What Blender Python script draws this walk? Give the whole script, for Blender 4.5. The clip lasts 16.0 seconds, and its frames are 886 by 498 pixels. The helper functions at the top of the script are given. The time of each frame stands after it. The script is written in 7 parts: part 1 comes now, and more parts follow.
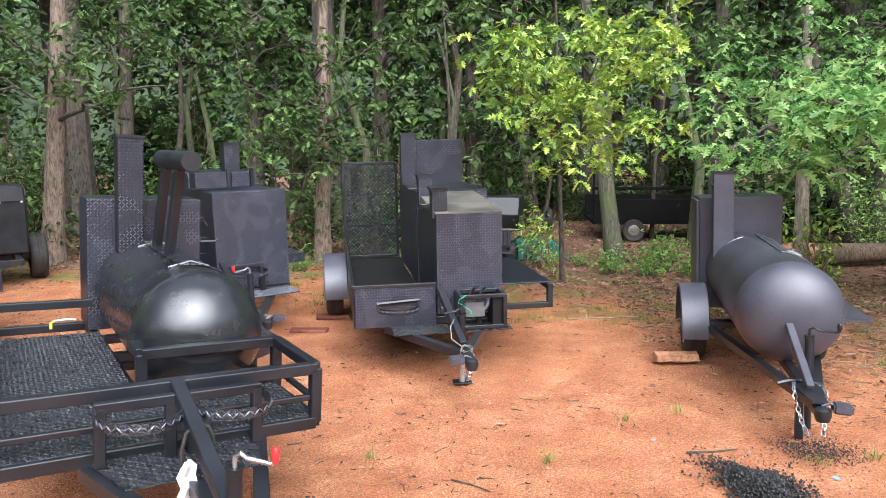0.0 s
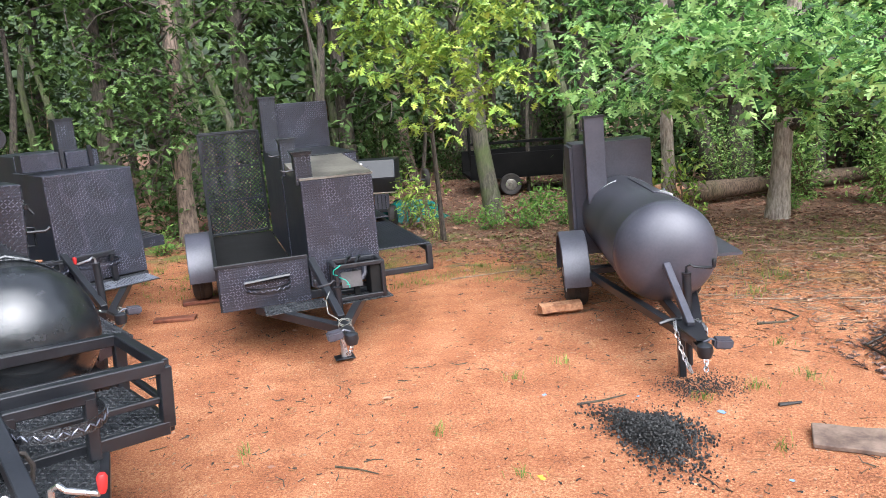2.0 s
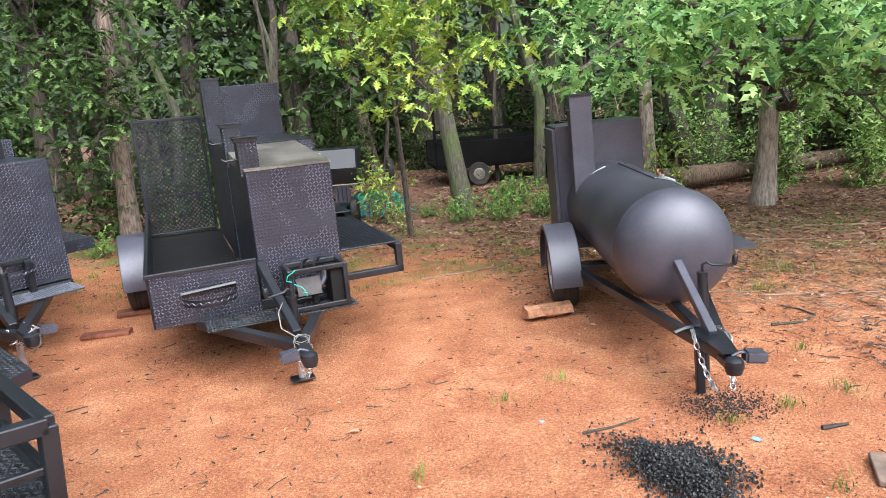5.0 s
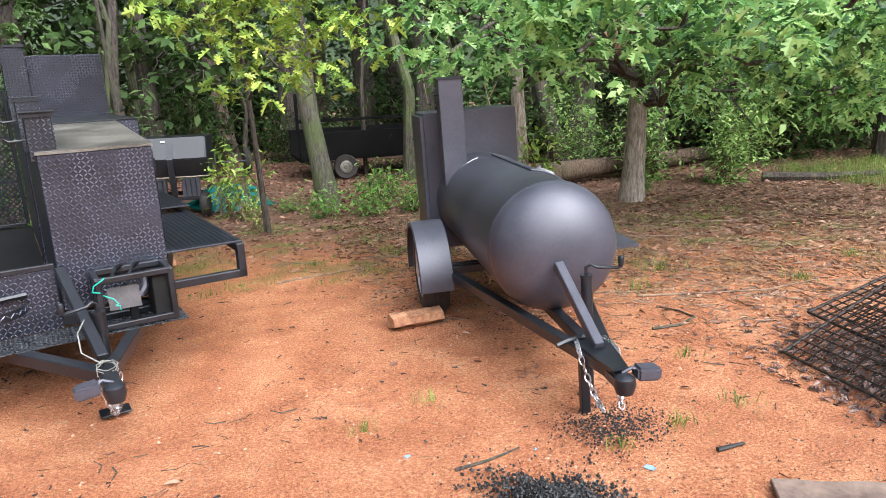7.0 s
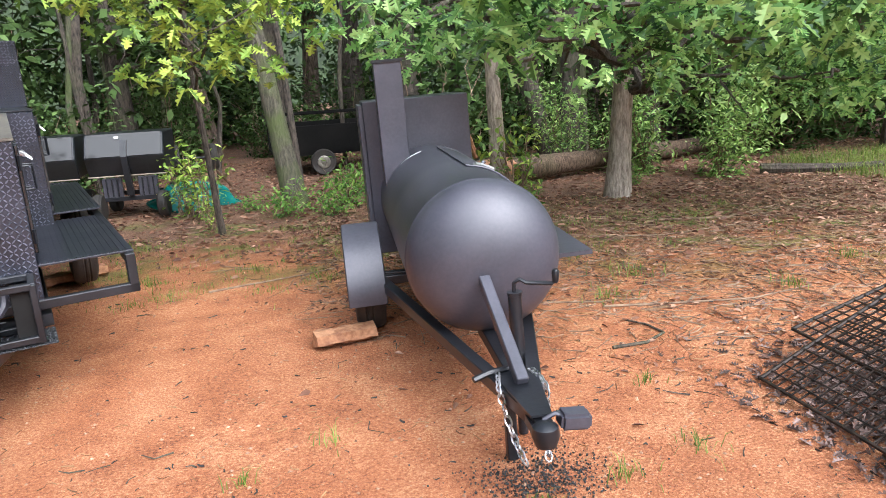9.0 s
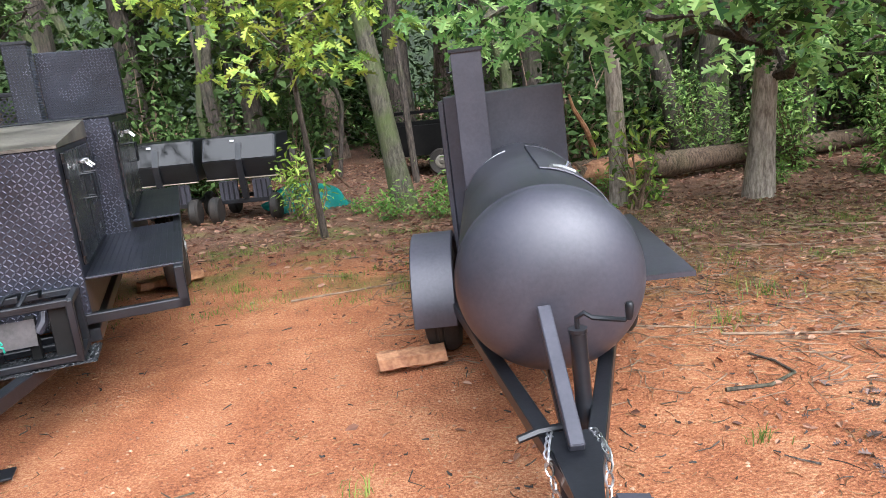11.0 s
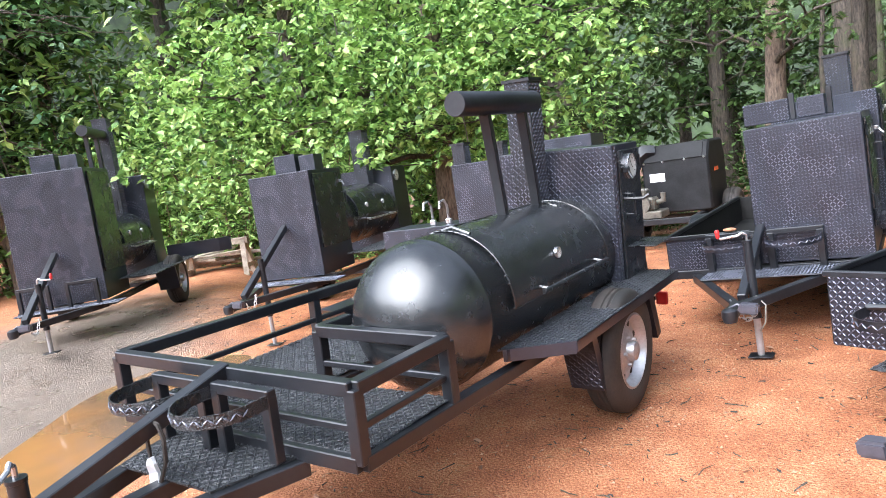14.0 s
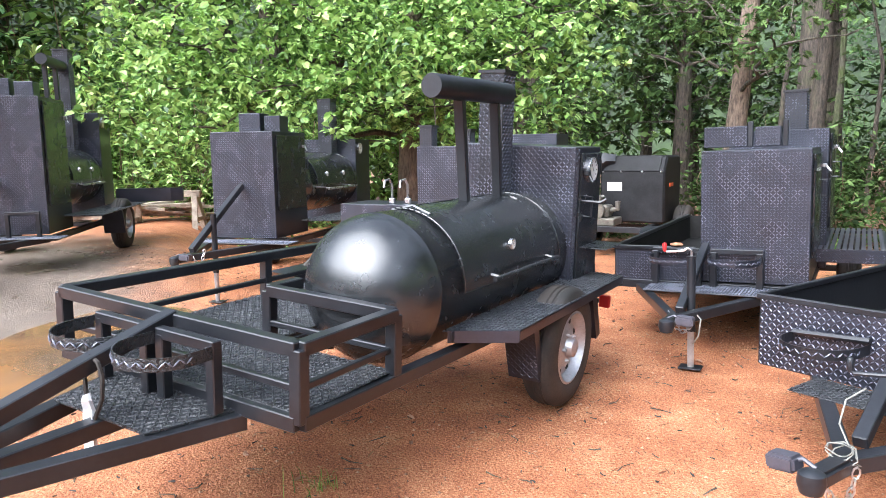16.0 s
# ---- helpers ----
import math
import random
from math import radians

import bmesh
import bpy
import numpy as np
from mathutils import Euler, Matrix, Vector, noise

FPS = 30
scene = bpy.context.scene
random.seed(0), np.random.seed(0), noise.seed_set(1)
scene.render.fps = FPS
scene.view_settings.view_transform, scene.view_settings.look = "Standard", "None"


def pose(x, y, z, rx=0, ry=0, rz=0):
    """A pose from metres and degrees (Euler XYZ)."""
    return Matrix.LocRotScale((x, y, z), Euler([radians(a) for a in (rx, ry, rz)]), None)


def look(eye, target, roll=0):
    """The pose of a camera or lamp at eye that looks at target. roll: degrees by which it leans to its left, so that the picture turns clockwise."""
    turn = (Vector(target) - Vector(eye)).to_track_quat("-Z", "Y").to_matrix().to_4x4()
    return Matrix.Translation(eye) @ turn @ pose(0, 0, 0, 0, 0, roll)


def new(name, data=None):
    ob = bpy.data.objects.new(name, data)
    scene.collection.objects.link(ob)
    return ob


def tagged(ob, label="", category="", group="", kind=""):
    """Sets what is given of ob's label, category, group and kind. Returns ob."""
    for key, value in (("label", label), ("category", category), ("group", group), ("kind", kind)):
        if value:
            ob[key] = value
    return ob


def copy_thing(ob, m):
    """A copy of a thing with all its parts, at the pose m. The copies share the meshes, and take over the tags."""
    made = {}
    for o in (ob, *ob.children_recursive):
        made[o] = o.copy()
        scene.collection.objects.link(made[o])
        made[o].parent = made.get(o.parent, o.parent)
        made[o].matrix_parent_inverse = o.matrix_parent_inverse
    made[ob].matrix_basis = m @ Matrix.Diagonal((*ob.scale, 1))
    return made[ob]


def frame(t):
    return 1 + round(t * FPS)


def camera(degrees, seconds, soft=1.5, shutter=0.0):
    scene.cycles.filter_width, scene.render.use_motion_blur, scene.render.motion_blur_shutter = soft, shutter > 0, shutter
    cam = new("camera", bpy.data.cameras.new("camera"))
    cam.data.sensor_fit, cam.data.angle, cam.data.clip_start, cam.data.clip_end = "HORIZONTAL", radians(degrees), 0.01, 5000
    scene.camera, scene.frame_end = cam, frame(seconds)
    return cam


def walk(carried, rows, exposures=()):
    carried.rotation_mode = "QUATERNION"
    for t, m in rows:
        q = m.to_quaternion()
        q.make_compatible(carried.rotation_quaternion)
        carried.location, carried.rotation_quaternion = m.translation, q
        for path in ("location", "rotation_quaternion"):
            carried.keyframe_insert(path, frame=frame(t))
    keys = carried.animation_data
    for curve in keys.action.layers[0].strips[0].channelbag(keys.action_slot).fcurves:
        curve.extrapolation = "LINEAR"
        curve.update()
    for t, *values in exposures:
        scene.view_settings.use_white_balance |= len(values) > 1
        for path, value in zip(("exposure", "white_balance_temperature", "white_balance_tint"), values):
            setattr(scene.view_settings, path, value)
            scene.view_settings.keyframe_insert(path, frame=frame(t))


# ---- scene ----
cam = camera(64.03, 16.0, 0.8)
PATH = [
    (0, (0.740, -0.830, 1.750), (0.423, 1.125, 1.471), -0.4),
    (0.5, (0.763, -0.786, 1.740), (0.611, 1.184, 1.434), -0.9),
    (1, (0.819, -0.690, 1.710), (0.652, 1.274, 1.367), -2.8),
    (1.5, (0.853, -0.610, 1.701), (0.747, 1.353, 1.334), -4.2),
    (2, (0.802, -0.514, 1.688), (0.801, 1.448, 1.301), -3.9),
    (2.5, (0.738, -0.367, 1.677), (0.806, 1.595, 1.296), -4.2),
    (3, (0.755, -0.240, 1.655), (0.838, 1.711, 1.222), -4.4),
    (5.5, (0.745, 0.323, 1.588), (0.863, 2.275, 1.171), -4.6),
    (6, (0.832, 0.477, 1.563), (1.049, 2.419, 1.141), -3.7),
    (6.5, (0.842, 0.640, 1.527), (1.201, 2.555, 1.078), -2.9),
    (7, (0.897, 0.766, 1.499), (1.350, 2.661, 1.046), -2.6),
    (7.5, (1.063, 0.880, 1.479), (1.523, 2.771, 1.019), -2.6),
    (8, (1.185, 0.971, 1.465), (1.632, 2.864, 0.998), -2.9),
    (10.5, (1.801, 1.594, 1.366), (2.068, 3.521, 0.903), -3.6),
    (11, (1.862, 1.665, 1.365), (1.895, 3.614, 0.917), -5.3),
    (11.5, (1.970, 1.731, 1.387), (1.698, 3.680, 1.030), -6.4),
    (12, (1.993, 1.798, 1.377), (1.311, 3.653, 1.075), -7.7),
    (12.5, (1.907, 1.855, 1.396), (0.839, 3.525, 1.126), -8.1),
    (13, (1.875, 1.927, 1.389), (0.335, 3.179, 1.144), -10.1),
    (13.5, (1.856, 2.008, 1.389), (-0.006, 2.711, 1.200), -9.9),
    (14, (1.870, 2.046, 1.389), (-0.069, 2.487, 1.178), -8.5),
    (14.5, (1.881, 1.985, 1.389), (-0.053, 2.440, 1.157), -5.5),
    (15, (1.886, 1.988, 1.375), (-0.046, 2.441, 1.124), -0.9),
    (15.5, (1.901, 2.000, 1.378), (-0.006, 2.540, 1.109), -0.1),
    (16, (1.916, 2.001, 1.377), (0.017, 2.571, 1.110), -0.7),
]
walk(cam, [(t, look(eye, target, roll)) for t, eye, target, roll in PATH], exposures=[(0, 1.85, 5850, 10), (9.5, 1.85, 5850, 10), (11, 1.75, 5800, 10), (12, 1.95, 5750, 10), (14, 2.38, 5750, 10), (16, 2.4, 5750, 10)])

# ---- world and light: bright overcast ----
world = bpy.data.worlds.new("overcast_sky")
scene.world = world
world.use_nodes = True
wn = world.node_tree.nodes
wl = world.node_tree.links
sky = wn.new("ShaderNodeTexSky")
sky.sky_type = "NISHITA"
sky.sun_disc = False
sky.sun_elevation = radians(46)
sky.sun_rotation = radians(150)
sky.air_density, sky.dust_density = 1.0, 4.0
hsv = wn.new("ShaderNodeHueSaturation")
hsv.inputs["Saturation"].default_value = 0.42
wl.new(sky.outputs[0], hsv.inputs["Color"])
wl.new(hsv.outputs[0], wn["Background"].inputs[0])
wn["Background"].inputs[1].default_value = 0.10
sun_data = bpy.data.lights.new("sun", "SUN")
sun_data.energy, sun_data.angle, sun_data.color = 1.6, radians(78), (1.0, 0.97, 0.92)
sun = new("sun", sun_data)
sun.matrix_world = look((5, -13, 14.5), (0, 0, 0))


# ---- materials ----
def material(name, base, rough=0.6, metal=0.0):
    m = bpy.data.materials.new(name)
    m.use_nodes = True
    b = m.node_tree.nodes["Principled BSDF"]
    b.inputs["Base Color"].default_value = (*base, 1)
    b.inputs["Roughness"].default_value = rough
    b.inputs["Metallic"].default_value = metal
    return m


def node(m, kind, **values):
    n = m.node_tree.nodes.new(kind)
    for key, value in values.items():
        n.inputs[key.replace("_", " ")].default_value = value
    return n


def link(m, a, b):
    m.node_tree.links.new(a, b)


def coords(m):
    return node(m, "ShaderNodeTexCoord").outputs["Object"]


def ramp(m, fac, stops):
    r = node(m, "ShaderNodeValToRGB")
    link(m, fac, r.inputs[0])
    e = r.color_ramp.elements
    while len(e) < len(stops):
        e.new(0.5)
    for el, (p, c) in zip(e, stops):
        el.position, el.color = p, (*c, 1)
    return r.outputs[0]


def noise_tex(m, scale, detail=4.0, vec=None, rough=0.55):
    n = node(m, "ShaderNodeTexNoise", Scale=scale, Detail=detail, Roughness=rough)
    link(m, vec or coords(m), n.inputs["Vector"])
    return n.outputs["Fac"]


def bump(m, height, strength=0.3, distance=0.01, normal=None):
    n = node(m, "ShaderNodeBump", Strength=strength, Distance=distance)
    link(m, height, n.inputs["Height"])
    if normal:
        link(m, normal, n.inputs["Normal"])
    link(m, n.outputs[0], m.node_tree.nodes["Principled BSDF"].inputs["Normal"])
    return n.outputs[0]


def grained(name, dark, light, scale, rough=(0.4, 0.6), fine=60.0, relief=0.2, metal=0.0, distance=0.004, ior=1.5):
    """Colour that wanders between two tones at two scales, with fine relief and uneven gloss."""
    m = material(name, light, rough[1], metal)
    b = m.node_tree.nodes["Principled BSDF"]
    b.inputs["IOR"].default_value = ior
    big, small = noise_tex(m, scale, 5.0), noise_tex(m, fine, 3.0)
    mix = node(m, "ShaderNodeMath")
    mix.operation = "MULTIPLY_ADD"
    link(m, small, mix.inputs[0])
    mix.inputs[1].default_value = 0.35
    half = node(m, "ShaderNodeMath")
    half.operation = "MULTIPLY_ADD"
    link(m, big, half.inputs[0])
    half.inputs[1].default_value, half.inputs[2].default_value = 1.0, -0.17
    link(m, half.outputs[0], mix.inputs[2])
    link(m, ramp(m, mix.outputs[0], [(0.35, dark), (0.68, light)]), b.inputs["Base Color"])
    rr = node(m, "ShaderNodeMapRange")
    rr.inputs["To Min"].default_value, rr.inputs["To Max"].default_value = rough
    link(m, big, rr.inputs["Value"])
    link(m, rr.outputs[0], b.inputs["Roughness"])
    bump(m, small, relief, distance)
    return m


paint = grained("black_paint", (0.008, 0.009, 0.012), (0.020, 0.022, 0.027), 3.0, (0.28, 0.44), 45.0, 0.12, 0.1, ior=1.55)
paint_wet = grained("wet_black_paint", (0.012, 0.0135, 0.0155), (0.028, 0.031, 0.035), 9.0, (0.08, 0.40), 170.0, 0.2, 0.1, ior=1.75)
paint_satin = grained("satin_black_paint", (0.044, 0.044, 0.058), (0.078, 0.077, 0.099), 2.5, (0.36, 0.50), 60.0, 0.06, 0.2, ior=1.65)
plate_paint = grained("tread_plate_paint", (0.013, 0.0145, 0.022), (0.028, 0.031, 0.046), 4.0, (0.24, 0.40), 80.0, 0.12, 0.2, ior=1.7)
plate_wet = grained("wet_tread_plate_paint", (0.010, 0.011, 0.014), (0.030, 0.033, 0.038), 14.0, (0.08, 0.50), 120.0, 1.0, 0.2, 0.010, ior=1.7)
# worn lugs, paler and bluer than the plate: sky sheen put into the colour
lug_sheen_paint = grained("worn_sheen_tread_lugs", (0.085, 0.092, 0.122), (0.17, 0.18, 0.232), 5.0, (0.20, 0.34), 80.0, 0.1, 0.35, ior=1.9)
lug_wet = grained("wet_tread_lugs", (0.022, 0.024, 0.028), (0.085, 0.09, 0.10), 22.0, (0.08, 0.55), 150.0, 1.0, 0.3, 0.012, ior=1.7)
interior = grained("soot_black_steel", (0.005, 0.005, 0.005), (0.013, 0.0125, 0.012), 3.0, (0.55, 0.8), 40.0, 0.3, ior=1.35)
# far trailer's dark steel, blackened further for the shade of the trees
trailer_in_shade = grained("shade_darkened_trailer_steel", (0.003, 0.003, 0.003), (0.008, 0.0075, 0.007), 3.0, (0.7, 0.9), 40.0, 0.3, ior=1.2)
rubber = grained("tyre_rubber", (0.018, 0.017, 0.016), (0.045, 0.036, 0.030), 6.0, (0.6, 0.85), 80.0, 0.3)
galv = grained("grey_wheel_steel", (0.32, 0.32, 0.33), (0.52, 0.52, 0.54), 8.0, (0.3, 0.5), 70.0, 0.1, 0.6)
chrome = grained("zinc_plated_steel", (0.45, 0.45, 0.47), (0.72, 0.72, 0.74), 20.0, (0.18, 0.4), 90.0, 0.1, 0.9)
bare_top = grained("worn_steel_top", (0.09, 0.082, 0.07), (0.26, 0.24, 0.20), 3.5, (0.25, 0.5), 40.0, 0.15, 0.3)
red_plastic = material("red_plastic", (0.55, 0.03, 0.03), 0.35)
white_tag = material("white_paper", (0.8, 0.8, 0.82), 0.6)
green_cord = material("green_wire", (0.02, 0.42, 0.30), 0.5)
brass_wire = grained("clear_wire_sheath", (0.15, 0.15, 0.135), (0.32, 0.32, 0.28), 20.0, (0.3, 0.5), 60.0, 0.1)
pale_plate = grained("scuffed_pale_plate", (0.03, 0.027, 0.027), (0.085, 0.075, 0.075), 9.0, (0.45, 0.65), 60.0, 0.15)
dial_face = material("dial_face", (0.75, 0.75, 0.72), 0.3)
glass_black = material("dark_lacquer", (0.012, 0.012, 0.013), 0.08)
dark_plastic = grained("dull_black_plastic", (0.008, 0.008, 0.009), (0.018, 0.018, 0.020), 5.0, (0.45, 0.65), 60.0, 0.1, ior=1.3)
orange = material("orange_plastic", (0.75, 0.12, 0.02), 0.4)
teal = grained("teal_plastic", (0.0, 0.11, 0.095), (0.01, 0.20, 0.17), 4.0, (0.3, 0.5), 40.0, 0.1)
split_wood = grained("split_firewood", (0.26, 0.11, 0.055), (0.56, 0.30, 0.16), 12.0, (0.6, 0.8), 50.0, 0.6, 0.0, 0.01)
old_wood = grained("weathered_boards", (0.22, 0.17, 0.13), (0.50, 0.42, 0.34), 6.0, (0.6, 0.85), 40.0, 0.5, 0.0, 0.006)
red_wood = grained("red_brown_board", (0.12, 0.035, 0.02), (0.25, 0.09, 0.05), 8.0, (0.45, 0.7), 40.0, 0.4)
coal = grained("charcoal", (0.008, 0.008, 0.008), (0.035, 0.034, 0.033), 30.0, (0.35, 0.7), 120.0, 0.6)
rusty = grained("dark_rusted_wire", (0.012, 0.010, 0.009), (0.055, 0.035, 0.025), 25.0, (0.4, 0.7), 90.0, 0.4, 0.3)
blue_bit = material("blue_plastic", (0.22, 0.33, 0.50), 0.45)
yellow_bit = material("yellow_scrap", (0.65, 0.42, 0.05), 0.5)


def bark(name, dark, light, moss=0.0):
    m = material(name, light, 0.85)
    b = m.node_tree.nodes["Principled BSDF"]
    mp = node(m, "ShaderNodeMapping")
    mp.inputs["Scale"].default_value = (1.3, 1.3, 0.34)
    link(m, coords(m), mp.inputs[0])
    ridges = noise_tex(m, 26.0, 6.0, mp.outputs[0], 0.65)
    patch = noise_tex(m, 2.2, 4.0)
    col = ramp(m, ridges, [(0.36, dark), (0.62, light)])
    mix = node(m, "ShaderNodeMix")
    mix.data_type = "RGBA"
    link(m, ramp(m, patch, [(0.52 - 0.12 * moss, (0, 0, 0)), (0.66 - 0.1 * moss, (moss, moss, moss))]), mix.inputs[0])
    link(m, col, mix.inputs[6])
    mix.inputs[7].default_value = (0.10, 0.13, 0.04, 1)
    link(m, mix.outputs[2], b.inputs["Base Color"])
    bump(m, ridges, 0.9, 0.03)
    return m


bark_oak = bark("oak_bark", (0.22, 0.175, 0.145), (0.56, 0.48, 0.41), 0.08)
log_bark = bark("rotting_log_bark", (0.05, 0.032, 0.022), (0.20, 0.135, 0.09), 0.15)
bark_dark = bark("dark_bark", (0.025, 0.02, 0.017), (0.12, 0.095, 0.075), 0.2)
bark_moss = bark("mossy_bark", (0.045, 0.04, 0.03), (0.16, 0.145, 0.105), 0.8)
bark_red = bark("flaking_pine_bark", (0.07, 0.05, 0.04), (0.27, 0.20, 0.15), 0.1)


def leafy(name, dark, mid, light, rough=0.5, through_light=0.25, ior=1.45, vary=0.7):
    """Leaf colour that differs from leaf to leaf; some light passes through."""
    m = material(name, mid, rough)
    nt = m.node_tree
    b = nt.nodes["Principled BSDF"]
    b.inputs["IOR"].default_value = ior
    rnd = node(m, "ShaderNodeNewGeometry").outputs["Random Per Island"]
    clump = noise_tex(m, 0.9, 3.0)
    add = node(m, "ShaderNodeMath")
    add.operation = "MULTIPLY_ADD"
    link(m, rnd, add.inputs[0])
    add.inputs[1].default_value = vary
    sub = node(m, "ShaderNodeMath")
    sub.operation = "MULTIPLY_ADD"
    link(m, clump, sub.inputs[0])
    sub.inputs[1].default_value, sub.inputs[2].default_value = 1.0, -vary / 2
    link(m, sub.outputs[0], add.inputs[2])
    col = ramp(m, add.outputs[0], [(0.2, dark), (0.5, mid), (0.82, light)])
    link(m, col, b.inputs["Base Color"])
    tr = node(m, "ShaderNodeBsdfTranslucent")
    link(m, col, tr.inputs[0])
    mx = node(m, "ShaderNodeMixShader")
    mx.inputs[0].default_value = through_light
    link(m, b.outputs[0], mx.inputs[1])
    link(m, tr.outputs[0], mx.inputs[2])
    link(m, mx.outputs[0], nt.nodes["Material Output"].inputs[0])
    return m


leaf_oak = leafy("oak_leaves", (0.03, 0.085, 0.025), (0.20, 0.40, 0.105), (0.48, 0.68, 0.25), 0.38, 0.5, 1.45)
leaf_yellow = leafy("yellow_green_leaves", (0.09, 0.17, 0.03), (0.26, 0.40, 0.06), (0.52, 0.62, 0.12), 0.4, 0.25)
leaf_maple = leafy("maple_leaves", (0.04, 0.095, 0.02), (0.25, 0.42, 0.10), (0.54, 0.72, 0.25), 0.4, 0.3)
# leaves of the wood behind: its deep shade is put into these darker tones
leaf_wood_shade = leafy("shade_toned_woodland_leaves", (0.012, 0.025, 0.008), (0.062, 0.110, 0.030), (0.20, 0.31, 0.10), 0.55, 0.2, 1.22, 0.42)
leaf_pine = leafy("pine_foliage", (0.06, 0.13, 0.06), (0.12, 0.24, 0.09), (0.20, 0.34, 0.12), 0.5)
leaf_under = leafy("undergrowth_leaves", (0.08, 0.18, 0.04), (0.17, 0.33, 0.06), (0.30, 0.45, 0.09), 0.42, 0.3)
leaf_dead = leafy("dead_leaves", (0.10, 0.045, 0.03), (0.25, 0.12, 0.075), (0.45, 0.27, 0.18), 0.6, 0.1)
leaf_grey = leafy("grey_dead_leaves", (0.05, 0.035, 0.03), (0.15, 0.10, 0.085), (0.28, 0.20, 0.175), 0.6, 0.1, 1.3)
grass_mat = leafy("grass_blades", (0.08, 0.14, 0.02), (0.16, 0.24, 0.04), (0.30, 0.36, 0.08), 0.5, 0.3)
straw = leafy("pine_straw", (0.10, 0.045, 0.02), (0.22, 0.11, 0.05), (0.38, 0.24, 0.12), 0.7, 0.0)
twig_mat = grained("dry_twigs", (0.12, 0.07, 0.045), (0.34, 0.24, 0.16), 9.0, (0.7, 0.9), 60.0, 0.4)


# ---- mesh helpers ----
def part(name, bm, mat, parent=None, label="", smooth=False, kind=""):
    """Links a bmesh as one mesh object under a thing or a part."""
    me = bpy.data.meshes.new(name)
    bmesh.ops.recalc_face_normals(bm, faces=bm.faces)
    bm.to_mesh(me)
    bm.free()
    if smooth:
        for p in me.polygons:
            p.use_smooth = True
        me.set_sharp_from_angle(angle=radians(38))
    me.materials.append(mat)
    ob = new(name, me)
    ob.parent = parent
    return tagged(ob, label, kind=kind)


def thing(name, m, label, category, group=""):
    ob = new(name)
    ob.empty_display_size = 0.2
    ob.matrix_basis = m
    return tagged(ob, label, category, group)


def box(bm, x0, x1, y0, y1, z0, z1, bevel=0.0):
    r = bmesh.ops.create_cube(bm, size=1.0, matrix=Matrix.Translation(((x0 + x1) / 2, (y0 + y1) / 2, (z0 + z1) / 2)) @ Matrix.Diagonal((abs(x1 - x0), abs(y1 - y0), abs(z1 - z0), 1)))
    if bevel:
        edges = list({e for v in r["verts"] for e in v.link_edges})
        bmesh.ops.bevel(bm, geom=edges, offset=bevel, segments=1, affect="EDGES", profile=0.5)


def beam(bm, p, q, w=0.05, h=0.05, bevel=0.004):
    """A square tube from p to q."""
    p, q = Vector(p), Vector(q)
    d = q - p
    side = d.cross(Vector((0, 0, 1)))
    side = side.normalized() if side.length > 1e-4 else Vector((1, 0, 0))
    up = side.cross(d).normalized()
    m = Matrix.Translation((p + q) / 2) @ Matrix((side, d.normalized(), up)).transposed().to_4x4() @ Matrix.Diagonal((w, d.length, h, 1))
    r = bmesh.ops.create_cube(bm, size=1.0, matrix=m)
    if bevel:
        edges = list({e for v in r["verts"] for e in v.link_edges})
        bmesh.ops.bevel(bm, geom=edges, offset=bevel, segments=1, affect="EDGES")


def tube(bm, pts, radius, seg=8, closed=False, caps=True):
    """A round tube along points; radius may be one number or one a point."""
    pts = [Vector(p) for p in pts]
    rad = radius if isinstance(radius, (list, tuple)) else [radius] * len(pts)
    rings, last = [], Vector((0, 0, 1))
    n = len(pts)
    for i, p in enumerate(pts):
        a, b = (pts[i - 1] if i or closed else p), (pts[(i + 1) % n] if i < n - 1 or closed else p)
        d = (b - a).normalized()
        side = d.cross(last)
        if side.length < 0.05:
            side = d.cross(Vector((1, 0, 0)))
        side.normalize()
        up = side.cross(d).normalized()
        last = up
        rings.append([bm.verts.new(p + rad[i] * (math.cos(t) * side + math.sin(t) * up)) for t in (2 * math.pi * k / seg for k in range(seg))])
    for i in range(n if closed else n - 1):
        r, s = rings[i], rings[(i + 1) % n]
        for k in range(seg):
            bm.faces.new((r[k], r[(k + 1) % seg], s[(k + 1) % seg], s[k]))
    if caps and not closed:
        bm.faces.new(rings[0])
        bm.faces.new(rings[-1][::-1])


def lathe(bm, profile, m, seg=32):
    """Turns (radius, along) pairs about the local y axis of m."""
    rings = []
    for r, y in profile:
        if r < 1e-5:
            rings.append([bm.verts.new(m @ Vector((0, y, 0)))])
        else:
            rings.append([bm.verts.new(m @ Vector((r * math.cos(t), y, r * math.sin(t)))) for t in (2 * math.pi * k / seg for k in range(seg))])
    for r, s in zip(rings, rings[1:]):
        for k in range(seg):
            k2 = (k + 1) % seg
            if len(r) == 1 and len(s) == 1:
                continue
            if len(r) == 1:
                bm.faces.new((r[0], s[k2], s[k]))
            elif len(s) == 1:
                bm.faces.new((r[k], r[k2], s[0]))
            else:
                bm.faces.new((r[k], r[k2], s[k2], s[k]))


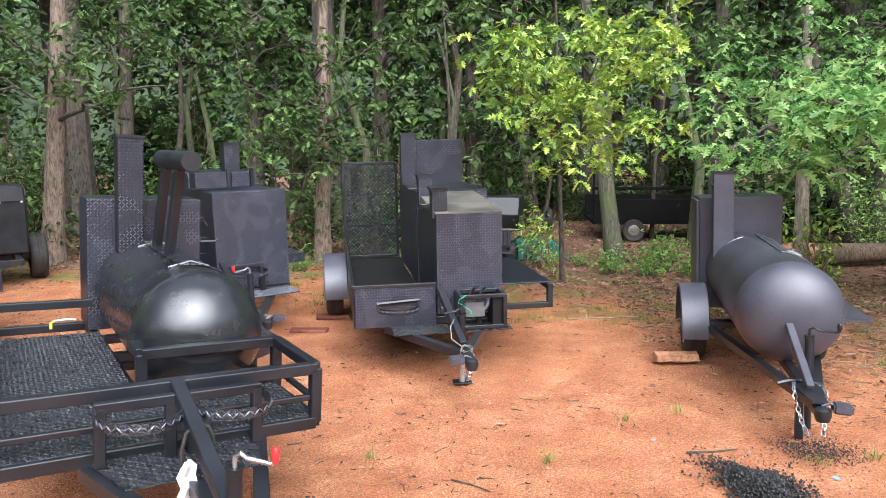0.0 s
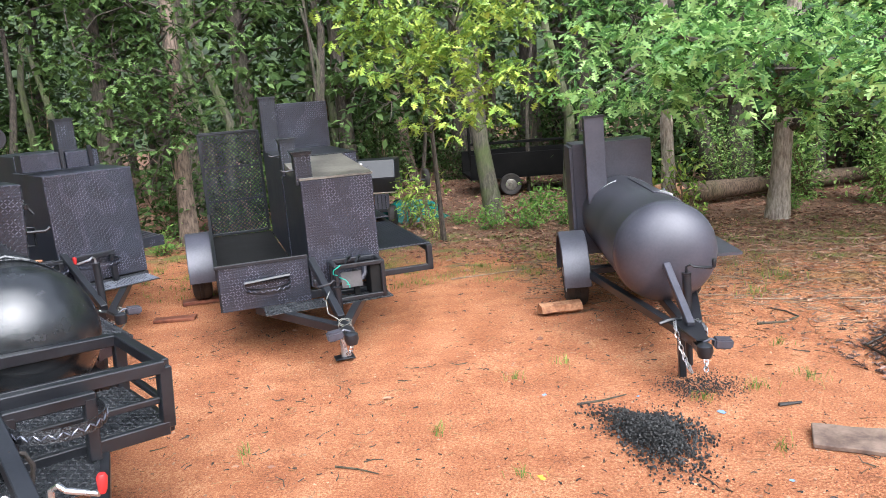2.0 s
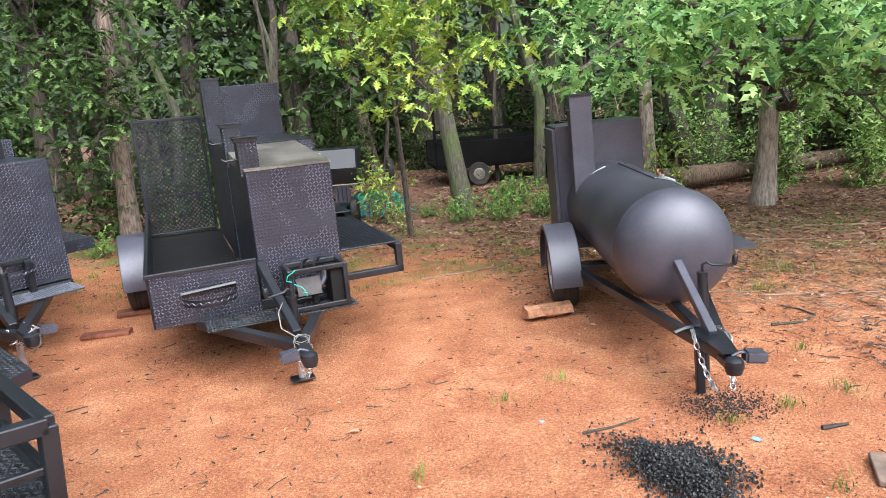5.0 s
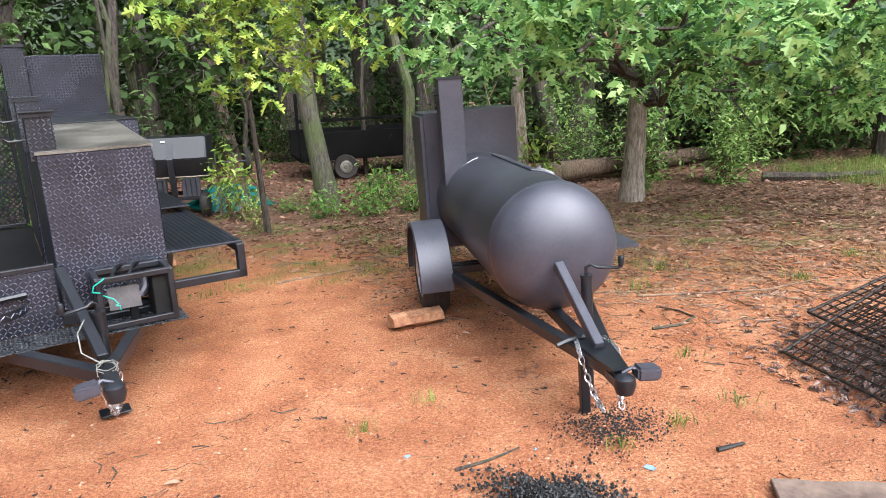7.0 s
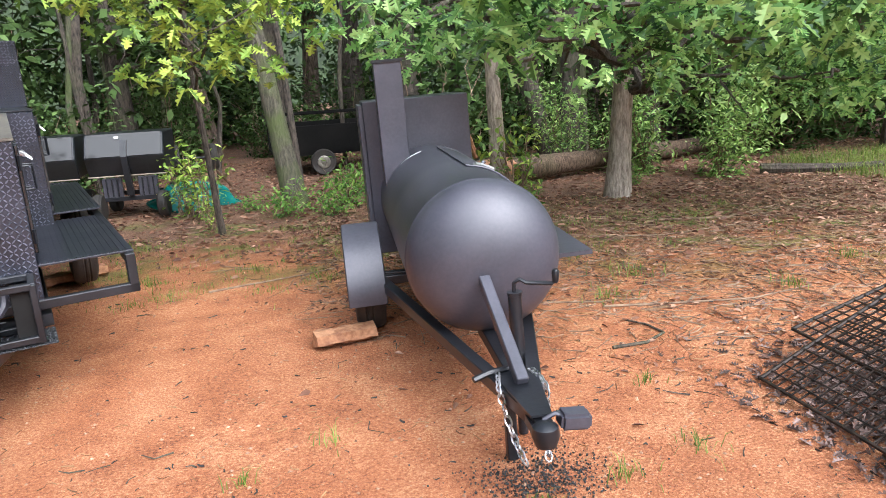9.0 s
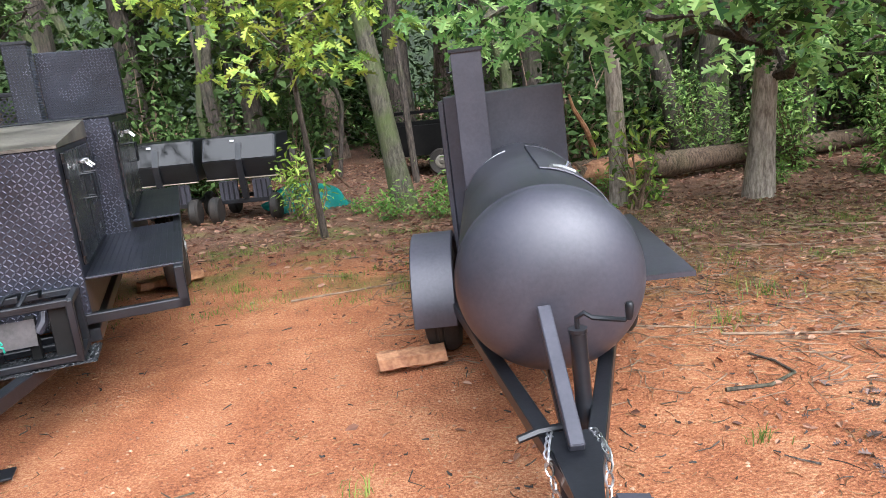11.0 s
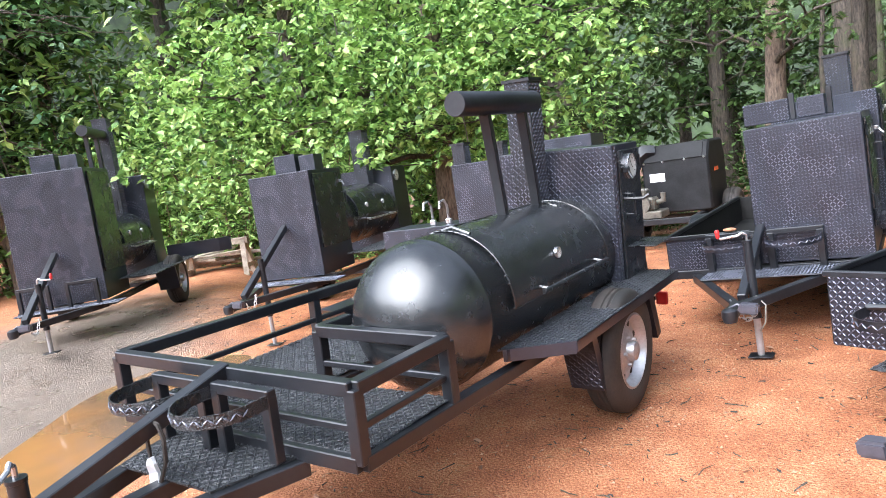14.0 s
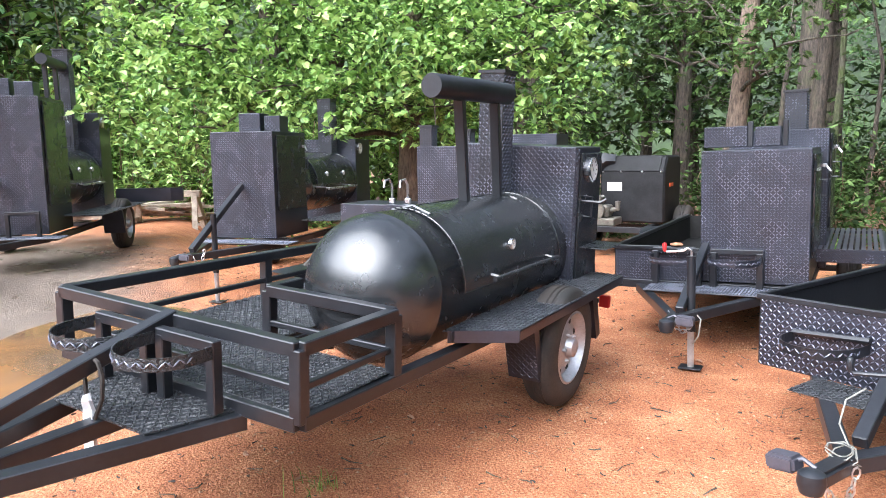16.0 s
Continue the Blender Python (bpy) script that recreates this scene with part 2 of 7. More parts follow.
def prism(bm, outline, axis, a, b):
    """Extrudes an outline of 2D points along an axis between a and b."""
    def at(u, v, w):
        return {"x": (w, u, v), "y": (u, w, v), "z": (u, v, w)}[axis]
    lo = [bm.verts.new(at(u, v, a)) for u, v in outline]
    hi = [bm.verts.new(at(u, v, b)) for u, v in outline]
    bm.faces.new(lo)
    bm.faces.new(hi[::-1])
    n = len(lo)
    for i in range(n):
        bm.faces.new((lo[i], hi[i], hi[(i + 1) % n], lo[(i + 1) % n]))


def treads(name, parent, origin, u, v, w, h, mat, pitch=0.0205, skip=None):
    """The raised lozenges of tread plate on the rectangle origin + u * w + v * h, as one part."""
    origin, u, v = Vector(origin), Vector(u).normalized(), Vector(v).normalized()
    nrm = u.cross(v)
    nu, nv = max(1, int(w / pitch)), max(1, int(h / pitch))
    verts, faces = [], []
    for i in range(nu):
        for j in range(nv):
            cu, cv = (i + 0.5) * w / nu, (j + 0.5) * h / nv
            if skip and skip(cu, cv):
                continue
            c = origin + u * cu + v * cv
            s = 1 if (i + j) % 2 else -1
            a, b = (u + s * v).normalized(), (u * s - v).normalized()
            k = len(verts)
            L, W, T = pitch * 0.64, pitch * 0.21, pitch * 0.20
            verts += [c - a * L, c + b * W, c + a * L, c - b * W, c - a * L * 0.35 + nrm * T, c + a * L * 0.35 + nrm * T]
            faces += [(k, k + 1, k + 4), (k + 1, k + 5, k + 4), (k + 1, k + 2, k + 5), (k + 2, k + 3, k + 5), (k + 3, k + 4, k + 5), (k + 3, k, k + 4)]
    me = bpy.data.meshes.new(name)
    me.from_pydata(verts, [], faces)
    me.materials.append({plate_paint: lug_sheen_paint, plate_wet: lug_wet}.get(mat, mat))
    ob = new(name, me)
    ob.parent = parent
    return tagged(ob, kind="stuff")


# ---- trailer parts ----
def sheet(bm, x0, x1, y0, y1, z0, z1):
    box(bm, x0, x1, y0, y1, z0, z1, 0.003)


def wheel(parent, x, y, r, side, width=0.18, rim_mat=None):
    """A wheel on its axle at x (outer face), side +1 for the one that faces +x."""
    m = Matrix.Translation((x, y, r)) @ Matrix.Rotation(radians(-90 * side), 4, "Z")
    w = width
    bm = bmesh.new()
    lathe(bm, [(0.0, -w), (0.05, -w), (0.05, -0.02), (0.0, -0.02)], m, 16)
    hub = part("wheel", bm, paint, parent, smooth=True)
    bm = bmesh.new()
    k = r / 0.31
    lathe(bm, [(0.185 * k, -0.012), (0.205 * k, -0.002), (0.25 * k, 0.0), (0.288 * k, -0.012), (0.305 * k, -0.03), (0.31 * k, -0.055), (0.303 * k, -0.062), (0.303 * k, -0.068), (0.31 * k, -0.073), (0.31 * k, -0.088), (0.303 * k, -0.092), (0.303 * k, -0.098), (0.31 * k, -0.103), (0.31 * k, w * -0.7), (0.305 * k, -w + 0.03), (0.285 * k, -w + 0.01), (0.2 * k, -w), (0.185 * k, -w + 0.01)], m, 40)
    part("tyre", bm, rubber, hub, "worn black rubber tyre", smooth=True)
    bm = bmesh.new()
    lathe(bm, [(0.19 * k, -0.01), (0.178 * k, -0.006), (0.170 * k, -0.02), (0.165 * k, -0.05), (0.155 * k, -0.062), (0.11 * k, -0.05), (0.085 * k, -0.035), (0.055 * k, -0.032), (0.05 * k, -0.012), (0.045 * k, 0.004), (0.03 * k, 0.010), (0.0, 0.010)], m, 40)
    for i in range(5):
        a = 2 * math.pi * i / 5
        lathe(bm, [(0.0, -0.012), (0.009, -0.014), (0.011, -0.036)], m @ Matrix.Translation((0.07 * k * math.cos(a), 0, 0.07 * k * math.sin(a))), 6)
    rim = part("rim", bm, rim_mat or galv, hub, "grey steel rim", smooth=True)
    for i in range(8):
        a = 2 * math.pi * (i + 0.5) / 8
        bm = bmesh.new()
        lathe(bm, [(0.0, -0.0555), (0.016 * k, -0.0555), (0.016 * k, -0.07)], m @ Matrix.Translation((0.130 * k * math.cos(a), 0.003, 0.130 * k * math.sin(a))), 10)
        part("vent_hole", bm, rubber, hub)


def jack(parent, x, y, top, swing=(-0.15, -0.05), foot=True, knob=red_plastic, crank=True):
    bm = bmesh.new()
    lathe(bm, [(0, 0), (0.03, 0), (0.03, 0.012), (0.027, 0.014), (0.027, top * 0.62), (0.03, top * 0.64), (0.03, top * 0.66), (0, top * 0.66)], Matrix.Translation((x, y, top)) @ Matrix.Rotation(radians(-90), 4, "X"), 16)
    j = part("jack", bm, paint, parent, "black tongue jack", smooth=True)
    bm = bmesh.new()
    lathe(bm, [(0, 0), (0.021, 0), (0.021, top * 0.40), (0, top * 0.40)], Matrix.Translation((x, y, top * 0.40)) @ Matrix.Rotation(radians(-90), 4, "X"), 14)
    part("inner_tube", bm, galv if foot else paint, j, smooth=True)
    if foot:
        bm = bmesh.new()
        box(bm, x - 0.07, x + 0.07, y - 0.05, y + 0.05, 0.002, 0.012, 0.003)
        part("foot_plate", bm, paint, j)
    if crank:
        bm = bmesh.new()
        sx, sy = swing
        tube(bm, [(x, y, top), (x, y, top + 0.035), (x + 0.15 * sx, y + 0.15 * sy, top + 0.05), (x + 0.3 * sx, y + 0.3 * sy, top + 0.035), (x + 0.93 * sx, y + 0.93 * sy, top + 0.028), (x + sx, y + sy, top + 0.045)], 0.0085, 8)
        c = part("crank", bm, chrome if knob else paint, j, smooth=True)
        bm = bmesh.new()
        tube(bm, [(x + sx, y + sy, top + 0.03), (x + sx * 1.01, y + sy, top + 0.04), (x + sx * 1.02, y + sy, top + 0.075), (x + sx * 1.02, y + sy, top + 0.085)], [0.008, 0.012, 0.015, 0.010], 10)
        part("knob", bm, knob or paint, c, smooth=True)
    return j


def coupler(parent, x, y, z, ang=0.0, lever=True, side=1):
    """Ball coupler whose nose is at x, y."""
    m = Matrix.Translation((x, y, z)) @ Matrix.Rotation(ang, 4, "Z")
    bm = bmesh.new()
    lathe(bm, [(0, -0.045), (0.035, -0.035), (0.046, 0.0), (0.042, 0.03), (0.025, 0.042), (0, 0.045)], m @ Matrix.Translation((0, 0.045, 0)) @ Matrix.Rotation(radians(90), 4, "X"), 18)
    r = bmesh.ops.create_cube(bm, size=1.0, matrix=m @ Matrix.Translation((0, 0.15, 0.005)) @ Matrix.Diagonal((0.075, 0.2, 0.06, 1)))
    bmesh.ops.bevel(bm, geom=list({e for v in r["verts"] for e in v.link_edges}), offset=0.012, segments=2, affect="EDGES")
    c = part("coupler", bm, paint, parent, "black ball coupler", smooth=True)
    if lever:
        bm = bmesh.new()
        r = bmesh.ops.create_cube(bm, size=1.0, matrix=m @ Matrix.Translation((0.10 * side, 0.06, 0.035)) @ Matrix.Rotation(radians(6 * side), 4, "Y") @ Matrix.Diagonal((0.10, 0.075, 0.055, 1)))
        bmesh.ops.bevel(bm, geom=list({e for v in r["verts"] for e in v.link_edges}), offset=0.01, segments=2, affect="EDGES")
        tube(bm, [m @ Vector((0.0, 0.07, 0.04)), m @ Vector((0.04 * side, 0.065, 0.06)), m @ Vector((0.07 * side, 0.06, 0.045))], 0.008, 6)
        part("coupler_lock", bm, paint_satin, c, "dark grey lock block", smooth=True)
    return c


def chain(parent, pts, size=0.016, mat=None):
    """Chain links strung along points."""
    pts = [Vector(p) for p in pts]
    bm = bmesh.new()
    k = 0
    for p, q in zip(pts, pts[1:]):
        n = max(1, round((q - p).length / (size * 1.9)))
        for i in range(n):
            c, d = p.lerp(q, (i + 0.5) / n), (q - p).normalized()
            s = d.cross(Vector((0.3, 0.2, 1))).normalized()
            if k % 2:
                s = d.cross(s)
            ring = [c + d * (size * 1.35 * math.cos(t)) + s * (size * 0.75 * math.sin(t)) for t in (2 * math.pi * j / 8 for j in range(8))]
            tube(bm, ring, size * 0.24, 5, closed=True)
            k += 1
    return part("safety_chain", bm, mat or chrome, parent, "zinc-plated safety chain", smooth=True)


def cord(parent, name, pts, r, mat, label=""):
    bm = bmesh.new()
    tube(bm, pts, r, 6)
    return part(name, bm, mat, parent, label, smooth=True)


def sag(a, b, drop, n=8):
    a, b = Vector(a), Vector(b)
    return [a.lerp(b, i / n) - Vector((0, 0, drop * 4 * (i / n) * (1 - i / n))) for i in range(n + 1)]


def round_fender(parent, x0, x1, y, r, mat, a0=-10, a1=190):
    bm = bmesh.new()
    n = 30
    # section: outer skin with rolled edges, then the inner skin
    sec = [(x0 + 0.004, r + 0.045), (x0, r + 0.05), (x0, r + 0.068), (x0 + 0.006, r + 0.076), (x1 - 0.006, r + 0.076), (x1, r + 0.068), (x1, r + 0.05), (x1 - 0.004, r + 0.045), (x1 - 0.006, r + 0.068), (x0 + 0.006, r + 0.068)]
    rows = []
    for i in range(n + 1):
        a = radians(a0 + (a1 - a0) * i / n)
        rows.append([bm.verts.new((x, y - rr * math.cos(a), r * 0.86 + rr * math.sin(a))) for x, rr in sec])
    for p, q in zip(rows, rows[1:]):
        for k in range(len(sec)):
            k2 = (k + 1) % len(sec)
            bm.faces.new((p[k], p[k2], q[k2], q[k]))
    bm.faces.new(rows[0])
    bm.faces.new(rows[-1][::-1])
    return part("fender", bm, mat, parent, "rounded black steel fender", smooth=True)


def plate_box(parent, name, x0, x1, y0, y1, z0, z1, faces="f", mat=None, top=None, label="", tread=None, pitch=0.0205):
    """A closed sheet-steel box with tread plate on the named faces: f front, r right, l left, b back, t top."""
    bm = bmesh.new()
    box(bm, x0, x1, y0, y1, z0, z1, 0.004)
    ob = part(name, bm, plate_paint if mat in (None, paint) and faces != "t" else mat, parent, label)
    e = 0.0015
    tm = tread or plate_paint
    if "f" in faces:
        treads("tread", ob, (x0, y0 - e, z0), (1, 0, 0), (0, 0, 1), x1 - x0, z1 - z0, tm, pitch)
    if "r" in faces:
        treads("tread", ob, (x1 + e, y0, z0), (0, 1, 0), (0, 0, 1), y1 - y0, z1 - z0, tm, pitch)
    if "l" in faces:
        treads("tread", ob, (x0 - e, y1, z0), (0, -1, 0), (0, 0, 1), y1 - y0, z1 - z0, tm, pitch)
    if "t" in faces:
        treads("tread", ob, (x0, y0, z1 + e), (1, 0, 0), (0, 1, 0), x1 - x0, y1 - y0, tm, pitch)
    if top:
        bm = bmesh.new()
        box(bm, x0 - 0.006, x1 + 0.006, y0 - 0.006, y1 + 0.004, z1 + 0.001, z1 + 0.008, 0.002)
        part("top_sheet", bm, top, ob, "worn steel top sheet")
    return ob


def latch_door(parent, x, y0, y1, z0, z1, hinge_at=0, mat=None, latch_mat=None):
    """A flush door on a right-hand face with its lever latch, loop handle and hinges."""
    bm = bmesh.new()
    box(bm, x, x + 0.018, y0, y1, z0, z1, 0.004)
    d = part("door", bm, mat or paint_wet, parent, "glossy black steel door")
    yh = y0 + 0.05 if hinge_at else y1 - 0.05
    bm = bmesh.new()
    zc = z0 + (z1 - z0) * 0.62
    tube(bm, [(x + 0.018, yh, zc - 0.06), (x + 0.07, yh, zc - 0.06), (x + 0.07, yh, zc + 0.06), (x + 0.018, yh, zc + 0.06)], 0.007, 6)
    part("handle", bm, paint, d, "bent steel rod handle", smooth=True)
    bm = bmesh.new()
    box(bm, x + 0.018, x + 0.05, yh - 0.02, yh + 0.02, z0 + (z1 - z0) * 0.84, z0 + (z1 - z0) * 0.88, 0.004)
    tube(bm, [(x + 0.04, yh, z0 + (z1 - z0) * 0.86), (x + 0.075, yh - 0.015, z0 + (z1 - z0) * 0.80)], [0.01, 0.006], 6)
    part("latch", bm, latch_mat or chrome, d, "black latch" if latch_mat else "chrome latch", smooth=True)
    for z in (z0 + 0.08, z1 - 0.08):
        cord(d, "hinge", [(x + 0.014, (y1 if hinge_at else y0) - 0.004, z - 0.035), (x + 0.014, (y1 if hinge_at else y0) - 0.004, z + 0.035)], 0.009, paint)
    return d


def thermometer(parent, x, y, z, r, facing="x"):
    m = Matrix.Translation((x, y, z)) @ (Matrix.Rotation(radians(-90), 4, "Z") if facing == "x" else Matrix.Rotation(radians(180), 4, "Z"))
    bm = bmesh.new()
    lathe(bm, [(0, 0), (r, 0), (r, 0.016), (r * 0.88, 0.018), (r * 0.88, 0.012), (0, 0.012)], m, 24)
    t = part("thermometer", bm, chrome, parent, "round dial thermometer with a steel bezel", smooth=True)
    bm = bmesh.new()
    lathe(bm, [(0, 0.0135), (r * 0.87, 0.0135)], m, 24)
    part("dial", bm, dial_face, t)
    bm = bmesh.new()
    for i in range(9):
        a = radians(-30 + i * 30)
        q = m @ Matrix.Rotation(-a, 4, "Y")
        bmesh.ops.create_cube(bm, size=1.0, matrix=q @ Matrix.Translation((r * 0.72, 0.0145, 0)) @ Matrix.Diagonal((r * 0.2, 0.001, r * 0.06, 1)))
    bmesh.ops.create_cube(bm, size=1.0, matrix=m @ Matrix.Rotation(radians(-50), 4, "Y") @ Matrix.Translation((r * 0.25, 0.016, 0)) @ Matrix.Diagonal((r * 0.8, 0.001, r * 0.05, 1)))
    part("needle", bm, glass_black, t)


def tank(parent, x, z, r, y0, y1, mat, label, depth=0.85):
    """A lying pressure tank with a domed front end whose tip is at y0; its flat back is at y1."""
    m = Matrix.Translation((x, 0, z))
    d = r * depth
    prof = [(0, y0)]
    for i in range(1, 13):
        a = math.pi / 2 * i / 12
        prof.append((r * math.sin(a), y0 + d * (1 - math.cos(a))))
    prof += [(r + 0.003, y0 + d + 0.004), (r + 0.003, y0 + d + 0.012), (r, y0 + d + 0.016), (r, (y0 + y1) / 2), (r, y1 - 0.02), (r, y1), (0, y1)]
    bm = bmesh.new()
    lathe(bm, prof, m, 64)
    return part("tank", bm, mat, parent, label, smooth=True)


def tank_door(parent, x, z, r, y0, y1, a0, a1, mat):
    """A curved lid that lies on a tank between two angles from the top (to the right)."""
    bm = bmesh.new()
    n = 14
    def ring(rr, y):
        return [(x + rr * math.sin(radians(a0 + (a1 - a0) * i / n)), y, z + rr * math.cos(radians(a0 + (a1 - a0) * i / n))) for i in range(n + 1)]
    rows = [[bm.verts.new(p) for p in ring(rr, y)] for rr, y in ((r + 0.001, y0), (r + 0.005, y0 + 0.002), (r + 0.005, y1 - 0.002), (r + 0.001, y1))]
    for s, t in zip(rows, rows[1:]):
        for i in range(n):
            bm.faces.new((s[i], s[i + 1], t[i + 1], t[i]))
    for i in (0, n):
        bm.faces.new([rw[i] for rw in rows])
    lid = part("lid", bm, mat, parent, "curved steel lid", smooth=True)
    bm = bmesh.new()
    for y in (y0, y1):
        tube(bm, [(x + (r + 0.006) * math.sin(radians(a0 + (a1 - a0) * i / n)), y, z + (r + 0.006) * math.cos(radians(a0 + (a1 - a0) * i / n))) for i in range(n + 1)], 0.004, 6)
    for a in (a0, a1):
        tube(bm, [(x + (r + 0.006) * math.sin(radians(a)), y, z + (r + 0.006) * math.cos(radians(a))) for y in (y0, y1)], 0.004, 6)
    part("lid_rim", bm, mat, lid, smooth=True)
    return lid


def stack_pipe(parent, x0, x1, y0, y1, z0, z1, tread=True, cap=True):
    """A square chimney with an open, dark mouth."""
    bm = bmesh.new()
    box(bm, x0, x1, y0, y1, z0, z1 - 0.001, 0.003)
    s = part("chimney", bm, paint if tread else paint_satin, parent, "square tread-plate chimney" if tread else "square black chimney")
    if tread:
        e = 0.0015
        treads("tread", s, (x0, y0 - e, z0), (1, 0, 0), (0, 0, 1), x1 - x0, z1 - z0, plate_paint)
        treads("tread", s, (x1 + e, y0, z0), (0, 1, 0), (0, 0, 1), y1 - y0, z1 - z0, plate_paint)
    if cap:
        bm = bmesh.new()
        for q in ((x0 - 0.01, x1 + 0.01, y0 - 0.01, y0 + 0.004), (x0 - 0.01, x1 + 0.01, y1 - 0.004, y1 + 0.01), (x0 - 0.01, x0 + 0.004, y0, y1), (x1 - 0.004, x1 + 0.01, y0, y1)):
            box(bm, *q, z1 - 0.012, z1 + 0.006)
        part("rim", bm, paint, s)
    return s


def rails(parent, name, segs, mat, w=0.045, label=""):
    if name in ("top_rail", "middle_rail", "tongue", "axle", "shelf_bracket", "bed_rim"):
        obs = []
        for p, q in segs:
            bm = bmesh.new()
            beam(bm, p, q, w, w)
            obs.append(part(name, bm, mat, parent, label))
        return obs[0]
    bm = bmesh.new()
    for p, q in segs:
        beam(bm, p, q, w, w)
    return part(name, bm, mat, parent, label)


def expanded_metal(parent, x0, x1, y, z0, z1, mat):
    """A framed gate of diamond mesh standing across the trailer."""
    bm = bmesh.new()
    beam(bm, (x0, y, z0), (x0, y, z1), 0.03, 0.03)
    beam(bm, (x1, y, z0), (x1, y, z1), 0.03, 0.03)
    for z in (z0, z1):
        beam(bm, (x0, y, z), (x1, y, z), 0.03, 0.03)
    for k in (1 / 3, 2 / 3):
        beam(bm, (x0, y + 0.01, z0 + (z1 - z0) * k), (x1, y + 0.01, z0 + (z1 - z0) * k), 0.02, 0.02, 0)
    g = part("ramp_gate", bm, mat, parent, "folded-up expanded-metal ramp gate")
    verts, faces = [], []
    nx, nz = int((x1 - x0) / 0.042), int((z1 - z0) / 0.021)
    for i in range(nx):
        for j in range(nz):
            cx, cz = x0 + (i + (0.5 if j % 2 else 0.0) + 0.25) * (x1 - x0) / nx, z0 + (j + 0.5) * (z1 - z0) / nz
            hx, hz = 0.5 * (x1 - x0) / nx, (z1 - z0) / nz
            for (ax, az), (bx, bz) in (((-hx, 0), (0, hz)), ((0, hz), (hx, 0))):
                k = len(verts)
                t = 0.0075
                for px, pz in ((ax, az), (bx, bz)):
                    verts += [(cx + px, y - 0.004, cz + pz - t), (cx + px, y - 0.004, cz + pz + t), (cx + px, y + 0.004, cz + pz)]
                faces += [(k, k + 3, k + 4, k + 1), (k + 1, k + 4, k + 5, k + 2), (k + 2, k + 5, k + 3, k)]
    me = bpy.data.meshes.new("diamond_mesh")
    me.from_pydata(verts, [], faces)
    me.materials.append(plate_paint)
    ob = new("diamond_mesh", me)
    ob.parent = g
    tagged(ob, kind="stuff")
    return g


def bucket_ring(parent, x, y, z, r, mat):
    """A U-shaped strap of tread plate that holds a gas bottle."""
    bm = bmesh.new()
    n = 16
    pts = [(x - r, y + r * 0.55)] + [(x + r * math.cos(math.pi + math.pi * i / n), y + r * math.sin(math.pi + math.pi * i / n)) for i in range(n + 1)] + [(x + r, y + r * 0.55)]
    for (ax, ay), (bx, by) in zip(pts, pts[1:]):
        beam(bm, (ax, ay, z), (bx, by, z), 0.005, 0.045, 0)
    bmesh.ops.remove_doubles(bm, verts=bm.verts, dist=0.0005)
    ring = part("bottle_ring", bm, mat, parent, "curved strap of tread plate")
    bm = bmesh.new()
    for i in range(22):
        a = math.pi + math.pi * (i + 0.5) / 22
        o = Vector((math.cos(a), math.sin(a), 0))
        s = Vector((-o.y, o.x, 0.9 if i % 2 else -0.9)).normalized()
        c = Vector((x, y, z)) + o * (r + 0.0035)
        tube(bm, [c - s * 0.014, c, c + s * 0.014], [0.001, 0.004, 0.001], 5)
    part("tread", bm, lug_sheen_paint, ring, kind="stuff")
    return ring


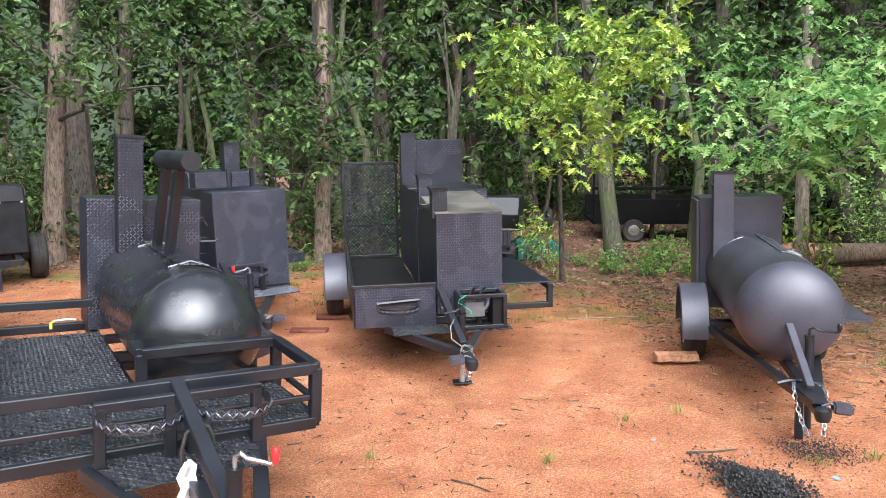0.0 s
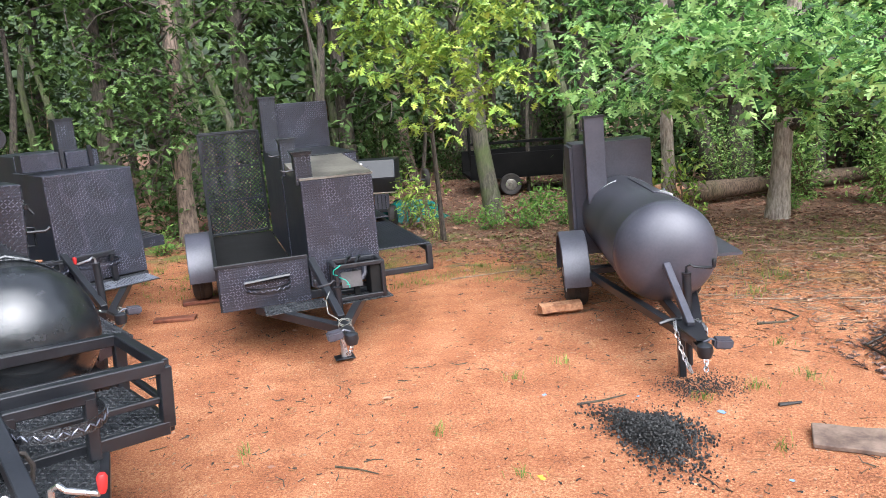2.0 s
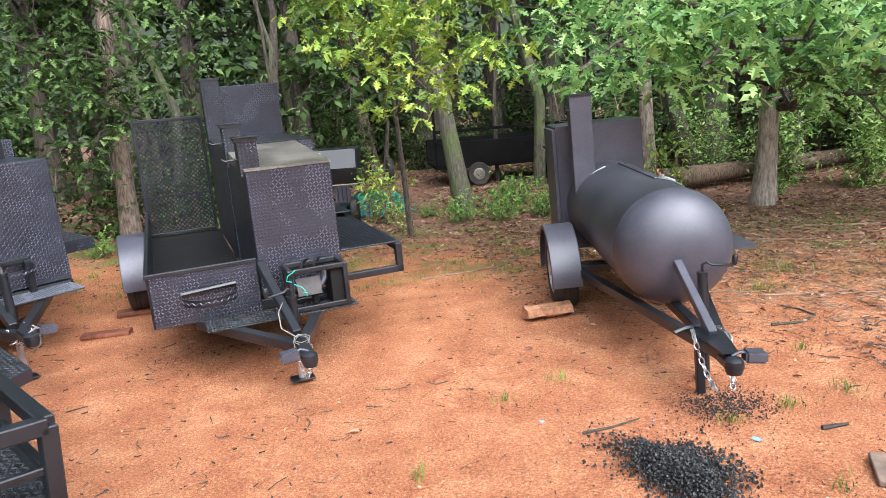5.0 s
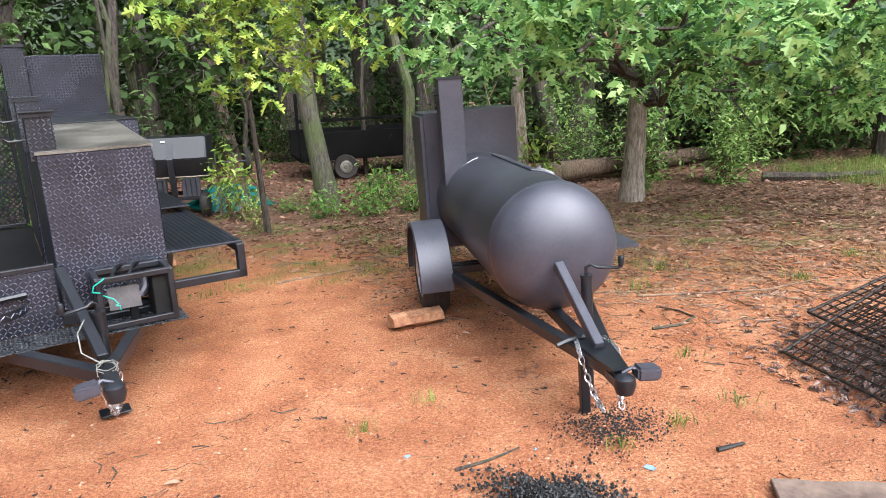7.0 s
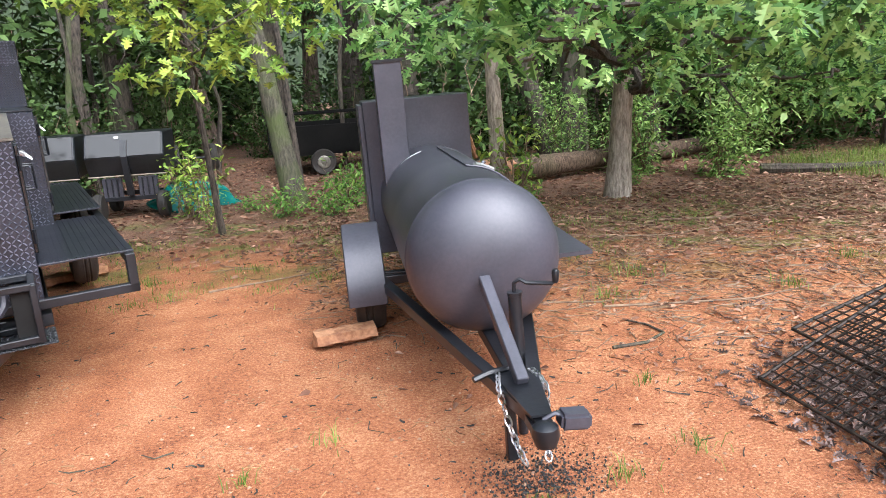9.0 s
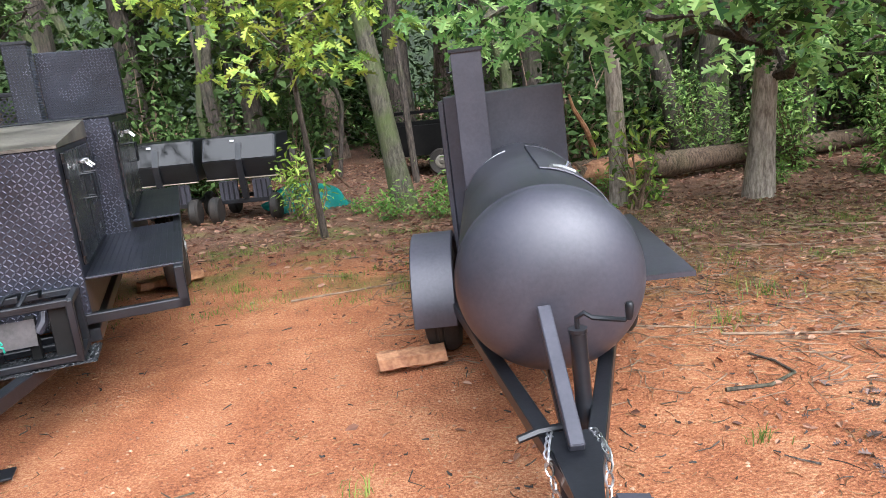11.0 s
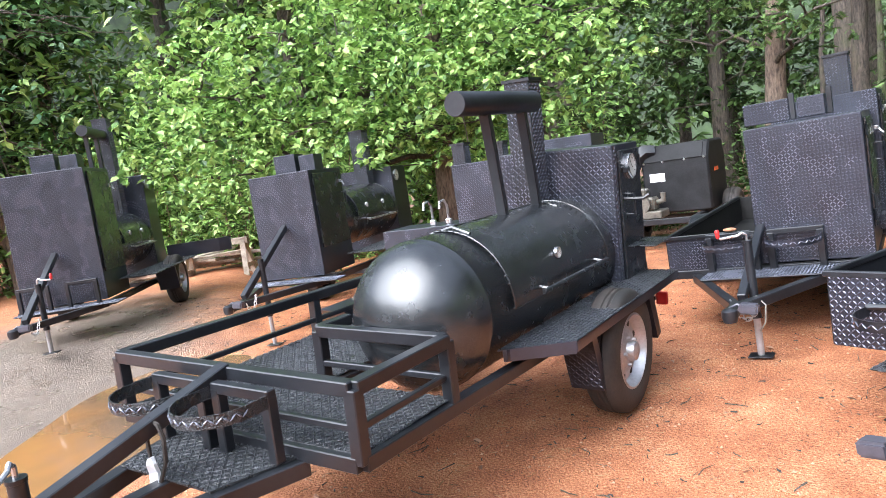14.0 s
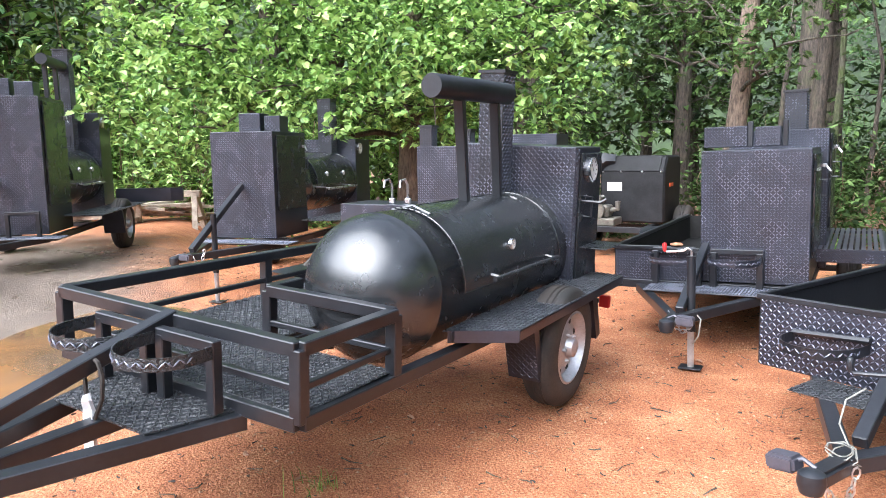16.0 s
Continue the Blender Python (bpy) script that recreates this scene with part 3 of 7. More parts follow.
# ---- trailer A: wet tank smoker with an open railed deck ----
def tank_rail_trailer():
    t = thing("smoker_trailer", pose(-0.385, 2.171, 0.004, 0.7, 3.1, 41.8), "wet black tank smoker trailer with railed front deck and overhead pipe", "smoker trailer", "smoker trailers in the yard")
    W, top, low = -1.31, 0.755, 0.50
    # deck frame
    rails(t, "frame", [((W, 0, low), (0, 0, low)), ((0, 0, low), (0, 2.6, low - 0.06)), ((W, 0, low), (W, 2.6, low - 0.06)), ((W, 2.6, low - 0.06), (0, 2.6, low - 0.06)), ((-0.66, 0.53, low - 0.01), (-0.66, 2.6, low - 0.06)), ((-0.66, 0.53, low - 0.01), (0, 0.53, low - 0.01)), ((W, 1.6, low - 0.04), (0, 1.6, low - 0.04)), ((W, 2.1, low - 0.05), (0, 2.1, low - 0.05))], paint, 0.055, "wet black square-tube frame")
    bm = bmesh.new()
    sheet(bm, W, 0, 0, 0.53, low + 0.024, low + 0.03)
    sheet(bm, W, -0.66, 0.53, 2.0, low + 0.022, low + 0.028)
    deck = part("deck", bm, plate_wet, t, "wet tread-plate deck")
    treads("tread", deck, (W, 0, low + 0.031), (1, 0, 0), (0, 1, 0), 1.31, 0.53, plate_wet, 0.023)
    treads("tread", deck, (W, 0.53, low + 0.029), (1, 0, 0), (0, 1, 0), 0.65, 1.47, plate_wet, 0.023)
    # rails
    rails(t, "top_rail", [((W, 0, top), (0, 0, top)), ((0, 0, top), (0, 0.53, top)), ((0, 0.53, top), (-0.66, 0.53, top)), ((-0.66, 0.53, top), (-0.66, 0.72, top)), ((W, 0, top), (W, 2.0, top - 0.03)), ((W, 2.0, top - 0.03), (-0.70, 2.0, top - 0.03))], paint, 0.05)
    for x, y in ((W, 0), (0, 0), (0, 0.53), (-0.66, 0.53), (W, 1.15), (W, 2.0)):
        rails(t, "post", [((x, y, low), (x, y, top))], paint, 0.05)
    rails(t, "middle_rail", [((W, 0.01, 0.615), (0, 0.01, 0.615)), ((-0.01, 0, 0.615), (-0.01, 0.53, 0.615)), ((0, 0.52, 0.615), (-0.66, 0.52, 0.615)), ((W + 0.01, 0, 0.615), (W + 0.01, 2.0, 0.60))], paint, 0.026)
    # tongue
    rails(t, "tongue", [((-0.26, 0.0, low - 0.05), (-0.61, -1.12, low - 0.05)), ((-0.96, 0.0, low - 0.05), (-0.61, -1.12, low - 0.05)), ((-0.61, 0.0, low - 0.05), (-0.61, -1.25, low - 0.05))], paint, 0.06, "wet black A-frame tongue")
    rails(t, "strut", [((-0.615, 0.0, top + 0.01), (-0.61, -1.0, low))], paint, 0.055)
    bm = bmesh.new()
    prism(bm, [(-0.96, 0.02), (-0.26, 0.02), (-0.36, -0.32), (-0.86, -0.32)], "z", low - 0.018, low - 0.010)
    pl = part("tongue_plate", bm, plate_wet, t, "wet tread-plate tongue cover")
    treads("tread", pl, (-0.96, -0.32, low - 0.009), (1, 0, 0), (0, 1, 0), 0.70, 0.33, plate_wet, 0.023, skip=lambda u, v: u < (0.34 - v) * 0.31 + 0.01 or u > 0.69 - (0.34 - v) * 0.31)
    coupler(t, -0.61, -1.45, low - 0.05)
    jack(t, -0.595, -0.76, 0.70, (0.10, -0.10))
    # bottle brackets on the tongue plate
    for x in (-0.435, -0.785):
        bucket_ring(t, x, -0.19, 0.715, 0.15, plate_wet)
        for dx in (-0.13, 0.13):
            rails(t, "bracket_post", [((x + dx, -0.085, low - 0.01), (x + dx, -0.085, 0.73))], paint, 0.042)
        rails(t, "bracket_bar", [((x - 0.15, -0.085, 0.73), (x + 0.15, -0.085, 0.73))], paint, 0.04)
    cord(t, "cable_loop", [(-0.66, -0.32, low - 0.0), (-0.665, -0.32, low + 0.10), (-0.65, -0.33, low + 0.17), (-0.61, -0.33, low + 0.20), (-0.57, -0.33, low + 0.185), (-0.55, -0.33, low + 0.14), (-0.56, -0.33, low + 0.06), (-0.59, -0.34, low - 0.01)], 0.008, rubber, "thin black cable looped over the strut")
    bm = bmesh.new()
    for i, (dx, dy, z, w) in enumerate(((0, 0, 0.56, 0.012), (0.004, -0.006, 0.54, 0.028), (-0.004, 0.006, 0.50, 0.034), (0.006, -0.005, 0.46, 0.030), (-0.006, 0.004, 0.41, 0.036), (0.004, 0.0, 0.36, 0.038))):
        q = [bm.verts.new((-0.645 + dx + s * w, -0.33 + dy + d, z + 0.006 * s)) for s, d in ((-1, 0), (-0.35, -0.012), (0.3, 0.004), (1, -0.008), (1, 0.004), (0.3, 0.014), (-0.35, 0.002), (-1, 0.012))]
        if i:
            for k in range(8):
                bm.faces.new((last[k], last[(k + 1) % 8], q[(k + 1) % 8], q[k]))
        else:
            bm.faces.new(q)
        last = q
    bm.faces.new(last[::-1])
    part("paper_tag", bm, white_tag, t, "crumpled white paper tag")
    chain(t, sag((-0.56, -1.2, low - 0.05), (-0.53, -0.95, low - 0.03), 0.14))
    # tank and its lid
    tk = tank(t, -0.32, 0.755, 0.335, 0.56, 2.27, paint_wet, "rain-beaded glossy black tank")
    lid = tank_door(tk, -0.32, 0.755, 0.335, 1.05, 2.14, -8, 92, paint_wet)
    thermometer(tk, -0.012, 1.56, 0.90, 0.028)
    bm = bmesh.new()
    for y in (1.30, 1.95):
        tube(bm, [(0.0, y, 0.79), (0.07, y, 0.78)], 0.009, 6)
    tube(bm, [(0.07, 1.24, 0.78), (0.07, 2.0, 0.78)], 0.012, 8)
    part("handle_bar", bm, paint_wet, tk, "long rod handle", smooth=True)
    for y in (1.10, 2.02):
        cord(tk, "hinge_rod", [(-0.42, y, 1.075), (-0.30, y, 1.105), (-0.20, y - 0.01, 1.075)], 0.009, paint_wet)
    bm = bmesh.new()
    for a in range(-30, 100, 6):
        for y in (1.05, 2.10):
            x, z = -0.32 + 0.345 * math.sin(radians(a)), 0.755 + 0.345 * math.cos(radians(a))
            bmesh.ops.create_icosphere(bm, subdivisions=1, radius=0.006, matrix=Matrix.Translation((x, y - 0.02, z)))
    part("weld_bead", bm, paint_wet, tk, kind="stuff")
    vl = cord(t, "valve", [(-0.92, 1.96, 0.63), (-0.86, 1.95, 0.635), (-0.80, 1.95, 0.63)], [0.006, 0.010, 0.008], galv, "small brass gas valve with yellow tap")
    cord(vl, "tap", [(-0.92, 1.95, 0.633), (-0.94, 1.94, 0.62), (-0.94, 1.94, 0.585)], [0.007, 0.010, 0.010], yellow_bit, "yellow tap")
    # overhead pipe on two legs
    bm = bmesh.new()
    lathe(bm, [(0, 0), (0.056, 0), (0.058, 0.004), (0.058, 0.78), (0, 0.78)], Matrix.Translation((-0.275, 1.19, 1.66)), 28)
    pp = part("overhead_pipe", bm, paint, t, "thick black counterweight pipe", smooth=True)
    for y0, y1 in ((1.60, 1.46), (1.98, 1.84)):
        rails(pp, "leg", [((-0.31, y0, 1.08), (-0.28, y1, 1.61))], paint, 0.05)
    # cook box at the back
    bx = plate_box(t, "cook_box", -0.70, 0.04, 2.27, 2.68, 0.48, 1.375, "f", paint, label="upright black cook box with tread-plate front")
    treads("tread", bx, (0.0415, 2.27, 0.48), (0, 1, 0), (0, 0, 1), 0.05, 0.89, plate_paint)
    latch_door(bx, 0.04, 2.33, 2.66, 0.52, 1.34, 1, None, paint)
    thermometer(bx, 0.058, 2.48, 1.24, 0.075)
    stack_pipe(t, -0.526, -0.368, 2.12, 2.265, 0.95, 1.80)
    bm = bmesh.new()
    sheet(bm, 0.05, 0.22, 2.36, 2.68, 0.78, 0.786)
    part("side_shelf", bm, plate_wet, bx)
    cord(bx, "door_handle", [(0.04, 2.36, 1.06), (0.17, 2.36, 1.06), (0.20, 2.37, 1.08)], 0.01, paint)
    # work shelf, fender skirts, wheels
    bm = bmesh.new()
    prism(bm, [(-0.02, 0.93), (0.26, 1.13), (0.26, 2.62), (-0.02, 2.62)], "z", 0.585, 0.592)
    prism(bm, [(0.93, 0.592), (0.93, 0.545), (1.13, 0.545), (1.13, 0.592)], "x", 0.02, 0.026)
    sh = part("work_shelf", bm, plate_paint, t, "wet tread-plate side shelf")
    treads("tread", sh, (-0.02, 0.93, 0.593), (1, 0, 0), (0, 1, 0), 0.28, 1.69, plate_wet, skip=lambda u, v: v < u * 0.72)
    bm = bmesh.new()
    beam(bm, (0.0, 0.94, 0.565), (0.255, 1.13, 0.565), 0.006, 0.055, 0)
    box(bm, 0.252, 0.26, 1.13, 2.62, 0.545, 0.592)
    part("shelf_edge", bm, plate_paint, sh)
    for s, x0, x1 in ((1, 0.03, 0.20), (-1, W - 0.24, W - 0.03)):
        bm = bmesh.new()
        prism(bm, [(1.40, 0.58), (1.46, 0.58), (1.57, 0.23), (1.52, 0.22)] if s > 0 else [(1.4, 0.58), (2.4, 0.58), (2.3, 0.5), (1.5, 0.5)], "x", x0, x1)
        fe = part("fender", bm, plate_paint, t, "folded tread-plate fender skirt")
        if s > 0:
            treads("tread", fe, (0.03, 1.398, 0.58), (1, 0, 0), (0, 0.33, -1), 0.17, 0.36, plate_paint)
        bm = bmesh.new()
        prism(bm, [(2.22, 0.58), (2.3, 0.58), (2.42, 0.26), (2.36, 0.24)], "x", x0, x1)
        part("mud_flap", bm, plate_paint, t)
    wheel(t, 0.25, 1.85, 0.325, 1)
    wheel(t, W - 0.24, 1.87, 0.325, -1)
    rails(t, "axle", [((W - 0.1, 1.90, 0.31), (0.1, 1.90, 0.31))], paint, 0.05)
    bm = bmesh.new()
    box(bm, 0.10, 0.17, 2.66, 2.69, 0.36, 0.44, 0.006)
    part("tail_lamp", bm, red_plastic, t, "red tail lamp")
    rails(t, "lamp_bracket", [((0.02, 2.66, 0.40), (0.10, 2.66, 0.40))], paint, 0.03)
    return t


# ---- trailer B: box smoker with twin flues ----
def box_trailer_b():
    t = thing("smoker_trailer", pose(-2.366, 5.193, 0.01, 0.56, -1.27, 42.6), "black tread-plate box smoker trailer with utility bed and short chimney", "smoker trailer", "smoker trailers in the yard")
    rails(t, "frame", [((-0.58, 0, 0.40), (0.70, 0, 0.40)), ((-0.58, 0, 0.40), (-0.58, 2.9, 0.40)), ((0.70, 0, 0.40), (0.70, 2.9, 0.40)), ((-0.58, 2.9, 0.40), (0.70, 2.9, 0.40))], paint, 0.06)
    b1 = plate_box(t, "firebox", 0.03, 0.725, 0.0, 0.95, 0.44, 1.36, "f", paint, label="black steel box with tread-plate front")
    latch_door(b1, 0.725, 0.08, 0.88, 0.62, 1.32, 0)
    b2 = plate_box(t, "cook_box", 0.06, 0.78, 0.95, 1.9, 0.42, 1.50, "f", paint, label="taller black cook box with tread-plate front")
    latch_door(b2, 0.78, 1.02, 1.4, 0.7, 1.46, 0)
    latch_door(b2, 0.78, 1.42, 1.86, 0.7, 1.46, 1)
    stack_pipe(t, 0.46, 0.62, 1.0, 1.16, 1.50, 1.80)
    plate_box(t, "draught_box", -0.02, 0.28, 0.35, 0.55, 1.38, 1.53, "f", paint, label="short tread-plate flue box")
    plate_box(t, "draught_box", 0.33, 0.50, 0.36, 0.55, 1.38, 1.52, "f", paint, label="short tread-plate flue box")
    for x in (0.30, 0.53):
        rails(t, "damper_bar", [((x, 0.36, 1.38), (x, 0.36, 1.56))], paint, 0.035)
    # utility bed
    plate_box(t, "bed_front", -0.58, -0.005, -0.012, 0.0, 0.37, 0.665, "f", paint, label="tread-plate bed panel")
    bm = bmesh.new()
    box(bm, -0.59, -0.57, 0.0, 2.6, 0.37, 0.665, 0.003)
    box(bm, -0.58, 0.0, 2.58, 2.6, 0.37, 0.665, 0.003)
    box(bm, -0.58, 0.70, 0.0, 2.88, 0.425, 0.433)
    part("bed", bm, interior, t, "soot-dark utility bed")
    rails(t, "bed_rim", [((-0.60, -0.01, 0.67), (0.0, -0.01, 0.67)), ((-0.58, 0.0, 0.67), (-0.58, 2.6, 0.67))], paint, 0.03)
    # front platform, brackets and tongue
    plate_box(t, "front_plate", -0.30, 0.70, -0.32, -0.02, 0.405, 0.415, "t", paint, label="tread-plate front platform")
    for x in (-0.12, 0.28):
        bucket_ring(t, x, -0.18, 0.62, 0.16, plate_paint)
        for dx in (-0.15, 0.15):
            rails(t, "bracket_post", [((x + dx, -0.06, 0.41), (x + dx, -0.06, 0.66))], paint, 0.045)
        rails(t, "bracket_bar", [((x - 0.17, -0.06, 0.665), (x + 0.17, -0.06, 0.665))], paint, 0.035)
    rails(t, "tongue", [((-0.40, 0.0, 0.37), (0.07, -0.98, 0.37)), ((0.55, 0.0, 0.37), (0.07, -0.98, 0.37))], paint, 0.06, "black A-frame tongue")
    rails(t, "strut", [((0.07, -0.02, 0.70), (0.07, -0.84, 0.40))], paint, 0.05)
    jack(t, 0.11, -0.70, 0.72, (-0.15, -0.05))
    coupler(t, 0.07, -1.22, 0.38)
    chain(t, sag((0.02, -0.9, 0.40), (0.16, -0.85, 0.36), 0.10) + [Vector((0.12, -1.02, 0.36)), Vector((0.0, -1.0, 0.34))])
    cord(t, "cable", [(0.14, -0.80, 0.40), (0.20, -0.86, 0.36), (0.19, -0.88, 0.26), (0.15, -0.84, 0.20)], 0.005, brass_wire)
    # slatted shelf
    sh = rails(t, "shelf_frame", [((0.72, 0.75, 0.57), (1.18, 0.75, 0.57)), ((1.18, 0.75, 0.57), (1.18, 2.2, 0.57)), ((0.72, 2.2, 0.57), (1.18, 2.2, 0.57)), ((1.18, 2.15, 0.57), (1.18, 2.15, 0.40))], paint, 0.03, "black slatted work shelf")
    for i in range(11):
        bm = bmesh.new()
        box(bm, 0.73 + i * 0.041, 0.758 + i * 0.041, 0.74, 2.22, 0.588, 0.602, 0.003)
        part("slat", bm, paint_satin, sh)
    bm = bmesh.new()
    box(bm, 0.72, 1.19, 0.732, 0.74, 0.50, 0.60)
    fl = part("shelf_front", bm, plate_paint, sh)
    treads("tread", fl, (0.72, 0.7305, 0.50), (1, 0, 0), (0, 0, 1), 0.47, 0.10, plate_paint)
    for s, x in ((1, 1.02), (-1, -0.82)):
        wheel(t, x, 1.75, 0.30, s)
    round_fender(t, -0.84, -0.61, 1.75, 0.30, paint)
    rails(t, "axle", [((-0.7, 1.75, 0.30), (0.9, 1.75, 0.30))], paint, 0.05)
    bm = bmesh.new()
    bmesh.ops.create_icosphere(bm, subdivisions=2, radius=0.03, matrix=Matrix.Translation((-0.13, -0.02, 0.70)) @ Matrix.Diagonal((1.6, 0.6, 0.5, 1)))
    part("rust_cap", bm, split_wood, t, "rust-brown cap")
    return t


# ---- trailer C: box smoker with ramp gate and long shelf ----
def box_trailer_c():
    t = thing("smoker_trailer", pose(-0.803, 4.405, 0.005, 0.47, -0.63, 18.25), "black tread-plate double box smoker trailer with mesh ramp gate", "smoker trailer", "smoker trailers in the yard")
    L = 3.0
    rails(t, "frame", [((0, 0.03, 0.39), (1.17, 0.03, 0.39)), ((0.03, 0, 0.39), (0.03, L, 0.39)), ((1.17, 0, 0.39), (1.17, L, 0.39)), ((0, L, 0.39), (1.17, L, 0.39)), ((0.6, 0, 0.39), (0.6, L, 0.39))], paint, 0.06)
    b1 = plate_box(t, "firebox", 0.65, 1.18, 0.0, 1.15, 0.44, 1.235, "f", paint, label="black steel box with tread-plate front and worn top")
    bm = bmesh.new()
    prism(bm, [(-0.006, 1.236), (1.149, 1.236), (1.149, 1.335), (-0.006, 1.25)], "x", 0.645, 1.186)
    part("top_sheet", bm, bare_top, b1, "worn steel top sheet")
    latch_door(b1, 1.18, 0.08, 0.55, 0.70, 1.21, 0)
    latch_door(b1, 1.18, 0.57, 1.04, 0.70, 1.21, 1)
    b2 = plate_box(t, "cook_box", 0.64, 1.32, 1.15, 2.75, 0.44, 1.335, "f", paint, top=paint, label="wider black cook box behind")
    latch_door(b2, 1.32, 1.24, 1.92, 0.72, 1.30, 0)
    latch_door(b2, 1.32, 1.94, 2.62, 0.72, 1.30, 1)
    plate_box(t, "rear_hood", 0.80, 1.34, 2.55, 2.75, 1.34, 1.82, "f", paint, label="tall tread-plate rear hood")
    stack_pipe(t, 0.63, 0.79, 2.40, 2.58, 1.34, 1.89)
    for y, z in ((0.03, 1.43), (0.86, 1.50)):
        stack_pipe(t, 0.625, 0.745, y, y + 0.13, 1.20, z)
        bm = bmesh.new()
        box(bm, 0.605, 0.765, y - 0.02, y + 0.15, z + 0.008, z + 0.016, 0.002)
        part("chimney_cap", bm, paint, t)
        cord(t, "damper_handle", [(0.63, y + 0.06, z - 0.12), (0.55, y + 0.05, z - 0.125), (0.53, y + 0.05, z - 0.11)], 0.007, paint)
    # bed
    plate_box(t, "bed_front", 0.0, 0.638, -0.012, 0.0, 0.355, 0.68, "f", paint, label="tread-plate bed panel")
    bm = bmesh.new()
    box(bm, -0.012, 0.0, 0.0, L, 0.355, 0.68, 0.003)
    part("bed_side", bm, paint, t)
    bm = bmesh.new()
    box(bm, 0.0, 0.638, 0.0, L, 0.425, 0.433)
    part("bed_floor", bm, interior, t, "dark steel bed floor")
    rails(t, "bed_rim", [((-0.02, -0.005, 0.685), (0.64, -0.005, 0.685)), ((-0.006, 0, 0.685), (-0.006, L, 0.685))], paint, 0.028)
    expanded_metal(t, 0.0, 0.62, L - 0.05, 0.46, 1.56, paint)
    # shelf with its outrigger
    bm = bmesh.new()
    box(bm, 1.18, 1.60, 0.02, 1.28, 0.645, 0.655, 0.002)
    sh = part("work_shelf", bm, plate_paint, t, "dark ribbed steel work shelf")
    bm = bmesh.new()
    box(bm, 1.32, 1.60, 1.29, 2.9, 0.69, 0.70, 0.002)
    sh2 = part("work_shelf", bm, plate_paint, t, "dark ribbed steel work shelf")
    for i in range(14):
        bm = bmesh.new()
        box(bm, 1.185 + i * 0.0295, 1.20 + i * 0.0295, 0.03, 1.27, 0.655, 0.659)
        part("rib", bm, plate_paint, sh)
    for i in range(9):
        bm = bmesh.new()
        box(bm, 1.335 + i * 0.0295, 1.35 + i * 0.0295, 1.30, 2.89, 0.70, 0.704)
        part("rib", bm, plate_paint, sh2)
    rails(t, "shelf_bracket", [((1.575, 0.0, 0.645), (1.575, 0.0, 0.45)), ((1.597, 0.0, 0.472), (1.0, 0.0, 0.472)), ((1.575, 0.02, 0.62), (1.575, 2.85, 0.66))], paint, 0.045, "square-tube outrigger")
    # tongue, platform, jack and battery box
    rails(t, "tongue", [((0.25, 0.05, 0.33), (0.74, -0.72, 0.31)), ((1.05, 0.05, 0.33), (0.74, -0.72, 0.31))], paint, 0.06, "black A-frame tongue")
    rails(t, "strut", [((0.66, -0.03, 0.66), (0.74, -0.62, 0.36))], paint, 0.05)
    for x0, x1 in ((0.28, 0.72), (0.76, 1.20)):
        bm = bmesh.new()
        box(bm, x0, x1, -0.26, -0.02, 0.35, 0.357, 0.002)
        p = part("front_plate", bm, plate_wet, t, "tread-plate step")
        treads("tread", p, (x0, -0.26, 0.3585), (1, 0, 0), (0, 1, 0), x1 - x0, 0.24, plate_wet)
    cage = rails(t, "cage_ring", [((0.80, -0.24, 0.62), (1.14, -0.24, 0.62))], paint, 0.03, "open square-tube cage")
    for z in (0.38, 0.62):
        for a, b in (((0.80, -0.24), (1.14, -0.24)), ((0.80, -0.03), (1.14, -0.03)), ((0.80, -0.24), (0.80, -0.03)), ((1.14, -0.24), (1.14, -0.03))):
            if z < 0.5 or a[1] > -0.2 or b[1] > -0.2:
                rails(cage, "cage_bar", [((*a, z), (*b, z))], paint, 0.03)
    for x in (0.80, 1.14):
        for y in (-0.24, -0.03):
            rails(cage, "cage_post", [((x, y, 0.36), (x, y, 0.63))], paint, 0.03)
    bm = bmesh.new()
    box(bm, 1.05, 1.13, -0.22, -0.05, 0.37, 0.60, 0.004)
    box(bm, 0.94, 0.98, -0.14, -0.10, 0.37, 0.56, 0.004)
    part("cage_plate", bm, interior, cage)
    bm = bmesh.new()
    prism(bm, [(-0.215, 0.455), (-0.19, 0.565), (-0.182, 0.563), (-0.207, 0.453)], "x", 0.84, 0.99)
    part("burner_plate", bm, pale_plate, cage, "pale pinkish sheet-metal plate")
    bm = bmesh.new()
    tube(bm, [(0.99, -0.18, 0.50), (1.02, -0.17, 0.54), (1.03, -0.15, 0.60)], [0.02, 0.022, 0.016], 8)
    part("regulator", bm, paint_satin, cage, "grey metal regulator", smooth=True)
    for k in range(2):
        x = 0.87 + 0.08 * k
        cord(cage, "burner_hose", [(x, -0.22, 0.63), (x + 0.03, -0.18, 0.67), (x + 0.07, -0.10, 0.66), (x + 0.05, -0.04, 0.62)], 0.008, paint)
    cord(t, "green_wire", [(0.83 - 0.05 * math.sin(a * 0.5) + 0.018 * math.sin(a * 1.9), -0.265 - 0.02 * math.sin(a * 0.8), 0.64 - 0.016 * a + 0.012 * math.sin(a * 1.4)) for a in range(12)], 0.0035, green_cord, "green wire")
    bucket_ring(t, 0.33, -0.10, 0.53, 0.16, paint)
    cord(t, "bracket_bar", [(0.17, -0.03, 0.55), (0.50, -0.03, 0.57)], 0.014, paint)
    jack(t, 0.77, -0.40, 0.52, (-0.15, -0.05), knob=None)
    coupler(t, 0.74, -0.98, 0.31, side=-1)
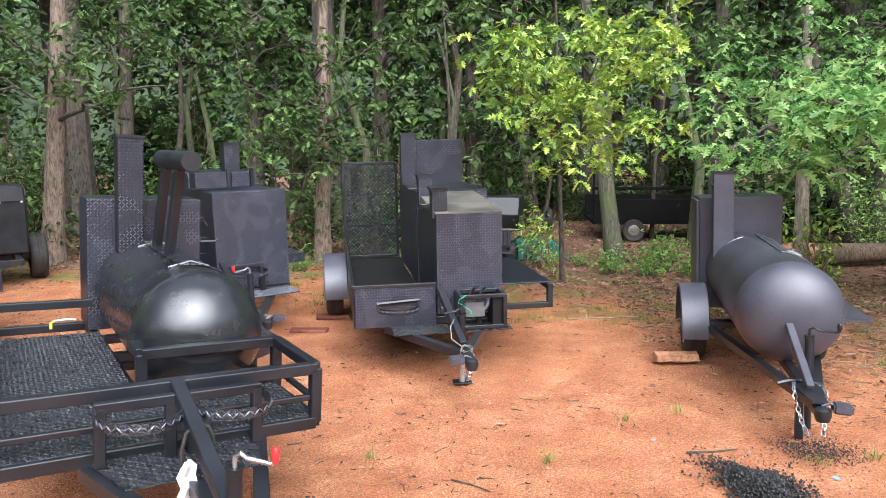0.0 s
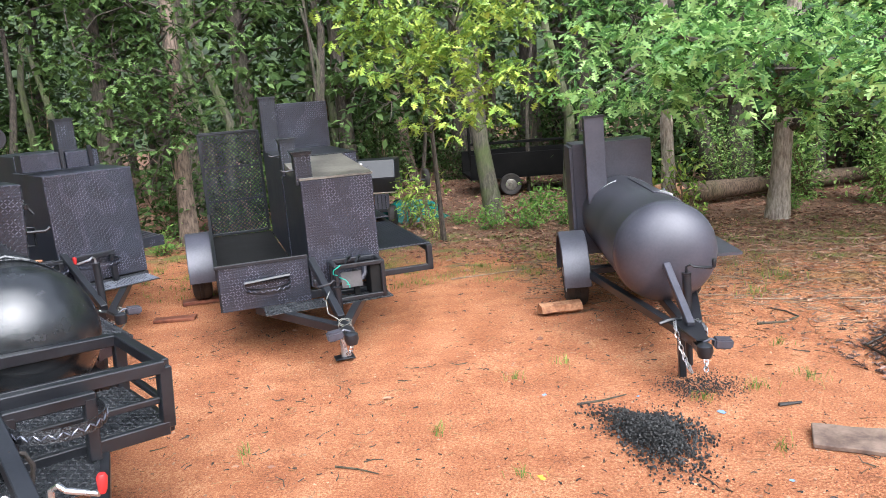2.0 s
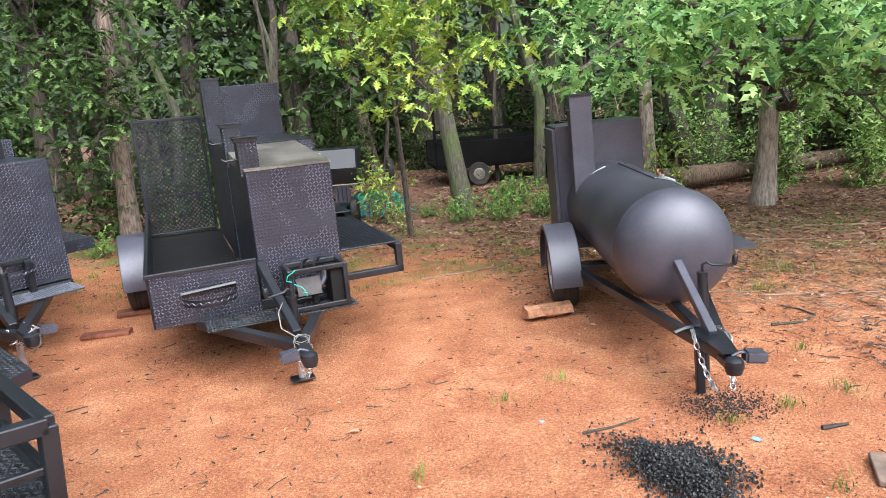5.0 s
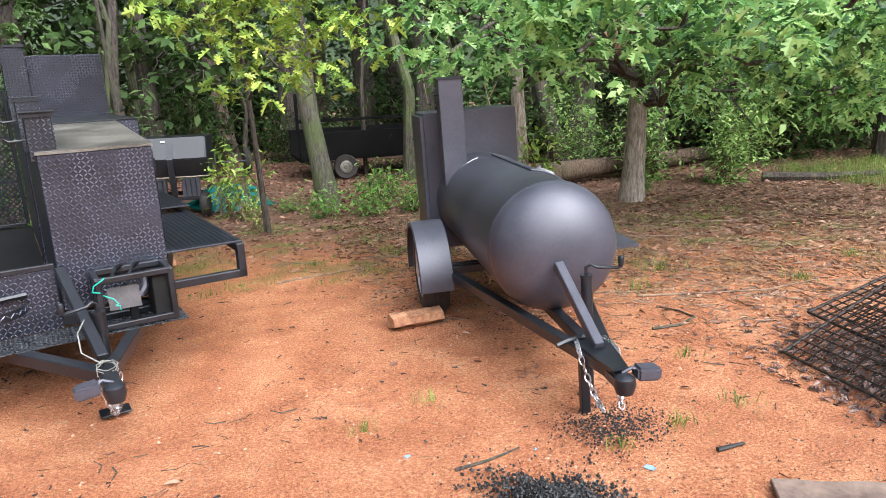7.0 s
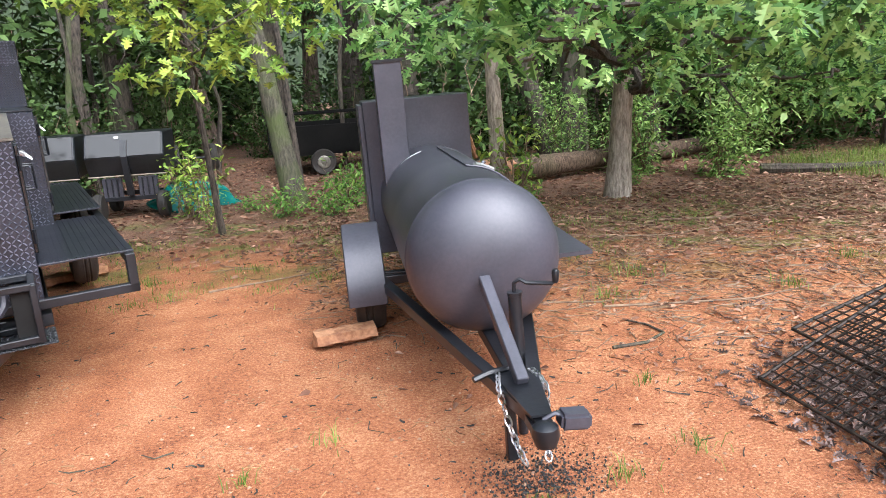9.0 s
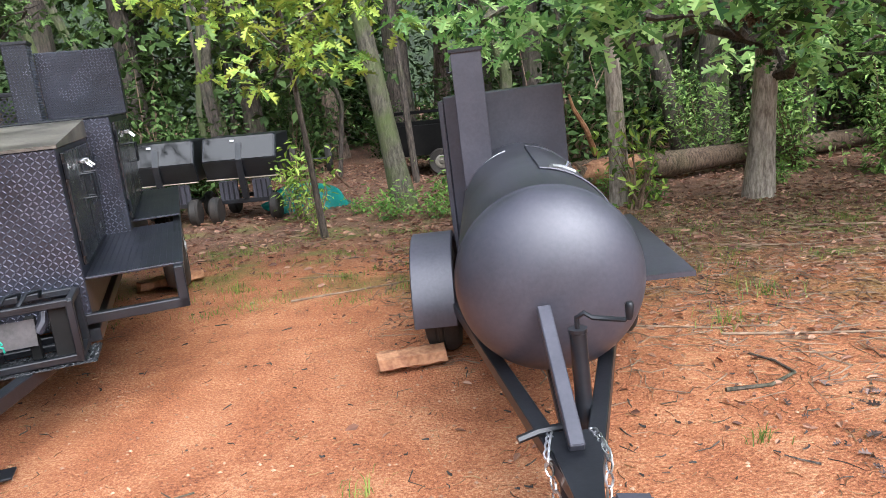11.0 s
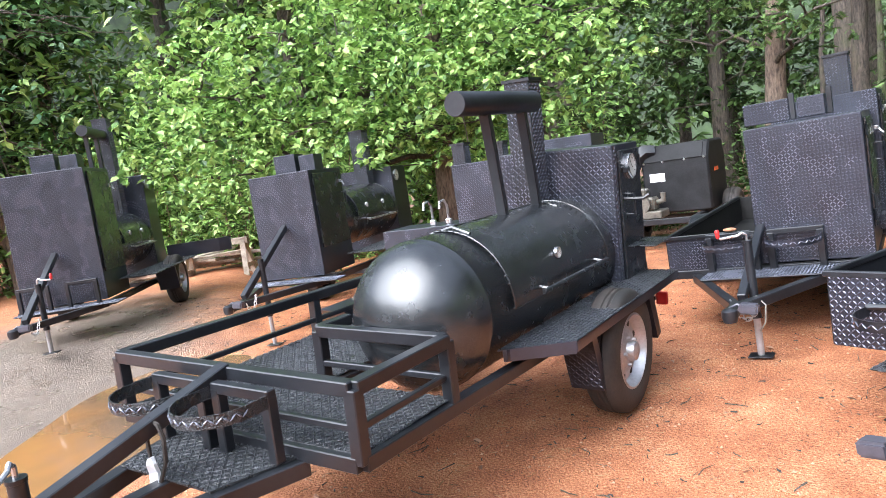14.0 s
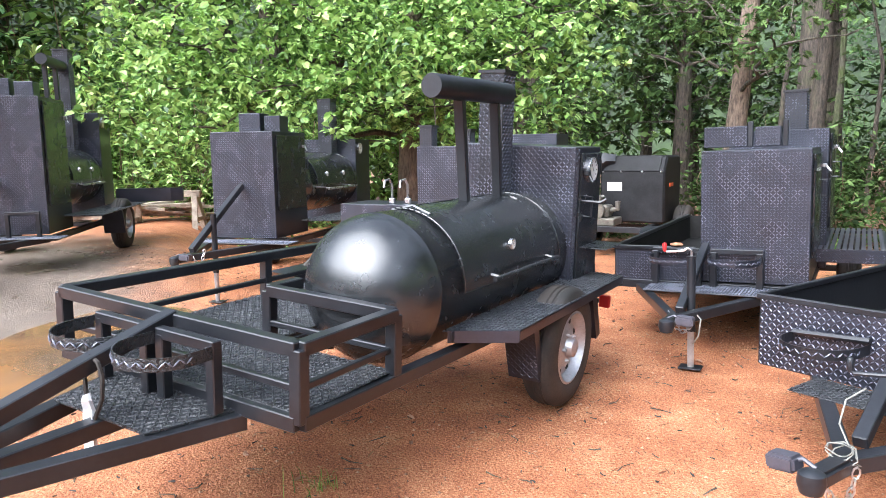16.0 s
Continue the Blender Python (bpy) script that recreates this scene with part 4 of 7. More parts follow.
    cord(t, "wire_coil", [(0.74 + 0.045 * math.cos(a * 0.9), -0.74 + 0.035 * math.sin(a * 1.1), 0.35 + 0.035 * math.sin(a * 0.7)) for a in range(30)], 0.0025, brass_wire, "coiled pale wire")
    cord(t, "trailer_cable", [(0.70, -0.50, 0.52), (0.66, -0.56, 0.48), (0.66, -0.60, 0.40), (0.72, -0.66, 0.36)], 0.0035, brass_wire)
    chain(t, sag((0.70, -0.78, 0.32), (0.79, -0.74, 0.32), 0.17))
    wheel(t, -0.24, 2.0, 0.31, -1)
    wheel(t, 1.58, 2.25, 0.31, 1)
    round_fender(t, -0.25, -0.015, 2.0, 0.31, paint_satin, -4, 184)
    rails(t, "axle", [((-0.1, 2.05, 0.31), (1.45, 2.2, 0.31))], paint, 0.05)
    return t


# ---- trailer D: satin tank smoker ----
def tank_trailer_d():
    t = thing("smoker_trailer", pose(2.196, 3.129, 0.0, 0.0, -2.0, -5.0), "satin black tank smoker on a single-axle trailer", "smoker trailer", "smoker trailers in the yard")
    r, zc = 0.338, 0.66
    rails(t, "tongue", [((0.0, 0.10, 0.315), (-0.42, 2.0, 0.33)), ((0.0, 0.10, 0.315), (0.42, 2.0, 0.33)), ((0.0, 0.2, 0.315), (0.0, 2.4, 0.33))], paint, 0.055, "black A-frame tongue")
    rails(t, "frame", [((-0.42, 2.0, 0.33), (-0.42, 3.1, 0.33)), ((0.42, 2.0, 0.33), (0.42, 3.1, 0.33)), ((-0.42, 1.95, 0.33), (0.42, 1.95, 0.33)), ((-0.42, 3.1, 0.33), (0.42, 3.1, 0.33))], paint, 0.05)
    bm = bmesh.new()
    prism(bm, [(-0.08, 0.42), (0.08, 0.42), (0.035, 0.06), (-0.035, 0.06)], "z", 0.346, 0.354)
    part("gusset", bm, paint, t)
    coupler(t, 0.0, -0.02, 0.30)
    rails(t, "strut", [((0.0, 0.30, 0.36), (-0.03, 0.74, 0.625))], paint_satin, 0.045)
    jack(t, 0.06, 0.60, 0.60, (0.15, -0.05), foot=False, knob=None)
    rails(t, "prop", [((-0.03, 0.42, 0.0), (-0.03, 0.42, 0.31))], paint, 0.042)
    for s in (-1, 1):
        chain(t, sag((0.06 * s, 0.42, 0.35), (0.085 * s, 0.30, 0.33), -0.01) + sag((0.085 * s, 0.30, 0.33), (0.04 * s, 0.16, 0.13), 0.03))
    cord(t, "lamp_plug", [(-0.16, 0.40, 0.35), (-0.10, 0.42, 0.36), (-0.02, 0.44, 0.36)], 0.012, paint)
    tk = tank(t, 0.015, zc, r, 0.76, 2.72, paint_satin, "satin black steel tank with domed end", 0.62)
    tank_door(tk, 0.015, zc, r, 1.42, 2.44, 6, 88, paint_satin)
    bm = bmesh.new()
    tube(bm, [(0.10, 1.46, zc + 0.338), (0.14, 1.50, zc + 0.325), (0.20, 1.50, zc + 0.295)], 0.012, 6)
    part("hasp", bm, galv, tk, "bare steel hasp", smooth=True)
    bm = bmesh.new()
    tube(bm, [(0.185, 1.776, zc + 0.27), (0.21, 1.776, zc + 0.31)], 0.013, 8)
    part("probe", bm, chrome, tk, smooth=True)
    bm = bmesh.new()
    box(bm, -0.38, 0.315, 2.72, 3.22, 0.30, 1.31, 0.005)
    bx = part("cook_box", bm, paint_satin, t, "satin black upright cook box")
    bm = bmesh.new()
    box(bm, -0.41, -0.38, 2.70, 3.18, 0.30, 1.29, 0.004)
    part("door", bm, paint_satin, bx)
    st = stack_pipe(t, -0.295, -0.13, 2.41, 2.56, 0.80, 1.55, tread=False)
    cord(st, "damper_handle", [(-0.29, 2.44, 1.44), (-0.32, 2.43, 1.44), (-0.32, 2.43, 1.47)], 0.007, paint)
    cord(tk, "weld_bead", [(0.03 + (r + 0.004) * math.sin(radians(a)), 2.39, zc + (r + 0.004) * math.cos(radians(a))) for a in range(-75, -10, 6)], 0.006, galv)
    bm = bmesh.new()
    prism(bm, [(0.33, 1.23), (0.60, 1.23), (0.60, 2.45), (0.33, 2.45)], "z", 0.55, 0.556)
    sh = part("side_shelf", bm, paint_satin, t, "plain steel side shelf")
    bm = bmesh.new()
    box(bm, 0.33, 0.60, 1.226, 1.232, 0.535, 0.556)
    part("shelf_edge", bm, paint_satin, sh)
    for s in (-1, 1):
        wheel(t, 0.51 if s > 0 else -0.57, 2.14, 0.30, s)
    round_fender(t, -0.60, -0.385, 2.14, 0.30, paint_satin, -2, 182)
    rails(t, "axle", [((-0.45, 2.14, 0.30), (0.5, 2.14, 0.30))], paint, 0.05)
    return t


# ---- trailers E and F: front box, tank and rear box in line ----
def combo_trailer(m, label, pipe, strut_top, zlow, ztop, lid, hw):
    t = thing("smoker_trailer", m, label, "smoker trailer", "smoker trailers in the yard")
    rails(t, "frame", [((-0.45, 0, zlow - 0.04), (0.45, 0, zlow - 0.04)), ((-0.45, 0, zlow - 0.04), (-0.45, 3.3, zlow - 0.04)), ((0.45, 0, zlow - 0.04), (0.45, 3.3, zlow - 0.04)), ((-0.45, 3.3, zlow - 0.04), (0.45, 3.3, zlow - 0.04))], paint, 0.06)
    b = plate_box(t, "warmer_box", -hw, hw, 0.0, 0.75, zlow, ztop, "f", paint, label="black warmer box with tread-plate front")
    latch_door(b, hw, 0.06, 0.70, zlow + 0.28, ztop - 0.04, 0)
    plate_box(t, "front_plate", -0.42, 0.6, -0.25, -0.01, zlow - 0.03, zlow - 0.02, "t", paint)
    tk = tank(t, 0.05, zlow + 0.52, 0.34, 0.5, 2.2, paint_wet, "glossy black tank")
    tank_door(tk, 0.05, zlow + 0.52, 0.34, 0.95, 2.1, 0, 92, paint_wet)
    bm = bmesh.new()
    for y in (1.2, 1.9):
        tube(bm, [(0.38, y, zlow + 0.46), (0.46, y, zlow + 0.45)], 0.009, 6)
    tube(bm, [(0.46, 1.1, zlow + 0.45), (0.46, 2.0, zlow + 0.45)], 0.012, 8)
    part("handle_bar", bm, chrome, tk, smooth=True)
    for y in (1.25, 1.75):
        thermometer(tk, 0.375, y, zlow + 0.62, 0.03)
    b2 = plate_box(t, "cook_box", -0.35, 0.38, 2.2, 2.7, zlow, ztop - 0.04, "f", paint, label="upright cook box with tread-plate front")
    thermometer(b2, 0.381, 2.33, ztop - 0.16, 0.07)
    stack_pipe(t, -0.05, 0.13, 2.0, 2.19, zlow + 0.7, ztop + (0.72 if pipe else 0.46))
    plate_box(t, "draught_box", -0.20, 0.05, 0.32, 0.52, ztop, ztop + 0.20, "f", paint)
    plate_box(t, "draught_box", 0.09, 0.27, 0.33, 0.52, ztop, ztop + 0.17, "f", paint)
    if pipe:
        bm = bmesh.new()
        lathe(bm, [(0, 0), (0.065, 0), (0.065, 0.7), (0, 0.7)], Matrix.Translation((0.05, 1.3, ztop + 0.52)), 20)
        p = part("overhead_pipe", bm, paint, t, "thick black pipe", smooth=True)
        for y in (1.45, 1.8):
            rails(p, "leg", [((0.05, y, zlow + 0.85), (0.05, y - 0.05, ztop + 0.47))], paint, 0.05)
    plate_box(t, "work_shelf", 0.42, 0.82, 0.45, 2.6, zlow + 0.14, zlow + 0.15, "t", plate_wet, label="tread-plate side shelf", tread=plate_wet)
    if lid:
        bm = bmesh.new()
        prism(bm, [(0.45, 2.5), (1.15, 2.5), (1.3, 2.56), (1.3, 2.62), (0.45, 2.62)], "z", zlow + 0.16, zlow + 0.34)
        part("fold_shelf", bm, plate_paint, t, "raised tread-plate end shelf")
    rails(t, "tongue", [((-0.40, 0.0, zlow - 0.05), (0.0, -1.0, zlow - 0.06)), ((0.40, 0.0, zlow - 0.05), (0.0, -1.0, zlow - 0.06))], paint, 0.06)
    rails(t, "strut", [((0.0, -0.03, strut_top), (0.0, -0.95, zlow))], paint, 0.055)
    jack(t, 0.03, -0.62, zlow + 0.30, (0.15, -0.05), knob=red_plastic if pipe else None, crank=pipe)
    coupler(t, 0, -1.25, zlow - 0.06)
    chain(t, sag((0.05, -1.0, zlow - 0.05), (0.10, -0.9, zlow), 0.10))
    if pipe:
        for x in (-0.25, 0.22):
            for dx in (-0.14, 0.14):
                rails(t, "bracket_post", [((x + dx, -0.10, zlow - 0.03), (x + dx, -0.10, zlow + 0.22))], paint, 0.04)
            rails(t, "bracket_bar", [((x - 0.16, -0.10, zlow + 0.22), (x + 0.16, -0.10, zlow + 0.22))], paint, 0.035)
    for s in (-1, 1):
        wheel(t, 0.02 + 0.76 * s, 1.75, 0.31, s)
    rails(t, "axle", [((-0.6, 1.75, 0.31), (0.65, 1.75, 0.31))], paint, 0.05)
    bm = bmesh.new()
    prism(bm, [(1.32, zlow + 0.13), (1.36, zlow + 0.13), (1.46, 0.22), (1.42, 0.22)], "x", 0.56, 0.80)
    part("fender", bm, plate_paint, t, "folded tread-plate fender skirt")
    return t


tank_rail_trailer()
box_trailer_b()
box_trailer_c()
tank_trailer_d()
combo_trailer(pose(-5.6, 2.14, 0, 0, 0, 59), "black smoker trailer with warmer box and tank", False, 1.08, 0.54, 1.62, False, 0.35)
combo_trailer(pose(-6.08, -0.17, 0.25, 0, 0, 84), "black smoker trailer with warmer box, tank and overhead pipe", True, 0.90, 0.37, 1.74, True, 0.42)


# ---- ground ----
def ground_material():
    m = material("red_clay_ground", (0.5, 0.2, 0.09), 0.85)
    b = m.node_tree.nodes["Principled BSDF"]
    co = coords(m)
    sep = node(m, "ShaderNodeSeparateXYZ")
    link(m, co, sep.inputs[0])
    big, mid, fine = noise_tex(m, 0.45, 5.0, co), noise_tex(m, 3.2, 6.0, co), noise_tex(m, 75.0, 6.0, co, 0.75)
    grit = node(m, "ShaderNodeTexVoronoi", Scale=70.0)
    link(m, co, grit.inputs["Vector"])
    def math_node(op, a, bb, c=None):
        n = node(m, "ShaderNodeMath")
        n.operation = op
        for i, v in enumerate((a, bb, c)):
            if v is None:
                continue
            if isinstance(v, (int, float)):
                n.inputs[i].default_value = v
            else:
                link(m, v, n.inputs[i])
        return n.outputs[0]
    def mixed(fac, a, bb):
        n = node(m, "ShaderNodeMix")
        n.data_type = "RGBA"
        link(m, fac, n.inputs[0])
        link(m, a, n.inputs[6])
        link(m, bb, n.inputs[7])
        return n.outputs[2]
    speck = noise_tex(m, 210.0, 3.0, co, 0.8)
    clay_t = math_node("MULTIPLY_ADD", mid, 0.20, math_node("MULTIPLY_ADD", fine, 0.45, math_node("MULTIPLY", speck, 0.35)))
    clay = ramp(m, clay_t, [(0.40, (0.10, 0.028, 0.014)), (0.45, (0.34, 0.105, 0.040)), (0.51, (0.47, 0.172, 0.070)), (0.58, (0.66, 0.35, 0.185))])
    duff = ramp(m, clay_t, [(0.41, (0.045, 0.022, 0.015)), (0.5, (0.18, 0.088, 0.052)), (0.60, (0.37, 0.215, 0.135))])
    moss = ramp(m, fine, [(0.35, (0.06, 0.075, 0.012)), (0.65, (0.25, 0.25, 0.06))])
    # forest floor begins past a wandering edge
    edge = math_node("MULTIPLY_ADD", sep.outputs[0], 0.33, sep.outputs[1])
    left = math_node("MULTIPLY_ADD", sep.outputs[0], -0.62, sep.outputs[1])
    far = math_node("MAXIMUM", math_node("SUBTRACT", edge, 7.9), math_node("SUBTRACT", left, 12.2))
    wob = math_node("MULTIPLY_ADD", big, 3.0, math_node("MULTIPLY_ADD", mid, 1.4, -2.2))
    forest = math_node("ADD", far, wob)
    fr = node(m, "ShaderNodeMapRange")
    fr.inputs["From Min"].default_value, fr.inputs["From Max"].default_value = -0.5, 0.9
    link(m, forest, fr.inputs["Value"])
    mossband = node(m, "ShaderNodeMapRange")
    mossband.inputs["From Min"].default_value, mossband.inputs["From Max"].default_value = 0.49, 0.60
    link(m, noise_tex(m, 1.3, 4.0, co), mossband.inputs["Value"])
    near_edge = node(m, "ShaderNodeMapRange")
    near_edge.inputs["From Min"].default_value, near_edge.inputs["From Max"].default_value = 1.9, 0.7
    link(m, math_node("ABSOLUTE", math_node("SUBTRACT", far, 0.5), 0.0), near_edge.inputs["Value"])
    mossfac = math_node("MULTIPLY", mossband.outputs[0], near_edge.outputs[0])
    # wet grey mud of the track by the puddle
    gx, gy = math_node("ADD", sep.outputs[0], 5.6), math_node("SUBTRACT", sep.outputs[1], -0.2)
    dist = math_node("SQRT", math_node("ADD", math_node("MULTIPLY", gx, math_node("MULTIPLY", gx, 0.16)), math_node("MULTIPLY", gy, gy)), 0.0)
    mud = node(m, "ShaderNodeMapRange")
    mud.inputs["From Min"].default_value, mud.inputs["From Max"].default_value = 2.0, 0.9
    link(m, math_node("MULTIPLY_ADD", mid, 0.8, math_node("SUBTRACT", dist, 0.4)), mud.inputs["Value"])
    mudcol = ramp(m, clay_t, [(0.40, (0.09, 0.065, 0.048)), (0.60, (0.27, 0.21, 0.165))])
    col = mixed(mud.outputs[0], clay, mudcol)
    col = mixed(fr.outputs[0], col, duff)
    col = mixed(mossfac, col, moss)
    link(m, col, b.inputs["Base Color"])
    rr = node(m, "ShaderNodeMapRange")
    rr.inputs["To Min"].default_value, rr.inputs["To Max"].default_value = 0.5, 0.95
    link(m, mid, rr.inputs["Value"])
    rm = node(m, "ShaderNodeMath")
    rm.operation = "MULTIPLY_ADD"
    link(m, mud.outputs[0], rm.inputs[0])
    rm.inputs[1].default_value = -0.4
    link(m, rr.outputs[0], rm.inputs[2])
    link(m, rm.outputs[0], b.inputs["Roughness"])
    h = math_node("MULTIPLY_ADD", fine, 0.9, math_node("MULTIPLY_ADD", grit.outputs["Distance"], -0.5, math_node("MULTIPLY", mid, 0.5)))
    bump(m, h, 0.9, 0.020)
    return m


def ground_height(x, y):
    d = math.hypot(x, y - 3)
    n = 0.012 * noise.noise(Vector((x * 1.1, y * 1.1, 0))) + 0.006 * noise.noise(Vector((x * 4, y * 4, 3)))
    k = min(1.0, max(0.0, (d - 9) / 20))
    bank = min(1.0, max(0.0, (-4.95 - x) / 0.8)) * min(1.0, max(0.0, (1.9 - y) / 0.8))
    n += 0.25 * bank * bank * (3 - 2 * bank)
    return n - 0.004 + k * 0.25 * noise.noise(Vector((x * 0.12, y * 0.12, 7)))


def ground():
    xs = sorted({round(v, 3) for v in [*np.linspace(-14, 12, 150), *np.linspace(-60, -14, 24), *np.linspace(12, 60, 24), -1500, -400, -150, 150, 400, 1500]})
    ys = sorted({round(v, 3) for v in [*np.linspace(-4, 16, 120), *np.linspace(-50, -4, 20), *np.linspace(16, 70, 24), -1500, -400, -150, 150, 400, 1500]})
    verts = [(x, y, ground_height(x, y)) for y in ys for x in xs]
    n = len(xs)
    faces = [(j * n + i, j * n + i + 1, (j + 1) * n + i + 1, (j + 1) * n + i) for j in range(len(ys) - 1) for i in range(n - 1)]
    me = bpy.data.meshes.new("ground")
    me.from_pydata(verts, [], faces)
    for p in me.polygons:
        p.use_smooth = True
    me.materials.append(ground_material())
    return tagged(new("ground", me), "red clay yard running into leaf-strewn forest floor", "ground", kind="structure")


ground()


# ---- other machines and yard clutter ----
def sink_trailer():
    t = thing("smoker_trailer", pose(-4.62, 2.98, 0, 0, 0, 50), "grey-black smoker trailer with sink taps behind the tank", "smoker trailer", "smoker trailers in the yard")
    rails(t, "frame", [((0, 0, 0.4), (1.3, 0, 0.4)), ((0, 0, 0.4), (0, 2.2, 0.4)), ((1.3, 0, 0.4), (1.3, 2.2, 0.4))], paint, 0.06)
    plate_box(t, "sink_unit", 0.0, 0.74, 0.0, 0.5, 0.42, 0.93, "f", paint, label="tread-plate sink unit")
    plate_box(t, "cook_box", 0.74, 1.36, 0.1, 1.2, 0.42, 1.44, "f", paint, label="tread-plate cook box")
    stack_pipe(t, 0.76, 0.88, 0.12, 0.24, 1.44, 1.62)
    stack_pipe(t, 1.12, 1.24, 0.12, 0.24, 1.44, 1.58)
    plate_box(t, "rear_hood", 1.1, 1.7, 1.3, 1.8, 0.42, 1.56, "f", paint, label="rear hood box")
    for x in (0.46, 0.62):
        tp = cord(t, "tap", [(x, 0.15, 0.93), (x, 0.15, 1.10), (x - 0.01, 0.12, 1.15), (x - 0.03, 0.07, 1.14), (x - 0.035, 0.06, 1.08)], 0.012, chrome, "chrome swan-neck tap")
        bm = bmesh.new()
        box(bm, x - 0.03, x + 0.03, 0.13, 0.17, 0.93, 0.98, 0.008)
        part("tap_base", bm, chrome, tp)
    for s, x in ((1, 1.55), (-1, -0.2)):
        wheel(t, x, 1.2, 0.30, s)
    rails(t, "axle", [((-0.1, 1.2, 0.30), (1.5, 1.2, 0.30))], paint, 0.05)
    rails(t, "tongue", [((0.2, 0, 0.38), (0.65, -0.9, 0.36)), ((1.1, 0, 0.38), (0.65, -0.9, 0.36))], paint, 0.06)
    jack(t, 0.65, -0.6, 0.55, (0.15, -0.05), knob=None)


def debris_loader():
    t = thing("debris_loader", pose(-6.84, 7.45, 0, 0, 0, 44) @ Matrix.Scale(1.22, 4), "black debris loader with exposed engine and fat intake hose", "loader")
    bm = bmesh.new()
    prism(bm, [(-0.42, 0.35), (0.42, 0.35), (0.42, 0.92), (0.36, 1.08), (-0.28, 1.08), (-0.42, 0.92)], "x", -0.28, 0.42)
    bmesh.ops.bevel(bm, geom=list(bm.edges), offset=0.02, segments=1, affect="EDGES")
    b = part("hopper", bm, dark_plastic, t, "glossy black hopper with rounded lid")
    bm = bmesh.new()
    prism(bm, [(-0.428, 0.92), (-0.425, 0.91), (-0.29, 1.07), (-0.30, 1.078)], "x", -0.24, 0.36)
    part("lid_panel", bm, dark_plastic, b)
    bm = bmesh.new()
    for x in (-0.25, -0.05, 0.18, 0.38):
        bmesh.ops.create_icosphere(bm, subdivisions=1, radius=0.014, matrix=Matrix.Translation((x, -0.425, 0.91)))
    part("rivet", bm, chrome, b)
    bm = bmesh.new()
    box(bm, -0.20, -0.04, -0.426, -0.421, 0.70, 0.79)
    part("sticker", bm, white_tag, b, "faded white and red sticker")
    cord(t, "intake_hose", [(-0.16, -0.30, 1.02), (-0.26, -0.34, 1.03), (-0.35, -0.40, 0.97), (-0.41, -0.44, 0.85), (-0.43, -0.46, 0.65), (-0.42, -0.46, 0.42)], [0.09, 0.10, 0.105, 0.11, 0.11, 0.11], paint, "fat black intake hose")
    bm = bmesh.new()
    box(bm, -0.38, -0.02, -0.78, -0.46, 0.34, 0.42, 0.01)
    box(bm, -0.32, -0.10, -0.72, -0.52, 0.42, 0.56, 0.02)
    box(bm, -0.30, -0.18, -0.70, -0.54, 0.56, 0.66, 0.02)
    tube(bm, [(-0.10, -0.62, 0.50), (-0.02, -0.64, 0.52), (-0.02, -0.64, 0.60)], 0.03, 10)
    lathe(bm, [(0, 0), (0.09, 0), (0.09, 0.05), (0, 0.06)], Matrix.Translation((-0.22, -0.78, 0.50)), 20)
    e = part("engine", bm, bare_top, t, "grey cast-metal engine")
    bm = bmesh.new()
    box(bm, -0.37, -0.30, -0.74, -0.66, 0.50, 0.58, 0.012)
    part("fuel_cap", bm, red_plastic, e)
    bm = bmesh.new()
    box(bm, 0.424, 0.43, -0.2, -0.02, 0.74, 0.78)
    part("reflector", bm, orange, t)
    rails(t, "chassis", [((-0.4, -0.8, 0.31), (-0.4, 0.5, 0.31)), ((0.3, -0.8, 0.31), (0.3, 0.5, 0.31)), ((-0.4, -0.8, 0.31), (0.3, -0.8, 0.31))], paint, 0.06)
    for s, x in ((1, 0.62), (-1, -0.62)):
        wheel(t, x, 0.1, 0.26, s)
    rails(t, "axle", [((-0.5, 0.1, 0.26), (0.5, 0.1, 0.26))], paint, 0.05)


